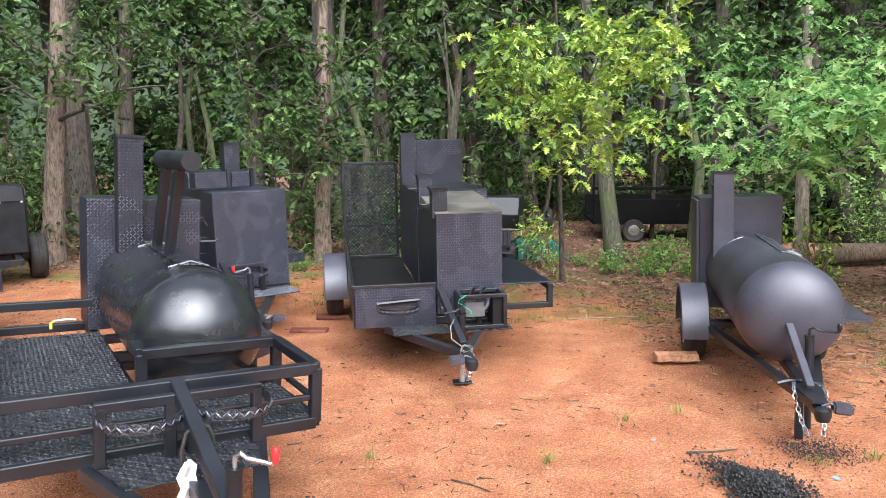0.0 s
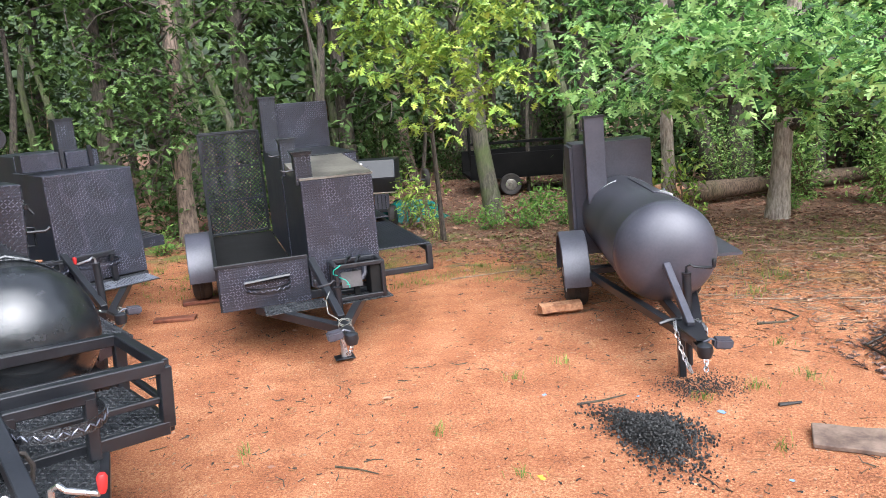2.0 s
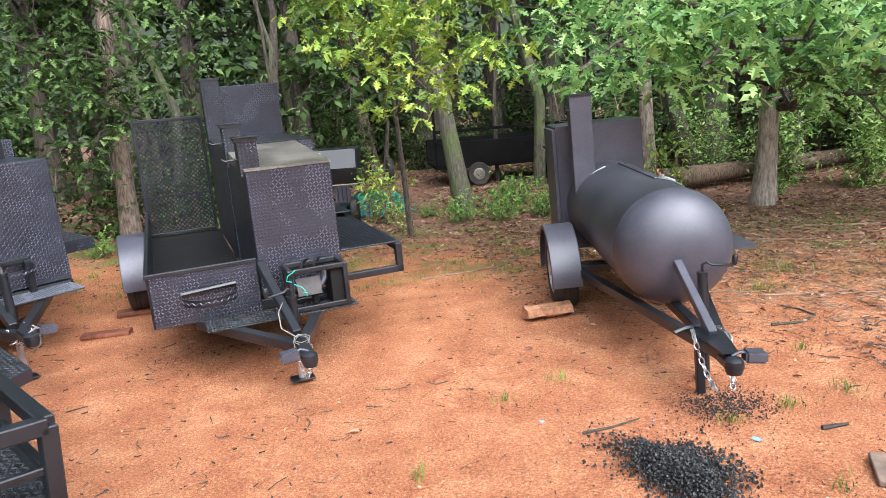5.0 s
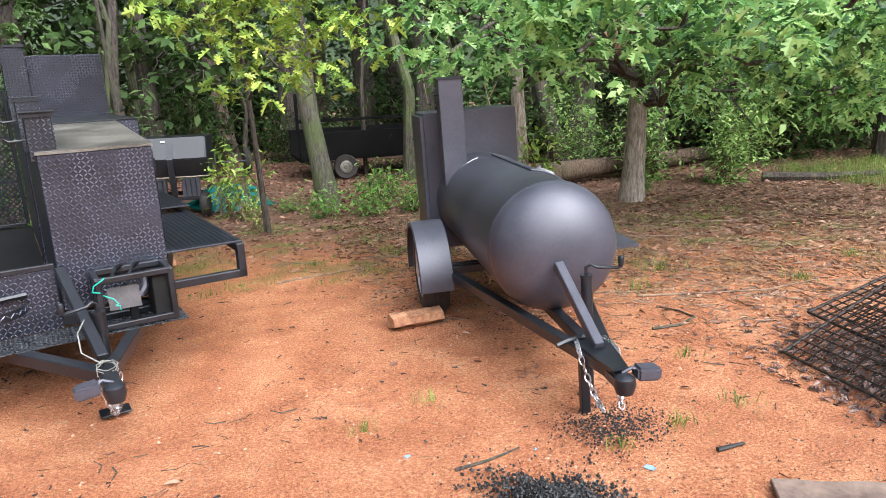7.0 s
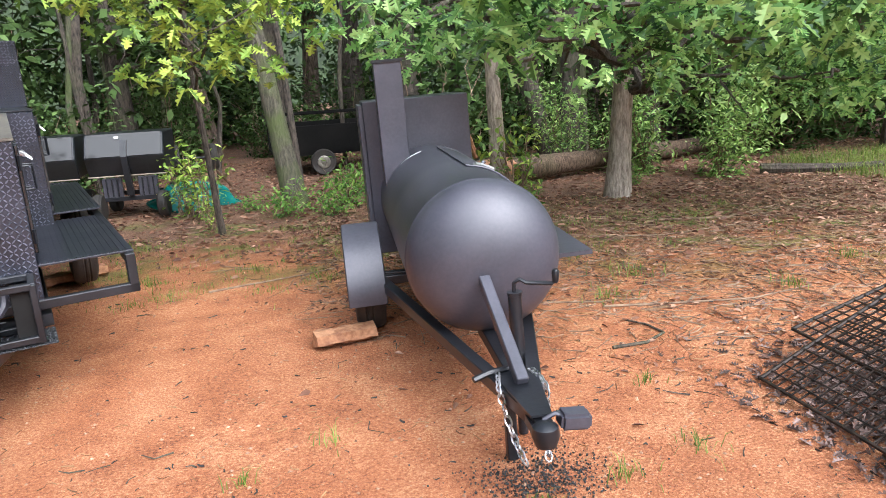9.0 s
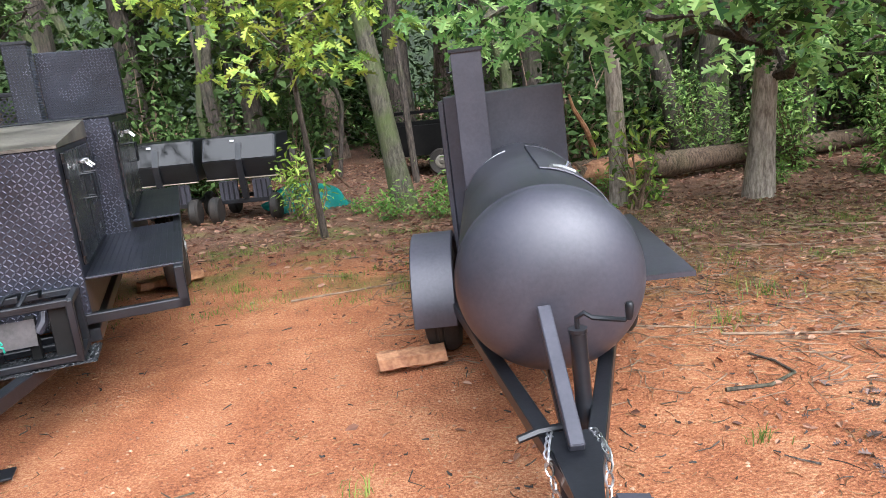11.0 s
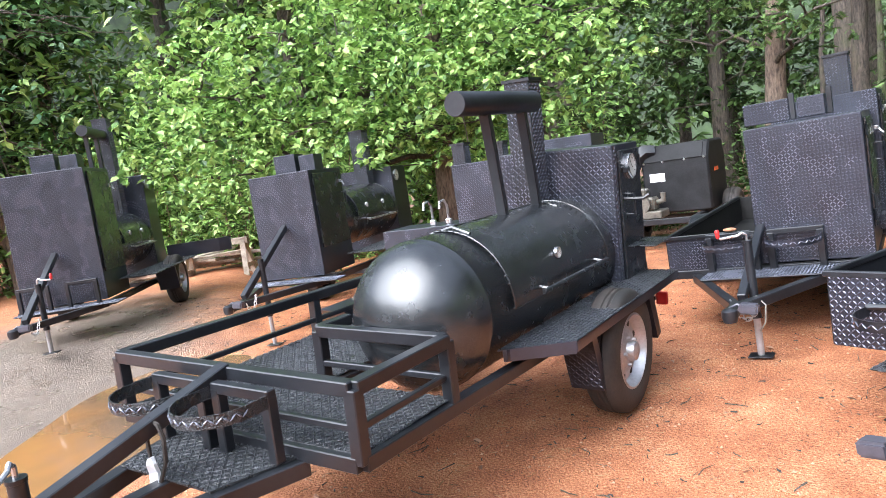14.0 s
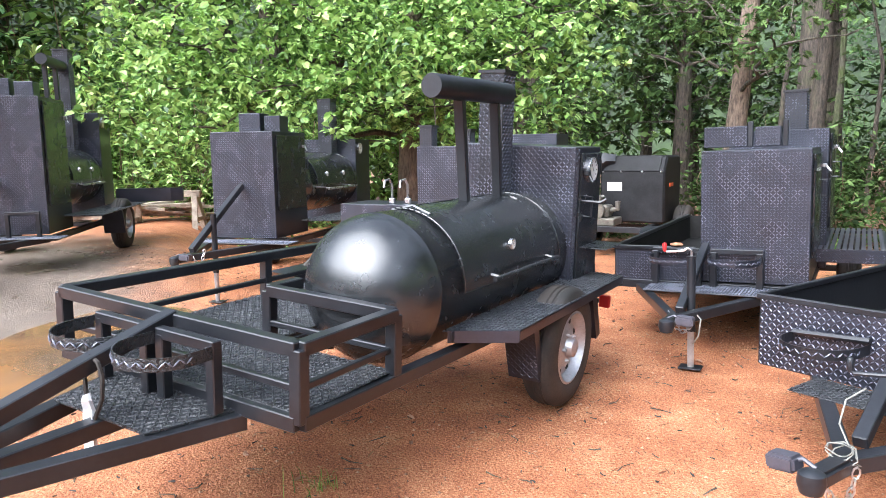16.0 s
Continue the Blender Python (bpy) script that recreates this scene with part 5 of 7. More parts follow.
def dump_cart():
    t = thing("dump_cart", pose(-0.26, 10.45, 0, 0, 0, -3), "black drum cart with glossy hinged lid and small wheels", "cart", "carts at the wood's edge")
    bm = bmesh.new()
    prism(bm, [(-0.30, 0.52), (-0.40, 0.74), (-0.26, 1.0), (0.34, 1.0), (0.30, 0.52)], "x", -0.44, 0.44)
    bmesh.ops.bevel(bm, geom=list(bm.edges), offset=0.012, segments=1, affect="EDGES")
    b = part("hopper", bm, paint, t, "black sheet-metal hopper")
    bm = bmesh.new()
    prism(bm, [(-0.398, 0.745), (-0.262, 0.995), (-0.27, 1.0), (-0.406, 0.75)], "x", -0.41, 0.41)
    part("lid", bm, glass_black, b, "glossy black lid panel")
    bm = bmesh.new()
    prism(bm, [(-0.34, 0.28), (-0.42, 0.74), (-0.33, 0.93), (-0.31, 0.92), (-0.395, 0.74), (-0.31, 0.28)], "x", -0.035, 0.035)
    part("hinge_arm", bm, paint, b)
    bm = bmesh.new()
    box(bm, -0.10, -0.05, -0.31, -0.28, 0.945, 0.97)
    part("label", bm, white_tag, b)
    bm = bmesh.new()
    box(bm, -0.44, 0.44, -0.335, -0.325, 0.508, 0.522, 0.003)
    part("trim_strip", bm, old_wood, b, "dull yellow edge strip")
    for x in (-0.20, 0.20):
        bm = bmesh.new()
        box(bm, x - 0.11, x + 0.11, -0.30, -0.26, 0.26, 0.49, 0.006)
        p = part("panel", bm, paint_satin, t, "grey ribbed lower panel")
        for dx in (-0.06, 0.0, 0.06):
            bm = bmesh.new()
            box(bm, x + dx - 0.008, x + dx + 0.008, -0.31, -0.30, 0.27, 0.48)
            part("rib", bm, paint, p)
    rails(t, "chassis", [((-0.42, -0.28, 0.24), (0.42, -0.28, 0.24)), ((-0.42, 0.28, 0.24), (0.42, 0.28, 0.24)), ((-0.3, -0.28, 0.24), (-0.3, 0.28, 0.24)), ((0.3, -0.28, 0.24), (0.3, 0.28, 0.24)), ((0, -0.28, 0.24), (0, -0.28, 0.55))], paint, 0.05)
    for x in (-0.36, 0.36):
        for y in (-0.36, 0.36):
            m = Matrix.Translation((x - 0.06, y, 0.16)) @ Matrix.Rotation(radians(-90), 4, "Z")
            bm = bmesh.new()
            lathe(bm, [(0, 0), (0.09, 0), (0.14, 0.005), (0.16, 0.03), (0.16, 0.09), (0.14, 0.115), (0.09, 0.12), (0, 0.12)], m, 24)
            part("wheel", bm, rubber, t, smooth=True)
            rails(t, "wheel_fork", [((x, y, 0.16), (x, y, 0.26))], paint, 0.03)
    return t


def far_trailer():
    t = thing("utility_trailer", pose(3.6, 13.0, 0, 0, 0, 4), "dark open utility trailer, tree shade deepened in its colour", "trailer")
    bm = bmesh.new()
    box(bm, -2.2, 2.2, -0.06, 0.0, 0.35, 0.80, 0.01)
    box(bm, -2.2, 2.2, 1.4, 1.46, 0.35, 0.80, 0.01)
    box(bm, -2.2, 2.2, -0.06, 1.46, 0.33, 0.38)
    part("bed", bm, trailer_in_shade, t)
    rails(t, "rail", [((-2.2, -0.06, 1.0), (2.2, -0.06, 1.0)), ((-2.2, -0.06, 0.8), (-2.2, -0.06, 1.45)), ((0, -0.06, 0.8), (0, -0.06, 1.0)), ((2.2, -0.06, 0.8), (2.2, -0.06, 1.0))], trailer_in_shade, 0.05)
    for x in (-1.45, 0.9):
        m = Matrix.Translation((x, -0.10, 0.21)) @ Matrix.Rotation(radians(180), 4, "Z")
        bm = bmesh.new()
        lathe(bm, [(0, 0.0), (0.10, 0.0), (0.19, 0.02), (0.21, -0.03), (0.19, -0.16), (0, -0.16)], m, 28)
        w = part("wheel", bm, rubber, t, smooth=True)
        bm = bmesh.new()
        lathe(bm, [(0, 0.03), (0.03, 0.03), (0.04, 0.012), (0.09, 0.02), (0.105, 0.012), (0.105, 0.0)], m, 24)
        part("rim", bm, bare_top, w, "pale steel rim", smooth=True)


def tub():
    bm = bmesh.new()
    prof = [(0.26, 0.02), (0.31, 0.06), (0.40, 0.24), (0.44, 0.26), (0.45, 0.245), (0.47, 0.25), (0.46, 0.275), (0.40, 0.27), (0.38, 0.24)]
    seg = 28
    rings = [[bm.verts.new((r * (1 + 0.25 * abs(math.cos(a)) ** 3) * math.cos(a), 0.62 * r * math.sin(a), z)) for a in (2 * math.pi * k / seg for k in range(seg))] for r, z in prof]
    for r, s in zip(rings, rings[1:]):
        for k in range(seg):
            bm.faces.new((r[k], r[(k + 1) % seg], s[(k + 1) % seg], s[k]))
    bm.faces.new(rings[0][::-1])
    ob = part("barrow_tub", bm, teal, smooth=True)
    ob.matrix_basis = pose(0.42, 10.5, 0.30, 196, 6, 12)
    tagged(ob, "teal plastic barrow tub tipped on its side", "tub")


def wheelbarrow():
    t = thing("wheelbarrow", pose(0.35, 11.4, 0, 0, 0, 80), "upturned wheelbarrow frame with small black wheels", "wheelbarrow")
    for y in (-0.25, 0.25):
        m = Matrix.Translation((0, y, 0.55)) @ Matrix.Rotation(radians(20), 4, "Z")
        bm = bmesh.new()
        lathe(bm, [(0.05, 0.02), (0.12, 0.03), (0.17, 0.04), (0.19, 0.0), (0.17, -0.04), (0.12, -0.03), (0.05, -0.02), (0.05, 0.02)], m, 22)
        part("wheel", bm, rubber, t, smooth=True)
    for y in (-0.16, 0.16):
        cord(t, "handle", [(0, y, 0.55), (0.35, y, 0.35), (0.9, y * 1.4, 0.02)], 0.018, twig_mat)
    cord(t, "axle", [(0, -0.25, 0.55), (0, 0.25, 0.55)], 0.015, paint)


def split_log(m, length, label, seed, mat=None, r=0.055):
    rnd = random.Random(seed)
    bm = bmesh.new()
    n = 9
    rings = []
    for i in range(n + 1):
        x = -length / 2 + length * i / n
        ring = []
        for k, (a, rr) in enumerate(((20, 1.1), (80, 0.75), (150, 1.05), (200, 1.0), (255, 0.8), (310, 1.15))):
            q = r * rr * (0.85 + 0.3 * rnd.random())
            ring.append(bm.verts.new((x + (0.02 * rnd.random() if i in (0, n) else 0), q * math.cos(radians(a)), r * 0.75 + q * 0.8 * math.sin(radians(a)))))
        rings.append(ring)
    for a, b in zip(rings, rings[1:]):
        for k in range(6):
            bm.faces.new((a[k], a[(k + 1) % 6], b[(k + 1) % 6], b[k]))
    bm.faces.new(rings[0])
    bm.faces.new(rings[-1])
    ob = part("split_log", bm, mat or split_wood)
    ob.matrix_basis = m
    return tagged(ob, label, "firewood")


def board(m, sx, sy, sz, mat, label, name="board", category="board"):
    bm = bmesh.new()
    box(bm, -sx / 2, sx / 2, -sy / 2, sy / 2, 0, sz, 0.004)
    bmesh.ops.subdivide_edges(bm, edges=[e for e in bm.edges if e.calc_length() > 0.6 * sx], cuts=5)
    for v in bm.verts:
        v.co += Vector((0, 0.012, 0.004)) * noise.noise(Vector((v.co.x * 9, v.co.y * 9, sx * 7)))
    ob = part(name, bm, mat)
    ob.matrix_basis = m
    return tagged(ob, label, category)


bark_board = grained("dark_weathered_board", (0.10, 0.065, 0.05), (0.24, 0.17, 0.13), 8.0, (0.6, 0.85), 40.0, 0.5)


def coal_heap():
    """A low heap of charcoal lumps."""
    rnd = random.Random(4)
    verts, faces = [], []
    def lump(c, s):
        k = len(verts)
        q = Euler((rnd.random() * 6, rnd.random() * 6, rnd.random() * 6)).to_matrix()
        for d in ((1, 0, 0), (-1, 0, 0), (0, 1, 0), (0, -1, 0), (0, 0, 1), (0, 0, -1)):
            verts.append(Vector(c) + q @ (Vector(d) * s * (0.6 + 0.7 * rnd.random())))
        for a, b, c2 in ((0, 2, 4), (2, 1, 4), (1, 3, 4), (3, 0, 4), (2, 0, 5), (1, 2, 5), (3, 1, 5), (0, 3, 5)):
            faces.append((k + a, k + b, k + c2))
    for _ in range(7000):
        a, d = rnd.random() * 6.283, abs(rnd.gauss(0, 0.5))
        ex = 1.0 + 0.25 * math.sin(a * 3 + 1)
        x, y = 0.225 * ex * d * math.cos(a), 0.36 * ex * d * math.sin(a)
        h = 0.10 * max(0.0, 1 - d * 0.9)
        lump((1.79 + x - 0.2 * y, 2.80 + y, rnd.random() * h + 0.004), rnd.choice((0.004, 0.006, 0.008, 0.010)))
    for _ in range(1500):
        x, y = rnd.gauss(2.25, 0.12), rnd.gauss(3.38, 0.10)
        lump((x, y, 0.002), rnd.choice((0.002, 0.003, 0.004, 0.006)))
    for _ in range(500):
        x, y = rnd.gauss(2.3, 0.6), rnd.gauss(2.9, 0.5)
        lump((x, y, 0.002), rnd.choice((0.002, 0.003, 0.0045)))
    me = bpy.data.meshes.new("charcoal_heap")
    me.from_pydata(verts, [], faces)
    me.materials.append(coal)
    tagged(new("charcoal_heap", me), "heap of black charcoal lumps spilled on the clay", "charcoal", kind="stuff")


def grate(m, w, h, label):
    t = thing("steel_grate", m, label, "grate", "grates on the leaf heap")
    bm = bmesh.new()
    for p, q in (((0, 0, 0), (w, 0, 0)), ((0, h, 0), (w, h, 0)), ((0, 0, 0), (0, h, 0)), ((w, 0, 0), (w, h, 0))):
        tube(bm, [p, q], 0.009, 6)
    part("frame", bm, rusty, t, smooth=True)
    n = int(h / 0.052)
    for i in range(1, n):
        bm = bmesh.new()
        tube(bm, [(0, h * i / n, 0.006), (w, h * i / n, 0.006)], 0.0045, 5)
        part("bar", bm, rusty, t, smooth=True)
    n = int(w / 0.056)
    for i in range(1, n):
        bm = bmesh.new()
        tube(bm, [(w * i / n, 0, -0.004), (w * i / n, h, -0.004)], 0.004, 5)
        part("cross_bar", bm, rusty, t, smooth=True)
    return t


def plane_pose(o, u, v):
    u, v = Vector(u).normalized(), Vector(v).normalized()
    n = u.cross(v).normalized()
    v = n.cross(u)
    return Matrix.Translation(o) @ Matrix((u, v, n)).transposed().to_4x4()


def wood_pile():
    rnd = random.Random(8)
    for i in range(26):
        y = -1.1 + 2.6 * rnd.random()
        z = 0.05 + 0.09 * (i % 6)
        board(pose(-11.9 + 0.5 * rnd.random(), y, z, rnd.gauss(0, 2), rnd.gauss(0, 3), 90 + rnd.gauss(0, 14)), 1.9 + rnd.random(), 0.13, 0.05, old_wood, "weathered plank in a loose pile", "plank", "plank")
    t = thing("sawhorse", pose(-11.1, 0.95, 0, 0, 0, 75), "weathered wooden sawhorse beside stacked planks", "sawhorse")
    rails(t, "beam", [((-0.6, 0, 0.75), (0.6, 0, 0.75))], old_wood, 0.11)
    for x in (-0.5, 0.5):
        for s in (-1, 1):
            rails(t, "leg", [((x, 0.03 * s, 0.74), (x * 1.15, 0.32 * s, 0.0))], old_wood, 0.09)
        rails(t, "brace", [((x * 1.1, -0.2, 0.32), (x * 1.1, 0.2, 0.32))], old_wood, 0.07)
    board(pose(-10.9, 0.35, 0.0, 90, 0, 80), 0.3, 0.45, 0.03, red_wood, "orange-brown panel leaning at the planks")


def puddle(x, y, rx, ry, tilt, z, label, m):
    bm = bmesh.new()
    n = 60
    ring = []
    for i in range(n):
        a = 2 * math.pi * i / n
        r = 1 + 0.22 * noise.noise(Vector((math.cos(a) * 1.6 + x + 3.5, math.sin(a) * 1.6, 2)))
        u, v = rx * r * math.cos(a), ry * r * math.sin(a)
        ring.append(bm.verts.new((x + u - tilt * v, y + v - 0.13 * u, z)))
    bm.faces.new(ring)
    tagged(part("puddle_water", bm, m, kind="structure"), label, "puddle")


def muddy_water():
    m = material("muddy_water", (0.33, 0.19, 0.09), 0.07)
    link(m, ramp(m, noise_tex(m, 0.8, 3.0), [(0.35, (0.13, 0.085, 0.05)), (0.65, (0.27, 0.135, 0.048))]), m.node_tree.nodes["Principled BSDF"].inputs["Base Color"])
    bump(m, noise_tex(m, 9.0, 2.0), 0.04, 0.01)
    return m


sink_trailer()
debris_loader()
cart = dump_cart()
copy_thing(cart, pose(-1.25, 10.42, 0, 0, 0, 2))
far_trailer()
tub()
wheelbarrow()
split_log(pose(1.70, 5.015, 0.0, 0, 0, 9), 0.34, "split red-brown firewood log chocking the wheel", 1, None, 0.075)
split_log(pose(-0.24, 7.20, 0.0, 0, 0, 36), 0.50, "split firewood log chocking the wheel", 2, None, 0.075)
board(pose(-1.62, 5.58, 0.002, 0, 0, 6), 0.36, 0.11, 0.03, red_wood, "wet red-brown board on the clay")
board(pose(-1.58, 6.18, 0.002, 0, 0, 20), 0.34, 0.16, 0.035, red_wood, "wet red-brown board on the clay")
board(pose(2.76, 2.57, 0.004, 2, 0, -25), 0.50, 0.24, 0.025, bark_board, "weathered grey-brown board on the clay")
board(pose(-4.2, 2.0, 0.004, 0, 0, 40), 0.9, 0.18, 0.04, split_wood, "orange-brown plank by the puddle")
coal_heap()
grate(plane_pose((3.48, 3.82, 0.015), (0.62, -0.03, 0.33), (-0.14, -1, 0.02)), 0.72, 1.15, "rusty black steel grate leaning on leaves")
grate(plane_pose((3.80, 4.02, 0.14), (0.75, -0.05, 0.26), (0.08, -1, 0.05)), 0.8, 1.3, "rusty black steel grate on top of another")
wood_pile()
water = muddy_water()
puddle(-3.5, 0.85, 1.65, 0.70, 0.28, 0.014, "orange-brown rain puddle in the wheel track", water)


# ---- vegetation ----
OAK = [(0, 0), (0.03, 0.14), (0.16, 0.20), (0.20, 0.28), (0.06, 0.34), (0.07, 0.38), (0.27, 0.46), (0.31, 0.54), (0.09, 0.58), (0.09, 0.62), (0.27, 0.73), (0.25, 0.81), (0.09, 0.82), (0.10, 0.94), (0, 1.0)]
MAPLE = [(0, 0.0), (0.22, 0.02), (0.34, 0.17), (0.28, 0.29), (0.46, 0.48), (0.32, 0.57), (0.29, 0.76), (0.14, 0.76), (0, 1.0)]
PLAIN = [(0, 0), (0.22, 0.3), (0.20, 0.62), (0, 1.0)]
SMALL = None


def leaves(name, pos, direction, size, mat, parent=None, outline=PLAIN, spread=0.5, fold=0.25, seed=1, label="", kind="stuff"):
    """One mesh of many leaves: each grows from its place along its direction; both halves fold a little at the rib."""
    rng = np.random.default_rng(seed)
    n = len(pos)
    pos, d = np.asarray(pos, float), np.asarray(direction, float) + rng.normal(0, spread, (n, 3))
    d /= np.linalg.norm(d, axis=1, keepdims=True) + 1e-9
    up = np.array([0, 0, 1.0]) + rng.normal(0, 0.45, (n, 3))
    side = np.cross(d, up)
    side /= np.linalg.norm(side, axis=1, keepdims=True) + 1e-9
    nrm = np.cross(side, d)
    size = np.asarray(size, float) * np.ones(n)
    local, k, faces = [], 4, 1
    if outline is None:
        local = [(0, 0, 0), (0.25, 0.45, 0.02), (0, 1.0, -0.15), (-0.23, 0.5, 0.02)]
    else:
        k, faces = len(outline), 2
        for s in (1, -1):
            for x, y in outline:
                local.append((s * x, y, fold * abs(x) - 0.18 * y * y))
    local = np.array(local)
    verts = pos[:, None] + size[:, None, None] * (local[None, :, :1] * side[:, None] + local[None, :, 1:2] * d[:, None] + local[None, :, 2:] * nrm[:, None])
    verts = verts.reshape(-1, 3)
    loops = np.concatenate([np.arange(k), np.arange(k, 2 * k)[::-1]]) if faces == 2 else np.arange(k)
    loops = (loops[None] + faces * k * np.arange(n)[:, None]).ravel()
    me = bpy.data.meshes.new(name)
    me.vertices.add(len(verts))
    me.vertices.foreach_set("co", verts.astype(np.float32).ravel())
    me.loops.add(len(loops))
    me.loops.foreach_set("vertex_index", loops.astype(np.int32))
    me.polygons.add(faces * n)
    me.polygons.foreach_set("loop_start", (np.arange(faces * n) * k).astype(np.int32))
    me.polygons.foreach_set("loop_total", np.full(faces * n, k, np.int32))
    me.update(calc_edges=True)
    me.materials.append(mat)
    ob = new(name, me)
    ob.parent = parent
    return tagged(ob, label, kind=kind)


def limb_points(a, b, rnd, bend=0.12, n=6):
    a, b = Vector(a), Vector(b)
    L = (b - a).length
    pts = [a]
    for i in range(1, n):
        k = i / n
        pts.append(a.lerp(b, k) + Vector((rnd.gauss(0, 1), rnd.gauss(0, 1), rnd.gauss(0, 1) + 0.8)) * bend * L * k * (1 - k))
    return pts + [b]


def tree(name, base, height, r, lean, boughs, mat, leafmat, label, seed, rosettes=40, sigma=(0.42, 0.22), per=6, size=0.15, outline=OAK, trunk_seg=14, droop=-0.35, crown_label=""):
    """A tree with a tapered trunk, limbs to each bough's end (relative to the base) and rosettes of leaves about those ends."""
    rnd = random.Random(seed)
    t = thing(name, pose(*base), label, "tree")
    top = Vector((lean[0], lean[1], height))
    bm = bmesh.new()
    pts, rad = [], []
    n = 10
    for i in range(n + 1):
        k = i / n
        pts.append(Vector((0, 0, -0.08)).lerp(top, k) + Vector((rnd.gauss(0, 0.02), rnd.gauss(0, 0.02), 0)) * height * 0.12 * k)
        rad.append(r * (1 - 0.62 * k) * (1.28 if i == 0 else 1.06 if i == 1 else 1.0))
    tube(bm, pts, rad, trunk_seg)
    part("trunk", bm, mat, t, smooth=True)
    pos, dirs = [], []
    for j, b in enumerate(boughs):
        end = Vector(b[:3])
        k = min(0.92, max(0.25, (end.z / height) * 0.85))
        start = Vector((0, 0, 0)).lerp(top, k)
        bm = bmesh.new()
        lp = limb_points(start, end, rnd)
        L = (end - start).length
        r0 = max(0.012, min(r * 0.4, 0.012 * L + 0.012))
        tube(bm, lp, [r0 * (1 - 0.8 * i / (len(lp) - 1)) for i in range(len(lp))], 6)
        for q in range(5):
            s = lp[2 + q % (len(lp) - 2)]
            e = s + Vector((rnd.gauss(0, sigma[0]), rnd.gauss(0, sigma[0]), rnd.gauss(0, sigma[1])))
            tube(bm, limb_points(s, e, rnd, 0.2, 3), [r0 * 0.45, r0 * 0.35, r0 * 0.25, r0 * 0.12], 5)
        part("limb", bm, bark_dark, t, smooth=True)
        cnt = int(rosettes * (b[3] if len(b) > 3 else 1))
        for _ in range(cnt):
            c = end + Vector((rnd.gauss(0, sigma[0]), rnd.gauss(0, sigma[0]), rnd.gauss(0, sigma[1])))
            if rnd.random() < 0.25:
                c = lp[rnd.randrange(2, len(lp))] + Vector((rnd.gauss(0, 0.2), rnd.gauss(0, 0.2), rnd.gauss(0, 0.15)))
            a0 = rnd.random() * 6.283
            for q in range(per):
                a = a0 + q * 6.283 / per + rnd.gauss(0, 0.3)
                pos.append(c + Vector((rnd.gauss(0, 0.03), rnd.gauss(0, 0.03), rnd.gauss(0, 0.03))))
                dirs.append((math.cos(a), math.sin(a), droop + rnd.gauss(0, 0.3)))
    sz = np.random.default_rng(seed).uniform(0.7, 1.15, len(pos)) * size
    leaves("crown", np.array([tuple(p) for p in pos]), dirs, sz, leafmat, t, outline, 0.3, 0.3, seed, crown_label)
    return t


def far_tree(seed, height, spread, count, size, leafmat, mat, low=0.25, label=""):
    """A woodland tree: trunk, a few limbs and a crown of many clumps."""
    rnd = random.Random(seed)
    boughs = []
    for i in range(26):
        z = height * (low + (1 - low) * rnd.random())
        k = 1 - abs((z / height - 0.5)) * 0.9
        a = rnd.random() * 6.283
        d = spread * k * math.sqrt(rnd.random())
        boughs.append((d * math.cos(a), d * math.sin(a), z))
    return tree("woodland_tree", (0, 0, 0), height * 0.95, 0.10 + 0.012 * height, (rnd.gauss(0, 0.3), rnd.gauss(0, 0.3)), boughs, mat, leafmat, label, seed, count, (0.65, 0.45), 5, size, SMALL, 9)


def shrub(seed, w, h, count, size, leafmat, label, outline=PLAIN, name="shrub"):
    rnd = random.Random(seed)
    t = thing(name, pose(0, 0, 0), label, "shrub")
    pos, dirs = [], []
    for i in range(14):
        a, d = rnd.random() * 6.283, w * math.sqrt(rnd.random()) * 0.8
        end = Vector((d * math.cos(a), d * math.sin(a), h * (0.25 + 0.75 * rnd.random())))
        bm = bmesh.new()
        lp = limb_points((rnd.gauss(0, 0.04), rnd.gauss(0, 0.04), -0.03), end, rnd, 0.15, 5)
        tube(bm, lp, [0.012, 0.010, 0.008, 0.006, 0.004, 0.002], 5)
        part("stem", bm, twig_mat, t, smooth=True)
        for _ in range(count // 14):
            k = rnd.random() ** 0.5
            c = lp[min(5, int(k * 6))] + Vector((rnd.gauss(0, 0.16 * w + 0.03), rnd.gauss(0, 0.16 * w + 0.03), rnd.gauss(0, 0.12 * h)))
            c.z = max(c.z, 0.02)
            a = rnd.random() * 6.283
            pos.append(tuple(c))
            dirs.append((math.cos(a), math.sin(a), rnd.gauss(-0.15, 0.35)))
    leaves("foliage", pos, dirs, np.random.default_rng(seed).uniform(0.6, 1.2, len(pos)) * size, leafmat, t, outline, 0.3, 0.3, seed)
    return t


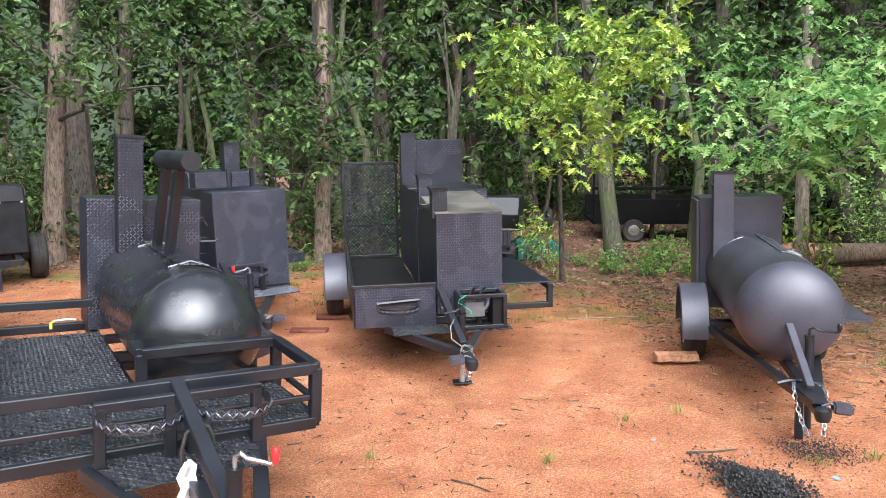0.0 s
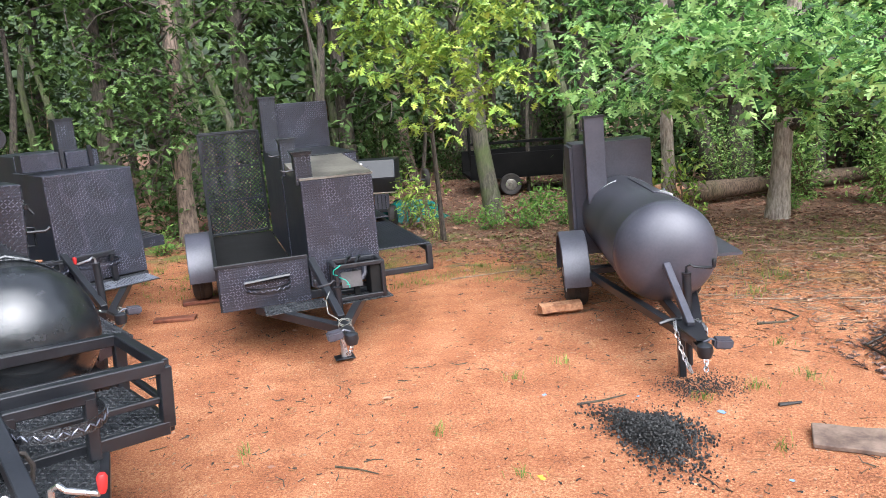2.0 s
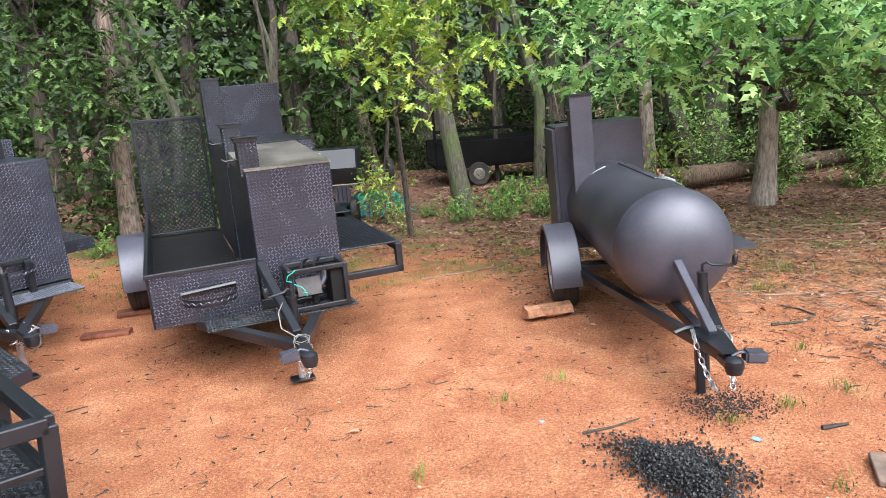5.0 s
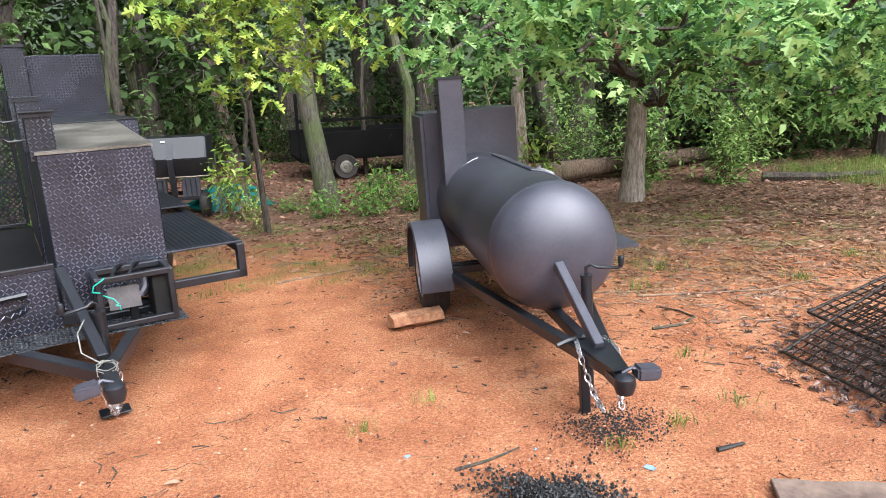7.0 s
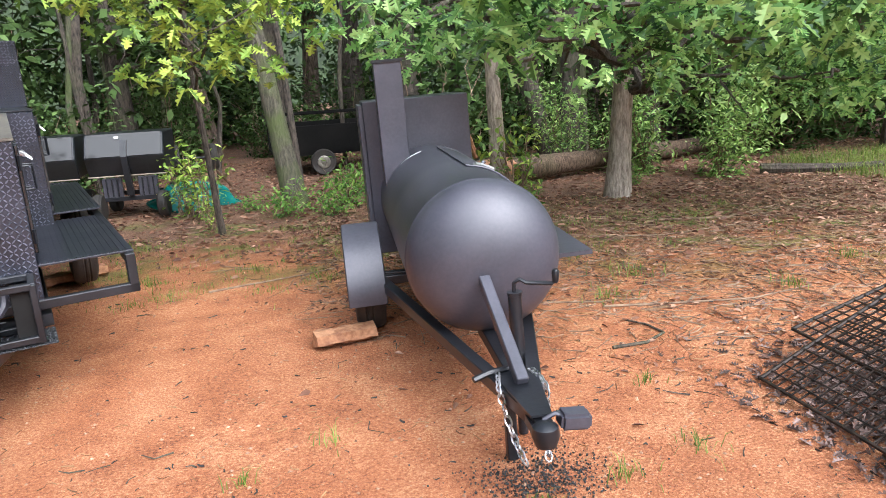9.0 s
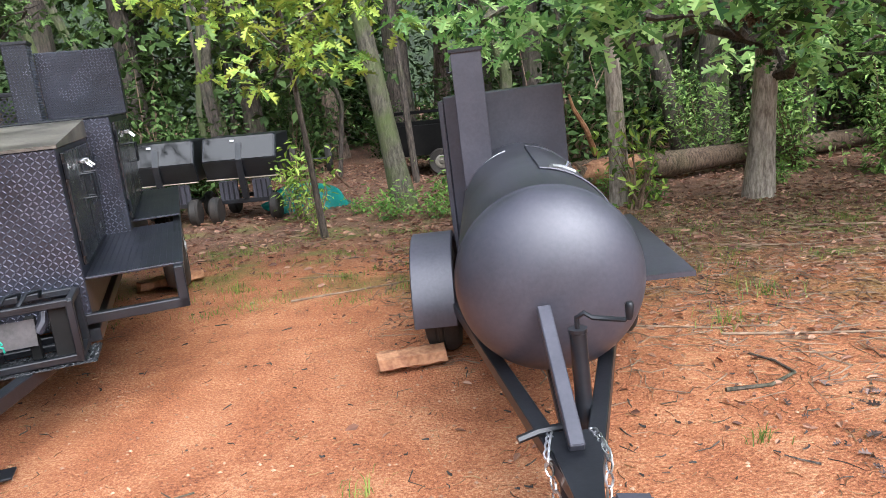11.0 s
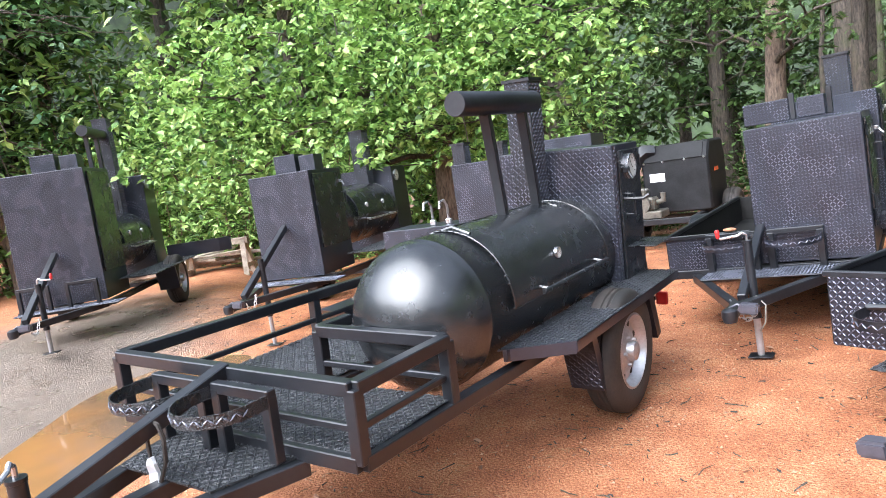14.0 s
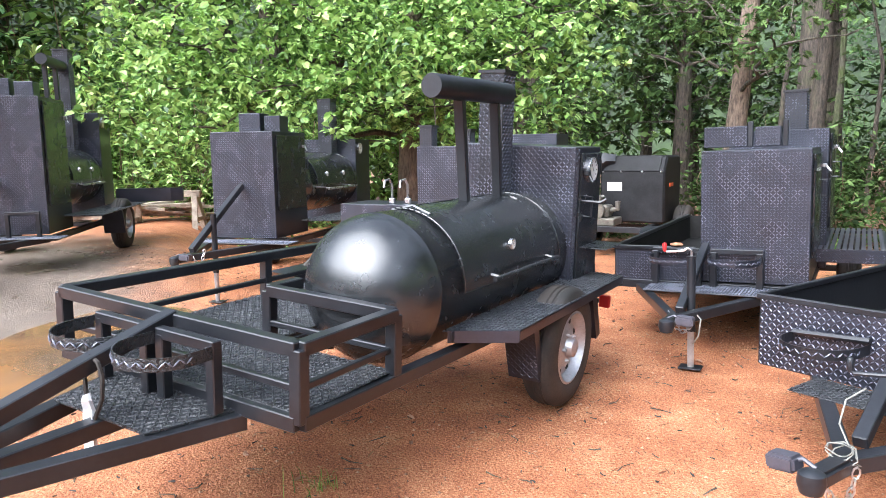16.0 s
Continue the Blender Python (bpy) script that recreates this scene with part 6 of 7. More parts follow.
# trees whose trunks and boughs come close
hero = tree("oak_tree", (5.18, 8.6, 0), 4.6, 0.135, (0.2, -0.1),
     [(-2.9, -2.5, 1.72, 0.5), (-2.3, -3.6, 2.05, 1.2), (-1.5, -3.9, 1.85, 1.2), (-0.6, -3.7, 1.80, 1.2), (0.4, -2.9, 1.75, 1.1), (1.3, -2.0, 1.70), (-1.8, -2.2, 2.15, 1.2), (-0.7, -2.2, 2.1, 1.2), (1.9, -0.6, 1.9), (-0.1, -1.2, 2.3, 0.7), (-1.2, -0.9, 2.5, 0.7), (2.5, -1.6, 2.1), (2.6, -2.8, 2.3), (1.4, -3.4, 2.1, 1.2), (0.4, -4.2, 2.2, 1.2), (3.3, -2.2, 1.9), (0.9, 0.9, 2.8, 0.6), (0.9, -2.2, 1.30, 0.8), (1.6, -1.6, 1.20, 0.8), (1.0, -1.2, 1.45, 0.7), (2.3, -1.0, 1.4, 0.8), (-2.4, -3.1, 1.75, 0.8), (-1.0, -3.4, 1.55, 0.7)],
     bark_oak, leaf_oak, "broad oak with pale furrowed bark and low lobed foliage", 11, 54, (0.27, 0.14), 7, 0.135)
rw = random.Random(61)
leaves("withered_leaves", [(-0.22 + rw.gauss(0, 0.09), -0.22 + rw.gauss(0, 0.07), 1.95 + rw.uniform(-0.26, 0.26)) for _ in range(130)], [(rw.gauss(0, 0.5), rw.gauss(0, 0.5), -1) for _ in range(130)], 0.10, leaf_dead, hero, OAK, 0.3, 0.6, 62, "bunch of withered brown leaves")
tree("oak_tree", (3.88, 8.9, 0), 4.4, 0.10, (-0.1, 0.1),
     [(-0.9, -1.2, 2.3), (0.3, -1.0, 2.2), (0.9, 0.4, 2.6), (-0.8, 0.5, 2.9), (0.0, -0.5, 3.4), (0.6, -1.5, 2.9), (-1.3, -0.2, 2.5)],
     bark_oak, leaf_oak, "slender oak with mottled pale bark", 12, 36, (0.40, 0.26), 6, 0.15)
tree("sapling", (0.82, 8.65, 0), 3.6, 0.036, (-0.15, -0.6),
     [(0.21, -2.4, 1.68, 0.6), (0.56, -2.25, 1.95, 0.8), (-0.34, -2.4, 2.15, 0.7), (0.11, -2.15, 2.35), (-0.59, -1.85, 2.5), (0.81, -1.75, 2.55), (0.21, -1.45, 2.9), (-0.49, -2.65, 2.7), (0.61, -2.55, 2.75)],
     bark_dark, leaf_yellow, "young tree with yellow-green lobed leaves", 13, 40, (0.24, 0.13), 7, 0.12, OAK, 8)
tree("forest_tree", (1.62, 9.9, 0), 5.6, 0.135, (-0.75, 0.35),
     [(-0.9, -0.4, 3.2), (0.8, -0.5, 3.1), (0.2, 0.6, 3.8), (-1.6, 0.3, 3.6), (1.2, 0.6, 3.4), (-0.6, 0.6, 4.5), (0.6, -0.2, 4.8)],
     bark_moss, leaf_wood_shade, "leaning tree trunk with mossy green bark", 14, 40, (0.5, 0.32), 6, 0.13)
tree("pine_tree", (-2.95, 9.9, 0), 6.5, 0.125, (0.15, 0.2),
     [(-0.7, -0.8, 1.9, 0.9), (0.5, -0.9, 1.6, 0.8), (0.1, -1.0, 1.9, 1.0), (-0.2, -1.1, 2.5, 1.0), (0.2, -1.2, 1.35, 0.5), (0.9, -0.4, 2.5), (-1.1, -0.3, 2.8), (0.4, -1.1, 3.0), (-0.5, -1.0, 3.6), (1.3, 0.1, 3.4), (-1.4, 0.3, 3.9), (0.3, 0.5, 4.6), (-0.3, -0.5, 2.3, 0.8)],
     bark_red, leaf_wood_shade, "tall trunk with flaking reddish bark and small-leaved shoots", 15, 38, (0.42, 0.28), 6, 0.13)
tree("forest_tree", (-7.2, 9.2, 0), 7.0, 0.17, (0.75, 0.1),
     [(-1.0, -1.0, 2.9), (0.9, -0.8, 3.0), (0.1, -1.3, 3.6), (1.6, 0.2, 3.5), (-1.7, 0.3, 3.8), (0.6, 0.6, 4.4), (-0.7, -0.6, 4.8), (2.1, -0.9, 2.6, 0.7)],
     bark_red, leaf_wood_shade, "dark trunk with pale patches where bark has fallen", 16, 44, (0.5, 0.35), 6, 0.13)
tree("forest_tree", (-6.3, 9.9, 0), 7.0, 0.13, (0.15, 0.3), [(-0.6, 0.4, 3.9), (0.9, -0.3, 3.7), (0.2, 0.8, 4.8)], bark_dark, leaf_wood_shade, "brown trunk standing in the wood", 17, 40, (0.5, 0.35), 6, 0.13)
tree("maple_tree", (-9.0, 4.7, 0), 6.5, 0.20, (0.1, 0.2),
     [(1.2, -1.2, 2.1, 1.3), (0.6, -2.0, 2.3, 1.3), (1.6, 0.0, 2.3, 1.1), (1.5, 0.9, 2.2), (0.2, -2.9, 2.5, 1.2), (1.4, -0.6, 2.9, 1.3), (0.5, -1.5, 3.2, 1.2), (1.3, 0.9, 3.1), (-0.2, -3.5, 3.0, 1.2), (0.6, -2.6, 3.6, 1.2), (1.0, 0.2, 3.8, 1.2), (0.2, 1.4, 3.6), (-0.6, -1.3, 4.4), (0.8, -1.0, 4.2, 1.2), (-0.9, -4.2, 2.4), (0.5, -3.4, 1.8), (1.7, 1.6, 2.8), (1.2, 2.2, 3.5)],
     bark_red, leaf_maple, "brown trunk in a wall of bright maple leaves", 18, 125, (0.50, 0.34), 6, 0.112, MAPLE)

for x, y, r, lx, k in ((5.75, 12.0, 0.15, -1.7, 81), (6.3, 12.5, 0.20, 0.1, 82), (7.2, 11.5, 0.16, 0.1, 83)):
    tree("forest_tree", (x, y, 0), 6.5, r, (lx, 0.2), [(-0.7, 0.4, 3.7), (0.9, -0.3, 3.9), (0.2, 0.8, 4.8)], bark_dark, leaf_wood_shade, "dark trunk standing among the trees" if abs(lx) < 0.5 else "dark trunk leaning among the trees", k, 40, (0.5, 0.35), 6, 0.13)

# shrubs and undergrowth
s1 = shrub(31, 0.9, 1.9, 1500, 0.11, leaf_maple, "dense bright green bush at the wood's edge")
s2 = shrub(32, 0.8, 1.4, 1300, 0.10, leaf_wood_shade, "understorey bush with the wood's shade put into its green", SMALL)
s3 = shrub(33, 0.45, 0.55, 330, 0.085, leaf_under, "low light-green seedling clump", name="undergrowth")
s4 = shrub(34, 0.35, 0.9, 220, 0.10, leaf_yellow, "thin seedling with yellow-green leaves", name="undergrowth")
for ob, m in ((s1, pose(-9.2, 2.4, 0)), (s2, pose(-1.2, 12.6, 0)), (s3, pose(2.2, 9.6, 0)), (s4, pose(0.62, 9.6, 0))):
    ob.matrix_basis = m
rnd = random.Random(77)
for x, y, k in ((-9.6, 1.2, 1.1), (-9.9, 0.0, 1.2), (-10.4, -1.6, 1.2), (-9.0, 3.4, 1.2), (-9.3, 5.8, 1.3), (-8.6, 6.8, 1.1), (-7.9, 8.1, 1.1), (-11, -3.2, 1.4), (-11.5, -5, 1.5), (-12.5, 0.9, 1.3), (-12.8, 2.6, 1.5)):
    q = copy_thing(s1, pose(x - 3.0, y, 0, 0, 0, rnd.uniform(0, 360)))
    q.scale = (k * 1.25, k * 1.25, k * 1.35)
for i in range(40):
    x, y = rnd.uniform(-14, 13), rnd.uniform(11.5, 19)
    if abs(x + 0.9) < 1.6 and y < 12.2:
        continue
    q = copy_thing(s2, pose(x, y, 0, 0, 0, rnd.uniform(0, 360)))
    k = rnd.uniform(0.8, 1.7)
    q.scale = (k, k, k * rnd.uniform(0.8, 1.3))
for x, y, k in ((-6.3, 10.6, 1.2), (-5.0, 10.4, 1.1), (-4.2, 9.9, 1.0), (-3.5, 10.6, 1.3), (-2.2, 10.3, 0.9), (-7.8, 9.6, 1.3), (-8.4, 7.9, 1.0), (-1.9, 11.6, 1.2), (9.6, 11.4, 1.5)):
    q = copy_thing(s2, pose(x, y, 0, 0, 0, rnd.uniform(0, 360)))
    q.scale = (k, k, k)
for x, y, k in ((7.0, 9.4, 0.8), (6.4, 10.2, 0.8), (8.6, 11.0, 0.9), (5.6, 11.0, 0.7)):
    q = copy_thing(s1, pose(x, y, 0, 0, 0, rnd.uniform(0, 360)))
    q.scale = (k, k, k)
for x, y, k in ((1.5, 9.3, 1.0), (2.0, 9.1, 0.8), (2.6, 9.2, 1.0), (2.9, 9.8, 1.1), (1.1, 9.9, 0.7), (2.4, 10.4, 1.2), (3.9, 9.5, 0.8), (4.2, 9.0, 0.7), (-1.7, 9.6, 0.7), (-3.0, 9.0, 0.9), (-2.2, 9.0, 0.6), (5.7, 9.2, 0.8), (-5.2, 9.5, 0.8), (3.3, 9.2, 0.9)):
    q = copy_thing(s3, pose(x, y, 0, 0, 0, rnd.uniform(0, 360)))
    q.scale = (0.75 * k, 0.75 * k, 0.75 * k * rnd.uniform(0.7, 1.2))
for x, y, k in ((0.35, 9.9, 0.8), (0.7, 8.9, 0.45), (3.95, 8.6, 1.1)):
    q = copy_thing(s4, pose(x, y, 0, 0, 0, rnd.uniform(0, 360)))
    q.scale = (k, k, k)

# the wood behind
f1 = far_tree(41, 7.5, 2.3, 26, 0.25, leaf_wood_shade, bark_dark, 0.22, "woodland tree with dark trunk and dense leaves")
f2 = far_tree(42, 8.5, 2.1, 24, 0.24, leaf_wood_shade, bark_dark, 0.30, "tall woodland tree with dark trunk")
f3 = far_tree(43, 9.5, 1.9, 26, 0.20, leaf_pine, bark_red, 0.30, "pine with soft blue-green foliage")
f4 = far_tree(44, 7.0, 2.3, 26, 0.24, leaf_maple, bark_dark, 0.18, "woodland tree with bright green leaves")
spots = []
def far_enough(x, y, d):
    return all((x - a) ** 2 + (y - b) ** 2 > d * d for a, b in spots)
kinds = [f1, f2, f1, f3, f1, f2]
for i, (ob, m) in enumerate(((f1, pose(-1.0, 14.5, 0)), (f2, pose(3.9, 14.2, 0)), (f3, pose(-13.5, -2.8, 0)), (f4, pose(-12.2, 4.5, 0)))):
    ob.matrix_basis = m
    spots.append(tuple(m.translation[:2]))
tries = 0
while len(spots) < 38 and tries < 5000:
    tries += 1
    x, y = rnd.uniform(-22, 20), rnd.uniform(-9, 27)
    north = y > 12.4 + 0.10 * abs(x)
    west = x < -11.5 - 0.25 * abs(y - 2) * 0.3 and y > -9
    if x > 8 and y < 14 and y > 7:
        north = y > 9.5 + 0.1 * x
    if not (north or west) or not far_enough(x, y, 2.1):
        continue
    spots.append((x, y))
    ob = rnd.choice((f4, f1, f3, f4)) if west and not north else rnd.choice(kinds)
    q = copy_thing(ob, pose(x, y, 0, 0, 0, rnd.uniform(0, 360)))
    k = rnd.uniform(0.85, 1.3)
    q.scale = (k, k, k)
# brighter leaf colour here stands in for foliage lit from the clearing
for x, y in ((8.6, 11.2), (10.6, 10.2), (12.4, 11.6), (9.6, 13.2)):
    q = copy_thing(f4, pose(x, y, 0, 0, 0, rnd.uniform(0, 360)))
for i in range(12):
    x, y = 12 + 0.9 * i * rnd.uniform(0.8, 1.2), 9.5 - 1.1 * i
    q = copy_thing(rnd.choice((f1, f2, f4)), pose(x + 4, y + rnd.uniform(-1, 1), 0, 0, 0, rnd.uniform(0, 360)))

for i, (x, y, k) in enumerate(((-13.0, -4.2, 0.9), (-14.6, -5.4, 1.1), (-12.6, -5.8, 1.0), (-16.5, -4.0, 1.2))):
    q = copy_thing((f4, f1, f3)[i % 3], pose(x, y, 0, 0, 0, 67 * i))
    q.scale = (k, k, k)
# tall trees added to shade the wood below and fill sky gaps
f5 = far_tree(45, 15.0, 3.0, 26, 0.34, leaf_wood_shade, bark_dark, 0.36, "tall forest tree added to shade the wood, crown mostly unseen")
f5.matrix_basis = pose(1.5, 17.0, 0)
for i, (x, y) in enumerate(((-13.6, -5.0), (-15.2, -6.6), (-17.0, -3.6))):
    q = copy_thing(f5, pose(x, y, 0, 0, 0, 77 * i))
    q.scale = (0.8, 0.8, 0.62)
for x, y in ((-4, 13.5), (-9, 12.5), (6.5, 15), (11.5, 14), (-1, 21), (-6.5, 18.5), (4.5, 20.5), (-12.5, 16.5), (-13, 8.5), (-14.5, 3.0), (-15.5, -3.5), (9.5, 20.5), (13.5, 10.5), (-17.5, 11.5), (3.4, 19.0), (-19, 0)):
    copy_thing(f5, pose(x, y, 0, 0, 0, rnd.uniform(0, 360)))
for i in range(44):
    west = i % 3 == 0
    x, y = (rnd.uniform(-22, -13.5), rnd.uniform(-8, 14)) if west else (rnd.uniform(-16, 16), rnd.uniform(17, 27))
    q = copy_thing(s1 if west else s2, pose(x, y, 0, 0, 0, rnd.uniform(0, 360)))
    k = rnd.uniform(1.9, 2.9)
    q.scale = (k, k, k)


def far_woods():
    """A far rim of woodland with an uneven top, shade put into its green."""
    n = 240
    verts, faces = [], []
    for i in range(n):
        a = 2 * math.pi * i / n
        R = 58 + 3 * noise.noise(Vector((math.cos(a) * 3, math.sin(a) * 3, 0)))
        # added all round, unseen sides too, this high to block low sky light
        h = 19 + 3.0 * noise.noise(Vector((math.cos(a) * 14, math.sin(a) * 14, 4))) + 1.5 * noise.noise(Vector((math.cos(a) * 50, math.sin(a) * 50, 1)))
        verts += [(R * math.cos(a), R * math.sin(a), -1), ((R + 2) * math.cos(a), (R + 2) * math.sin(a), h)]
    for i in range(n):
        j = (i + 1) % n
        faces.append((2 * i, 2 * j, 2 * j + 1, 2 * i + 1))
    me = bpy.data.meshes.new("backdrop")
    me.from_pydata(verts, [], faces)
    me.materials.append(grained("shade_toned_far_foliage", (0.012, 0.022, 0.01), (0.05, 0.085, 0.03), 0.8, (0.7, 0.9), 3.0, 0.6))
    tagged(new("backdrop", me), "distant woodland rim, its green darkened for shade", "backdrop", kind="structure")


far_woods()

# thin bare trunks among the trees
for i in range(30):
    x, y = rnd.uniform(-10, 11), rnd.uniform(11.5, 17)
    if -2.2 < x < 0.3 and y < 11.6:
        continue
    h, r = rnd.uniform(3.5, 6), rnd.uniform(0.025, 0.09)
    bm = bmesh.new()
    tube(bm, [Vector((0, 0, -0.05)), Vector((rnd.gauss(0, 0.1), rnd.gauss(0, 0.1), h * 0.33)), Vector((rnd.gauss(0, 0.2), rnd.gauss(0, 0.2), h * 0.66)), Vector((rnd.gauss(0, 0.3), rnd.gauss(0, 0.3), h))], [r * 1.2, r, r * 0.8, r * 0.5], 8)
    ob = part("tree_trunk", bm, rnd.choice((bark_dark, bark_dark, bark_moss)), smooth=True)
    ob.matrix_basis = pose(x, y, 0)
    tagged(ob, "slim bare trunk standing in the wood", "trunk", "slim trunks in the wood")


# fallen log with its torn root end
def fallen_log():
    t = thing("fallen_log", pose(3.55, 9.65, 0, 0, 0, 22), "rotting fallen log with a torn brown end", "log")
    bm = bmesh.new()
    r = random.Random(5)
    tube(bm, [(0.0, 0, 0.24), (0.5, 0.02, 0.24), (1.2, 0, 0.21), (2.4, 0.03, 0.19), (3.6, 0, 0.17), (5.2, 0.05, 0.14)], [0.15, 0.16, 0.15, 0.14, 0.13, 0.11], 14)
    for v in bm.verts:
        v.co += Vector((0.3, 1, 1)) * 0.03 * noise.noise(v.co * 5)
    part("trunk", bm, log_bark, t, smooth=True)
    bm = bmesh.new()
    tube(bm, [(-0.15, 0, 0.22), (0.1, -0.02, 0.24), (0.55, -0.03, 0.25), (0.9, -0.02, 0.24)], [0.08, 0.15, 0.17, 0.12], 12)
    for v in bm.verts:
        v.co += Vector((1, 1, 1)) * 0.07 * noise.noise(v.co * 9)
    part("rotten_end", bm, split_wood, t, "crumbling red-brown wood", smooth=True)
    cord(t, "broken_branch", [(0.25, -0.1, 0.45), (0.10, -0.15, 0.75), (-0.08, -0.18, 1.0), (-0.14, -0.2, 1.15)], [0.035, 0.03, 0.022, 0.012], split_wood)


fallen_log()


# ---- litter: twigs, straw, leaves, pebbles, grass ----
def in_forest(x, y):
    return y + 0.33 * x > 7.9 or y - 0.62 * x > 12.2


def sticks(name, count, region, length, radius, mat, label, category, seed, curve=0.15):
    r = random.Random(seed)
    verts, faces = [], []
    made = 0
    while made < count:
        p = region(r)
        if p is None:
            continue
        made += 1
        L, a, rad = length * r.uniform(0.4, 1.3), r.random() * 6.283, radius * r.uniform(0.5, 1.4)
        d, s = Vector((math.cos(a), math.sin(a), 0)), Vector((-math.sin(a), math.cos(a), 0))
        b = r.gauss(0, curve) * L
        k = len(verts)
        for i in range(3):
            u = i / 2
            c = Vector((*p, 0)) + d * L * (u - 0.5) + s * b * 4 * u * (1 - u)
            c.z = ground_height(c.x, c.y) + rad * (0.7 + 0.6 * r.random())
            q = rad * (1 - 0.5 * u)
            verts.extend((c + s * q, c - s * q * 0.6 + Vector((0, 0, q)), c - s * q * 0.6 - Vector((0, 0, q * 0.8))))
        for i in range(2):
            for j in range(3):
                faces.append((k + 3 * i + j, k + 3 * i + (j + 1) % 3, k + 3 * i + 3 + (j + 1) % 3, k + 3 * i + 3 + j))
    me = bpy.data.meshes.new(name)
    me.from_pydata(verts, [], faces)
    me.materials.append(mat)
    return tagged(new(name, me), label, category, kind="stuff")


def yard(r):
    x, y = r.uniform(-8, 7), r.uniform(0.5, 9)
    return (x, y) if noise.noise(Vector((x * 0.8, y * 0.8, 1))) > r.uniform(-0.6, 0.4) else None


def right_side(r):
    x, y = r.uniform(1.5, 8), r.uniform(2.5, 9)
    return (x, y) if x * 0.8 + y > 6.2 + r.uniform(0, 2.5) else None


def woods(r):
    x, y = r.uniform(-12, 12), r.uniform(5, 16)
    return (x, y) if in_forest(x + r.gauss(0, 0.5), y + r.gauss(0, 0.5)) else None


sticks("pine_straw", 9000, yard, 0.05, 0.0022, straw, "scattered pine straw and bark bits on the clay", "litter", 1)
sticks("clay_twigs", 900, yard, 0.10, 0.0036, bark_dark, "small dry twigs scattered on the clay", "twigs", 2)
sticks("bark_bits", 2600, yard, 0.028, 0.0045, rubber, "dark crumbs of bark and charcoal scattered on the clay", "litter", 12)
sticks("edge_twigs", 5600, right_side, 0.18, 0.0036, twig_mat, "dry twigs and sticks at the wood's edge", "twigs", 3)
sticks("edge_straw", 9000, right_side, 0.09, 0.002, straw, "brown pine straw at the wood's edge", "litter", 4)
sticks("forest_twigs", 2200, woods, 0.35, 0.005, twig_mat, "fallen sticks on the forest floor", "twigs", 5)


def scatter_leaves(name, n, region, size, mat, label, seed, lift=0.01):
    r = random.Random(seed)
    pos, dirs = [], []
    while len(pos) < n:
        p = region(r)
        if p is None:
            continue
        a = r.random() * 6.283
        pos.append((*p, ground_height(*p) + lift * r.random() + 0.004))
        dirs.append((math.cos(a), math.sin(a), r.gauss(0, 0.12)))
    leaves(name, pos, dirs, np.random.default_rng(seed).uniform(0.5, 1.2, n) * size, mat, None, PLAIN, 0.05, 0.4, seed, label)["category"] = "leaves"


scatter_leaves("leaf_litter", 26000, woods, 0.075, leaf_dead, "red-brown dead leaves over the forest floor", 6, 0.03)
scatter_leaves("edge_leaves", 7000, right_side, 0.05, leaf_dead, "small dead leaves among the twigs", 17, 0.012)
scatter_leaves("yard_leaves", 260, yard, 0.06, leaf_dead, "a few dead leaves blown over the clay", 7)


def mound(r):
    x, y = r.gauss(4.0, 0.36), r.gauss(3.1, 0.48)
    return (x, y) if x > 3.30 - (y - 3) * 0.1 else None


r9 = random.Random(9)
pos, dirs = [], []
while len(pos) < 5200:
    p = mound(r9)
    if p is None:
        continue
    a = r9.random() * 6.283
    h = 0.20 * math.exp(-((p[0] - 3.95) / 0.42) ** 2 - ((p[1] - 3.0) / 0.6) ** 2)
    pos.append((*p, 0.008 + h * r9.random()))
    dirs.append((math.cos(a), math.sin(a), r9.gauss(0, 0.3)))
leaves("leaf_heap", pos, dirs, np.random.default_rng(9).uniform(0.5, 1.2, len(pos)) * 0.052, leaf_grey, None, OAK, 0.1, 0.5, 9, "heap of grey-brown dead leaves under the grates")["category"] = "leaves"


def tufts(name, spots, mat, label, seed, blade=0.07, per=26, spread=0.05):
    r = random.Random(seed)
    verts, faces = [], []
    for x, y, k in spots:
        for _ in range(int(per * k)):
            a, d = r.random() * 6.283, abs(r.gauss(0, spread * k))
            c = Vector((x + d * math.cos(a), y + d * math.sin(a), ground_height(x, y)))
            L, b = blade * r.uniform(0.5, 1.3) * (0.6 + 0.4 * k), r.random() * 6.283
            o, w = Vector((math.cos(b), math.sin(b), 0)), Vector((-math.sin(b), math.cos(b), 0)) * 0.0022
            i = len(verts)
            m1, tip = c + o * L * 0.25 + Vector((0, 0, L * 0.6)), c + o * L * 0.75 + Vector((0, 0, L * 0.75))
            verts.extend((c - w, c + w, m1 + w * 0.8, m1 - w * 0.8, tip))
            faces.extend(((i, i + 1, i + 2, i + 3), (i + 3, i + 2, i + 4)))
    me = bpy.data.meshes.new(name)
    me.from_pydata(verts, [], faces)
    me.materials.append(mat)
    return tagged(new(name, me), label, "grass", kind="stuff")


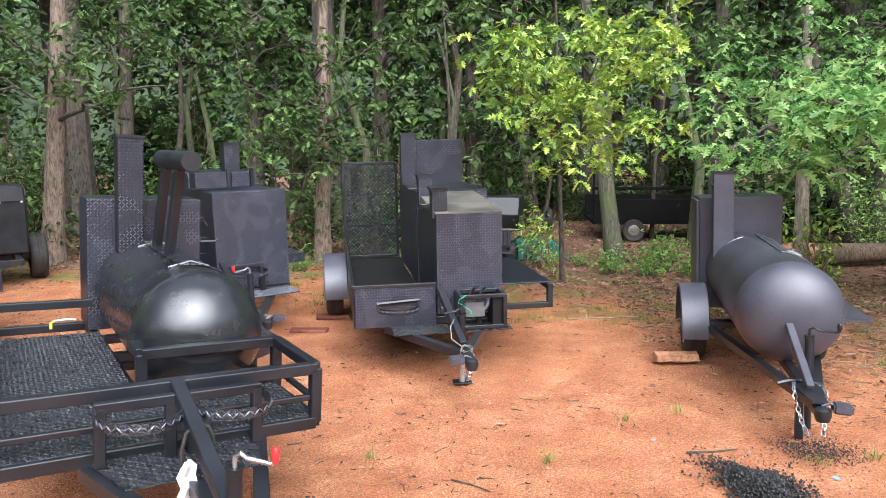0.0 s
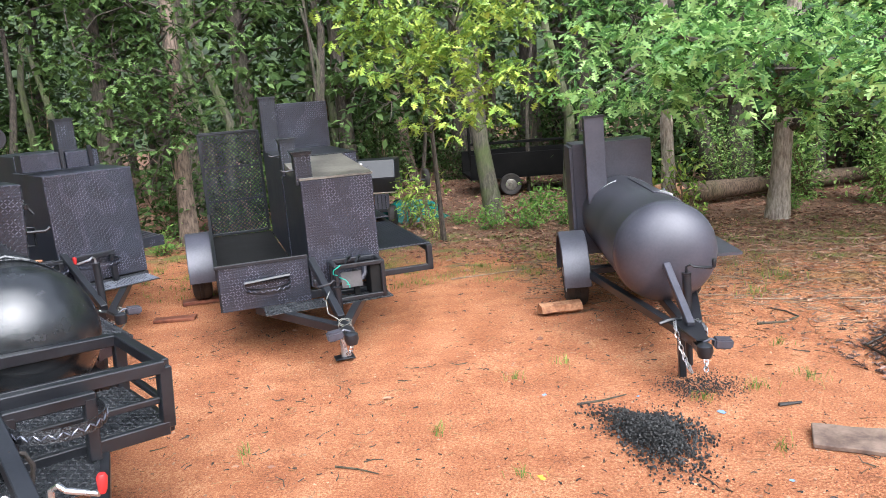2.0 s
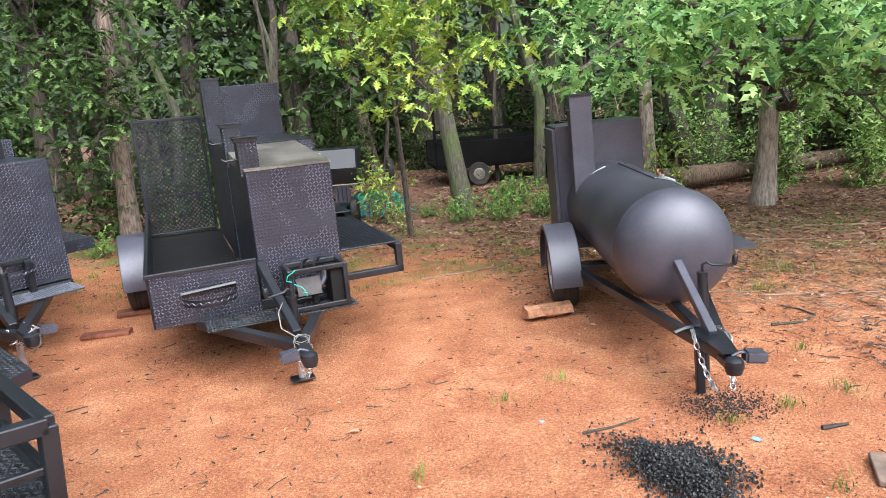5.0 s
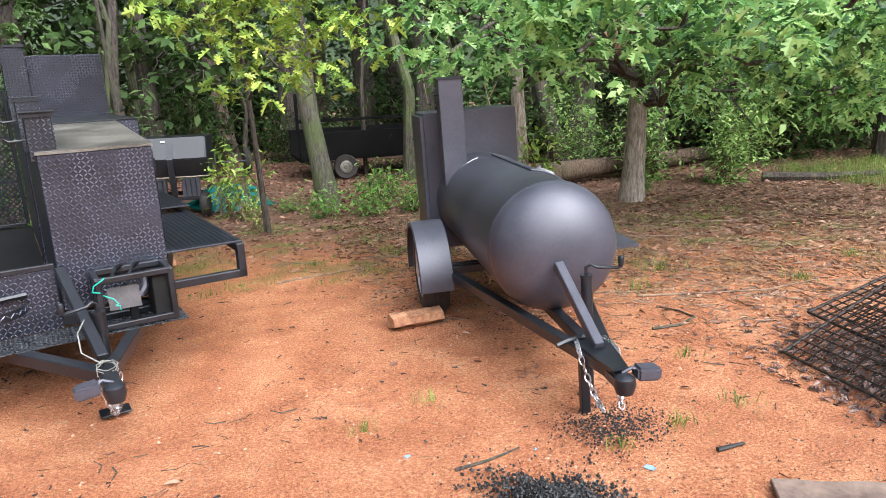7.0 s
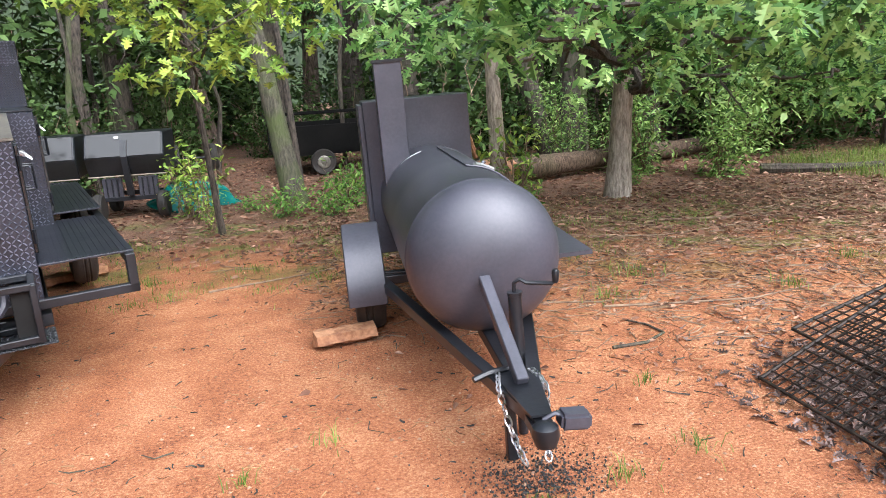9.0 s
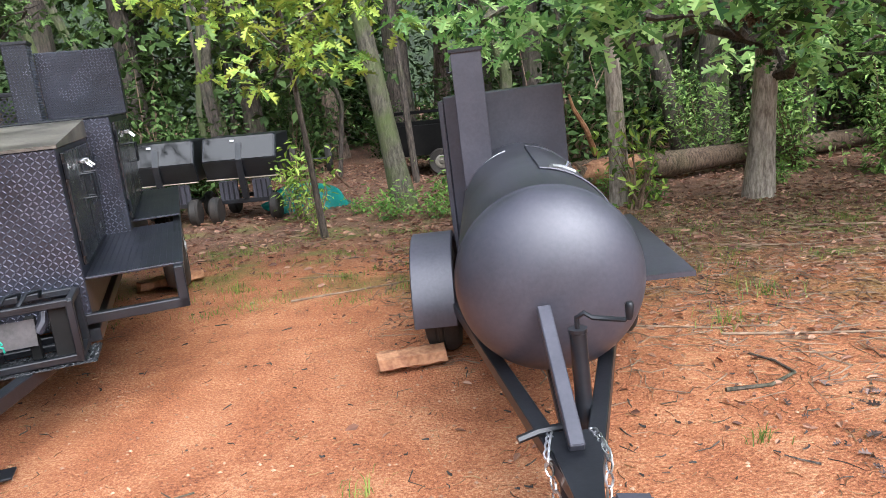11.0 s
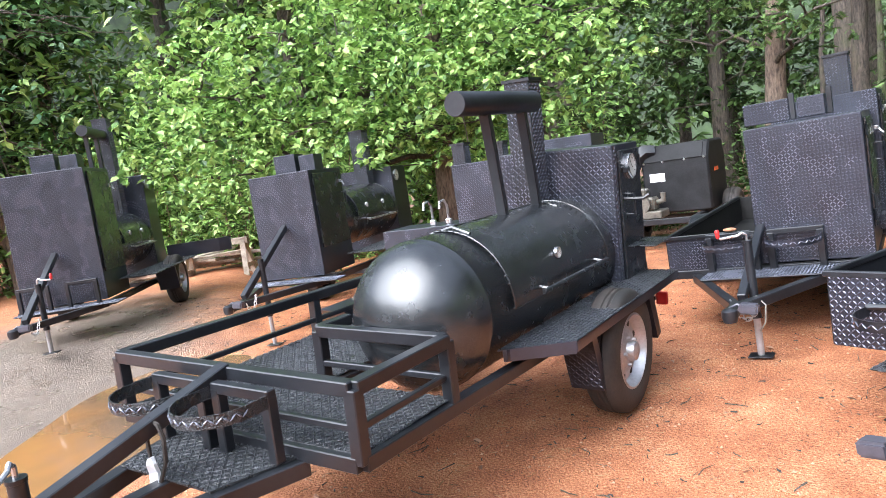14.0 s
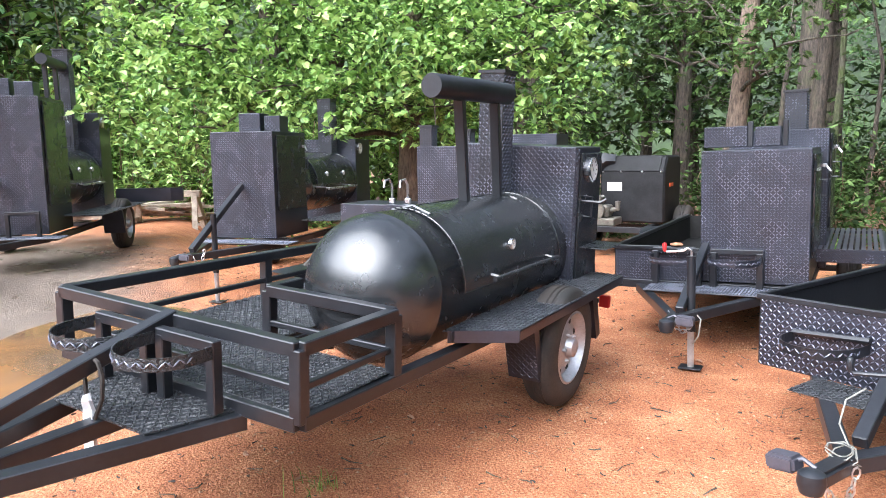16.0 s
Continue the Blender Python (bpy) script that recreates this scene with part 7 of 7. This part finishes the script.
tufts("grass_tufts", [(1.55, 3.9, 0.9), (1.2, 3.7, 0.8), (2.55, 3.3, 1.0), (2.2, 3.2, 0.9), (2.9, 3.4, 1.1), (3.0, 4.0, 0.9), (1.1, 2.5, 0.7), (0.7, 3.0, 0.8), (2.35, 2.6, 0.8), (-0.9, 2.3, 1.5), (-0.3, 2.9, 0.8), (3.4, 5.2, 2.2), (3.8, 5.6, 2.5), (4.6, 5.0, 2.0), (5.4, 5.4, 2.0), (3.0, 6.2, 2.0), (1.2, 6.9, 1.6), (0.4, 6.8, 1.5), (-0.4, 7.4, 1.5), (1.9, 7.2, 1.6), (-2.6, 7.8, 1.6), (-4.0, 7.5, 1.6)], grass_mat, "sparse pale green grass tufts in the clay", 21)
rg = random.Random(22)
tufts("moss_grass", [(rg.uniform(-3, 6), rg.uniform(6.2, 8.6) - 0.0, rg.uniform(0.7, 1.5)) for _ in range(240)], grass_mat, "short yellowish grass along the wood's edge", 23, 0.045, 22, 0.10)
tufts("far_grass", [(rg.uniform(8.3, 15), rg.uniform(6.0, 10.0), rg.uniform(1.2, 2.4)) for _ in range(700)], grass_mat, "rough green grass beyond the trees", 24, 0.13, 22, 0.14)


def pebbles():
    r = random.Random(10)
    verts, faces = [], []
    for _ in range(9000):
        x, y = r.uniform(-5, 5), r.uniform(0.8, 7)
        s = r.choice((0.003, 0.004, 0.006, 0.006, 0.010))
        k, z = len(verts), ground_height(x, y)
        for dx, dy, dz in ((1, 0, 0.1), (-1, 0, 0.2), (0, 1, 0.1), (0, -1, 0.2), (0, 0, 0.9)):
            verts.append((x + dx * s * r.uniform(0.6, 1.3), y + dy * s * r.uniform(0.6, 1.3), z + dz * s))
        faces += [(k, k + 2, k + 4), (k + 2, k + 1, k + 4), (k + 1, k + 3, k + 4), (k + 3, k, k + 4)]
    me = bpy.data.meshes.new("pebbles")
    me.from_pydata(verts, [], faces)
    me.materials.append(grained("clay_pebbles", (0.14, 0.05, 0.025), (0.62, 0.40, 0.26), 3.0, (0.7, 0.9), 40.0, 0.2))
    tagged(new("pebbles", me), "small pebbles and clay crumbs on the yard", "pebbles", kind="stuff")


pebbles()


def stick(pts, r, label, mat=None, name="fallen_branch"):
    bm = bmesh.new()
    pts = [Vector((x, y, ground_height(x, y) + r * 0.9)) for x, y in pts]
    tube(bm, pts, [r * (1 - 0.5 * i / (len(pts) - 1)) for i in range(len(pts))], 7)
    tagged(part(name, bm, mat or twig_mat, smooth=True), label, "branch")


stick([(0.86, 6.41), (1.08, 6.49), (1.30, 6.53), (1.55, 6.62), (1.79, 6.72)], 0.009, "pale bare branch lying on the clay", twig_mat)
stick([(3.05, 4.42), (3.25, 4.43), (3.40, 4.52), (3.38, 4.66), (3.30, 4.80)], 0.010, "dark curved branch on the clay", bark_dark)
stick([(3.3, 5.05), (3.7, 4.95), (4.2, 4.85), (4.7, 4.95)], 0.008, "long pale stick on the clay")
stick([(2.9, 5.3), (3.3, 5.15), (3.6, 5.12)], 0.006, "thin pale stick on the clay")
stick([(1.50, 3.25), (1.65, 3.28), (1.80, 3.33)], 0.008, "short brown stick on the clay", bark_dark)
stick([(0.2, 2.7), (0.32, 2.66), (0.42, 2.60)], 0.006, "thin dark stick on the clay", bark_dark)
stick([(2.55, 3.05), (2.68, 3.06)], 0.012, "black charred stick on the clay", coal)
stick([(4.0, 6.8), (4.6, 6.6), (5.4, 6.7)], 0.009, "grey stick at the wood's edge")
stick([(4.9, 7.2), (5.5, 7.0), (6.3, 7.3)], 0.010, "grey stick at the wood's edge")
stick([(7.5, 9.2), (8.2, 8.8), (9.0, 8.7)], 0.07, "dark rotten branch at the grass edge", bark_dark)


def scrap(x, y, s, mat, label):
    bm = bmesh.new()
    box(bm, -s, s, -s * 0.6, s * 0.6, 0.002, 0.006, 0.0015)
    bmesh.ops.subdivide_edges(bm, edges=bm.edges, cuts=1)
    for v in bm.verts:
        v.co += Vector((noise.noise(v.co * 60 + Vector((x, y, 0))) * s * 0.4, noise.noise(v.co * 70 + Vector((y, x, 0))) * s * 0.4, abs(noise.noise(v.co * 50)) * 0.008))
    ob = part("scrap", bm, mat)
    ob.matrix_basis = pose(x, y, ground_height(x, y), 0, 0, x * 700 % 360)
    tagged(ob, label, "scrap")


for x, y, s in ((2.23, 3.02, 0.022), (1.34, 3.42, 0.014), (2.6, 2.55, 0.018), (1.86, 3.30, 0.010), (2.25, 2.30, 0.012)):
    scrap(x, y, s, blue_bit, "scrap of blue plastic on the clay")
scrap(1.18, 2.47, 0.02, yellow_bit, "scrap of yellow leaf on the clay")
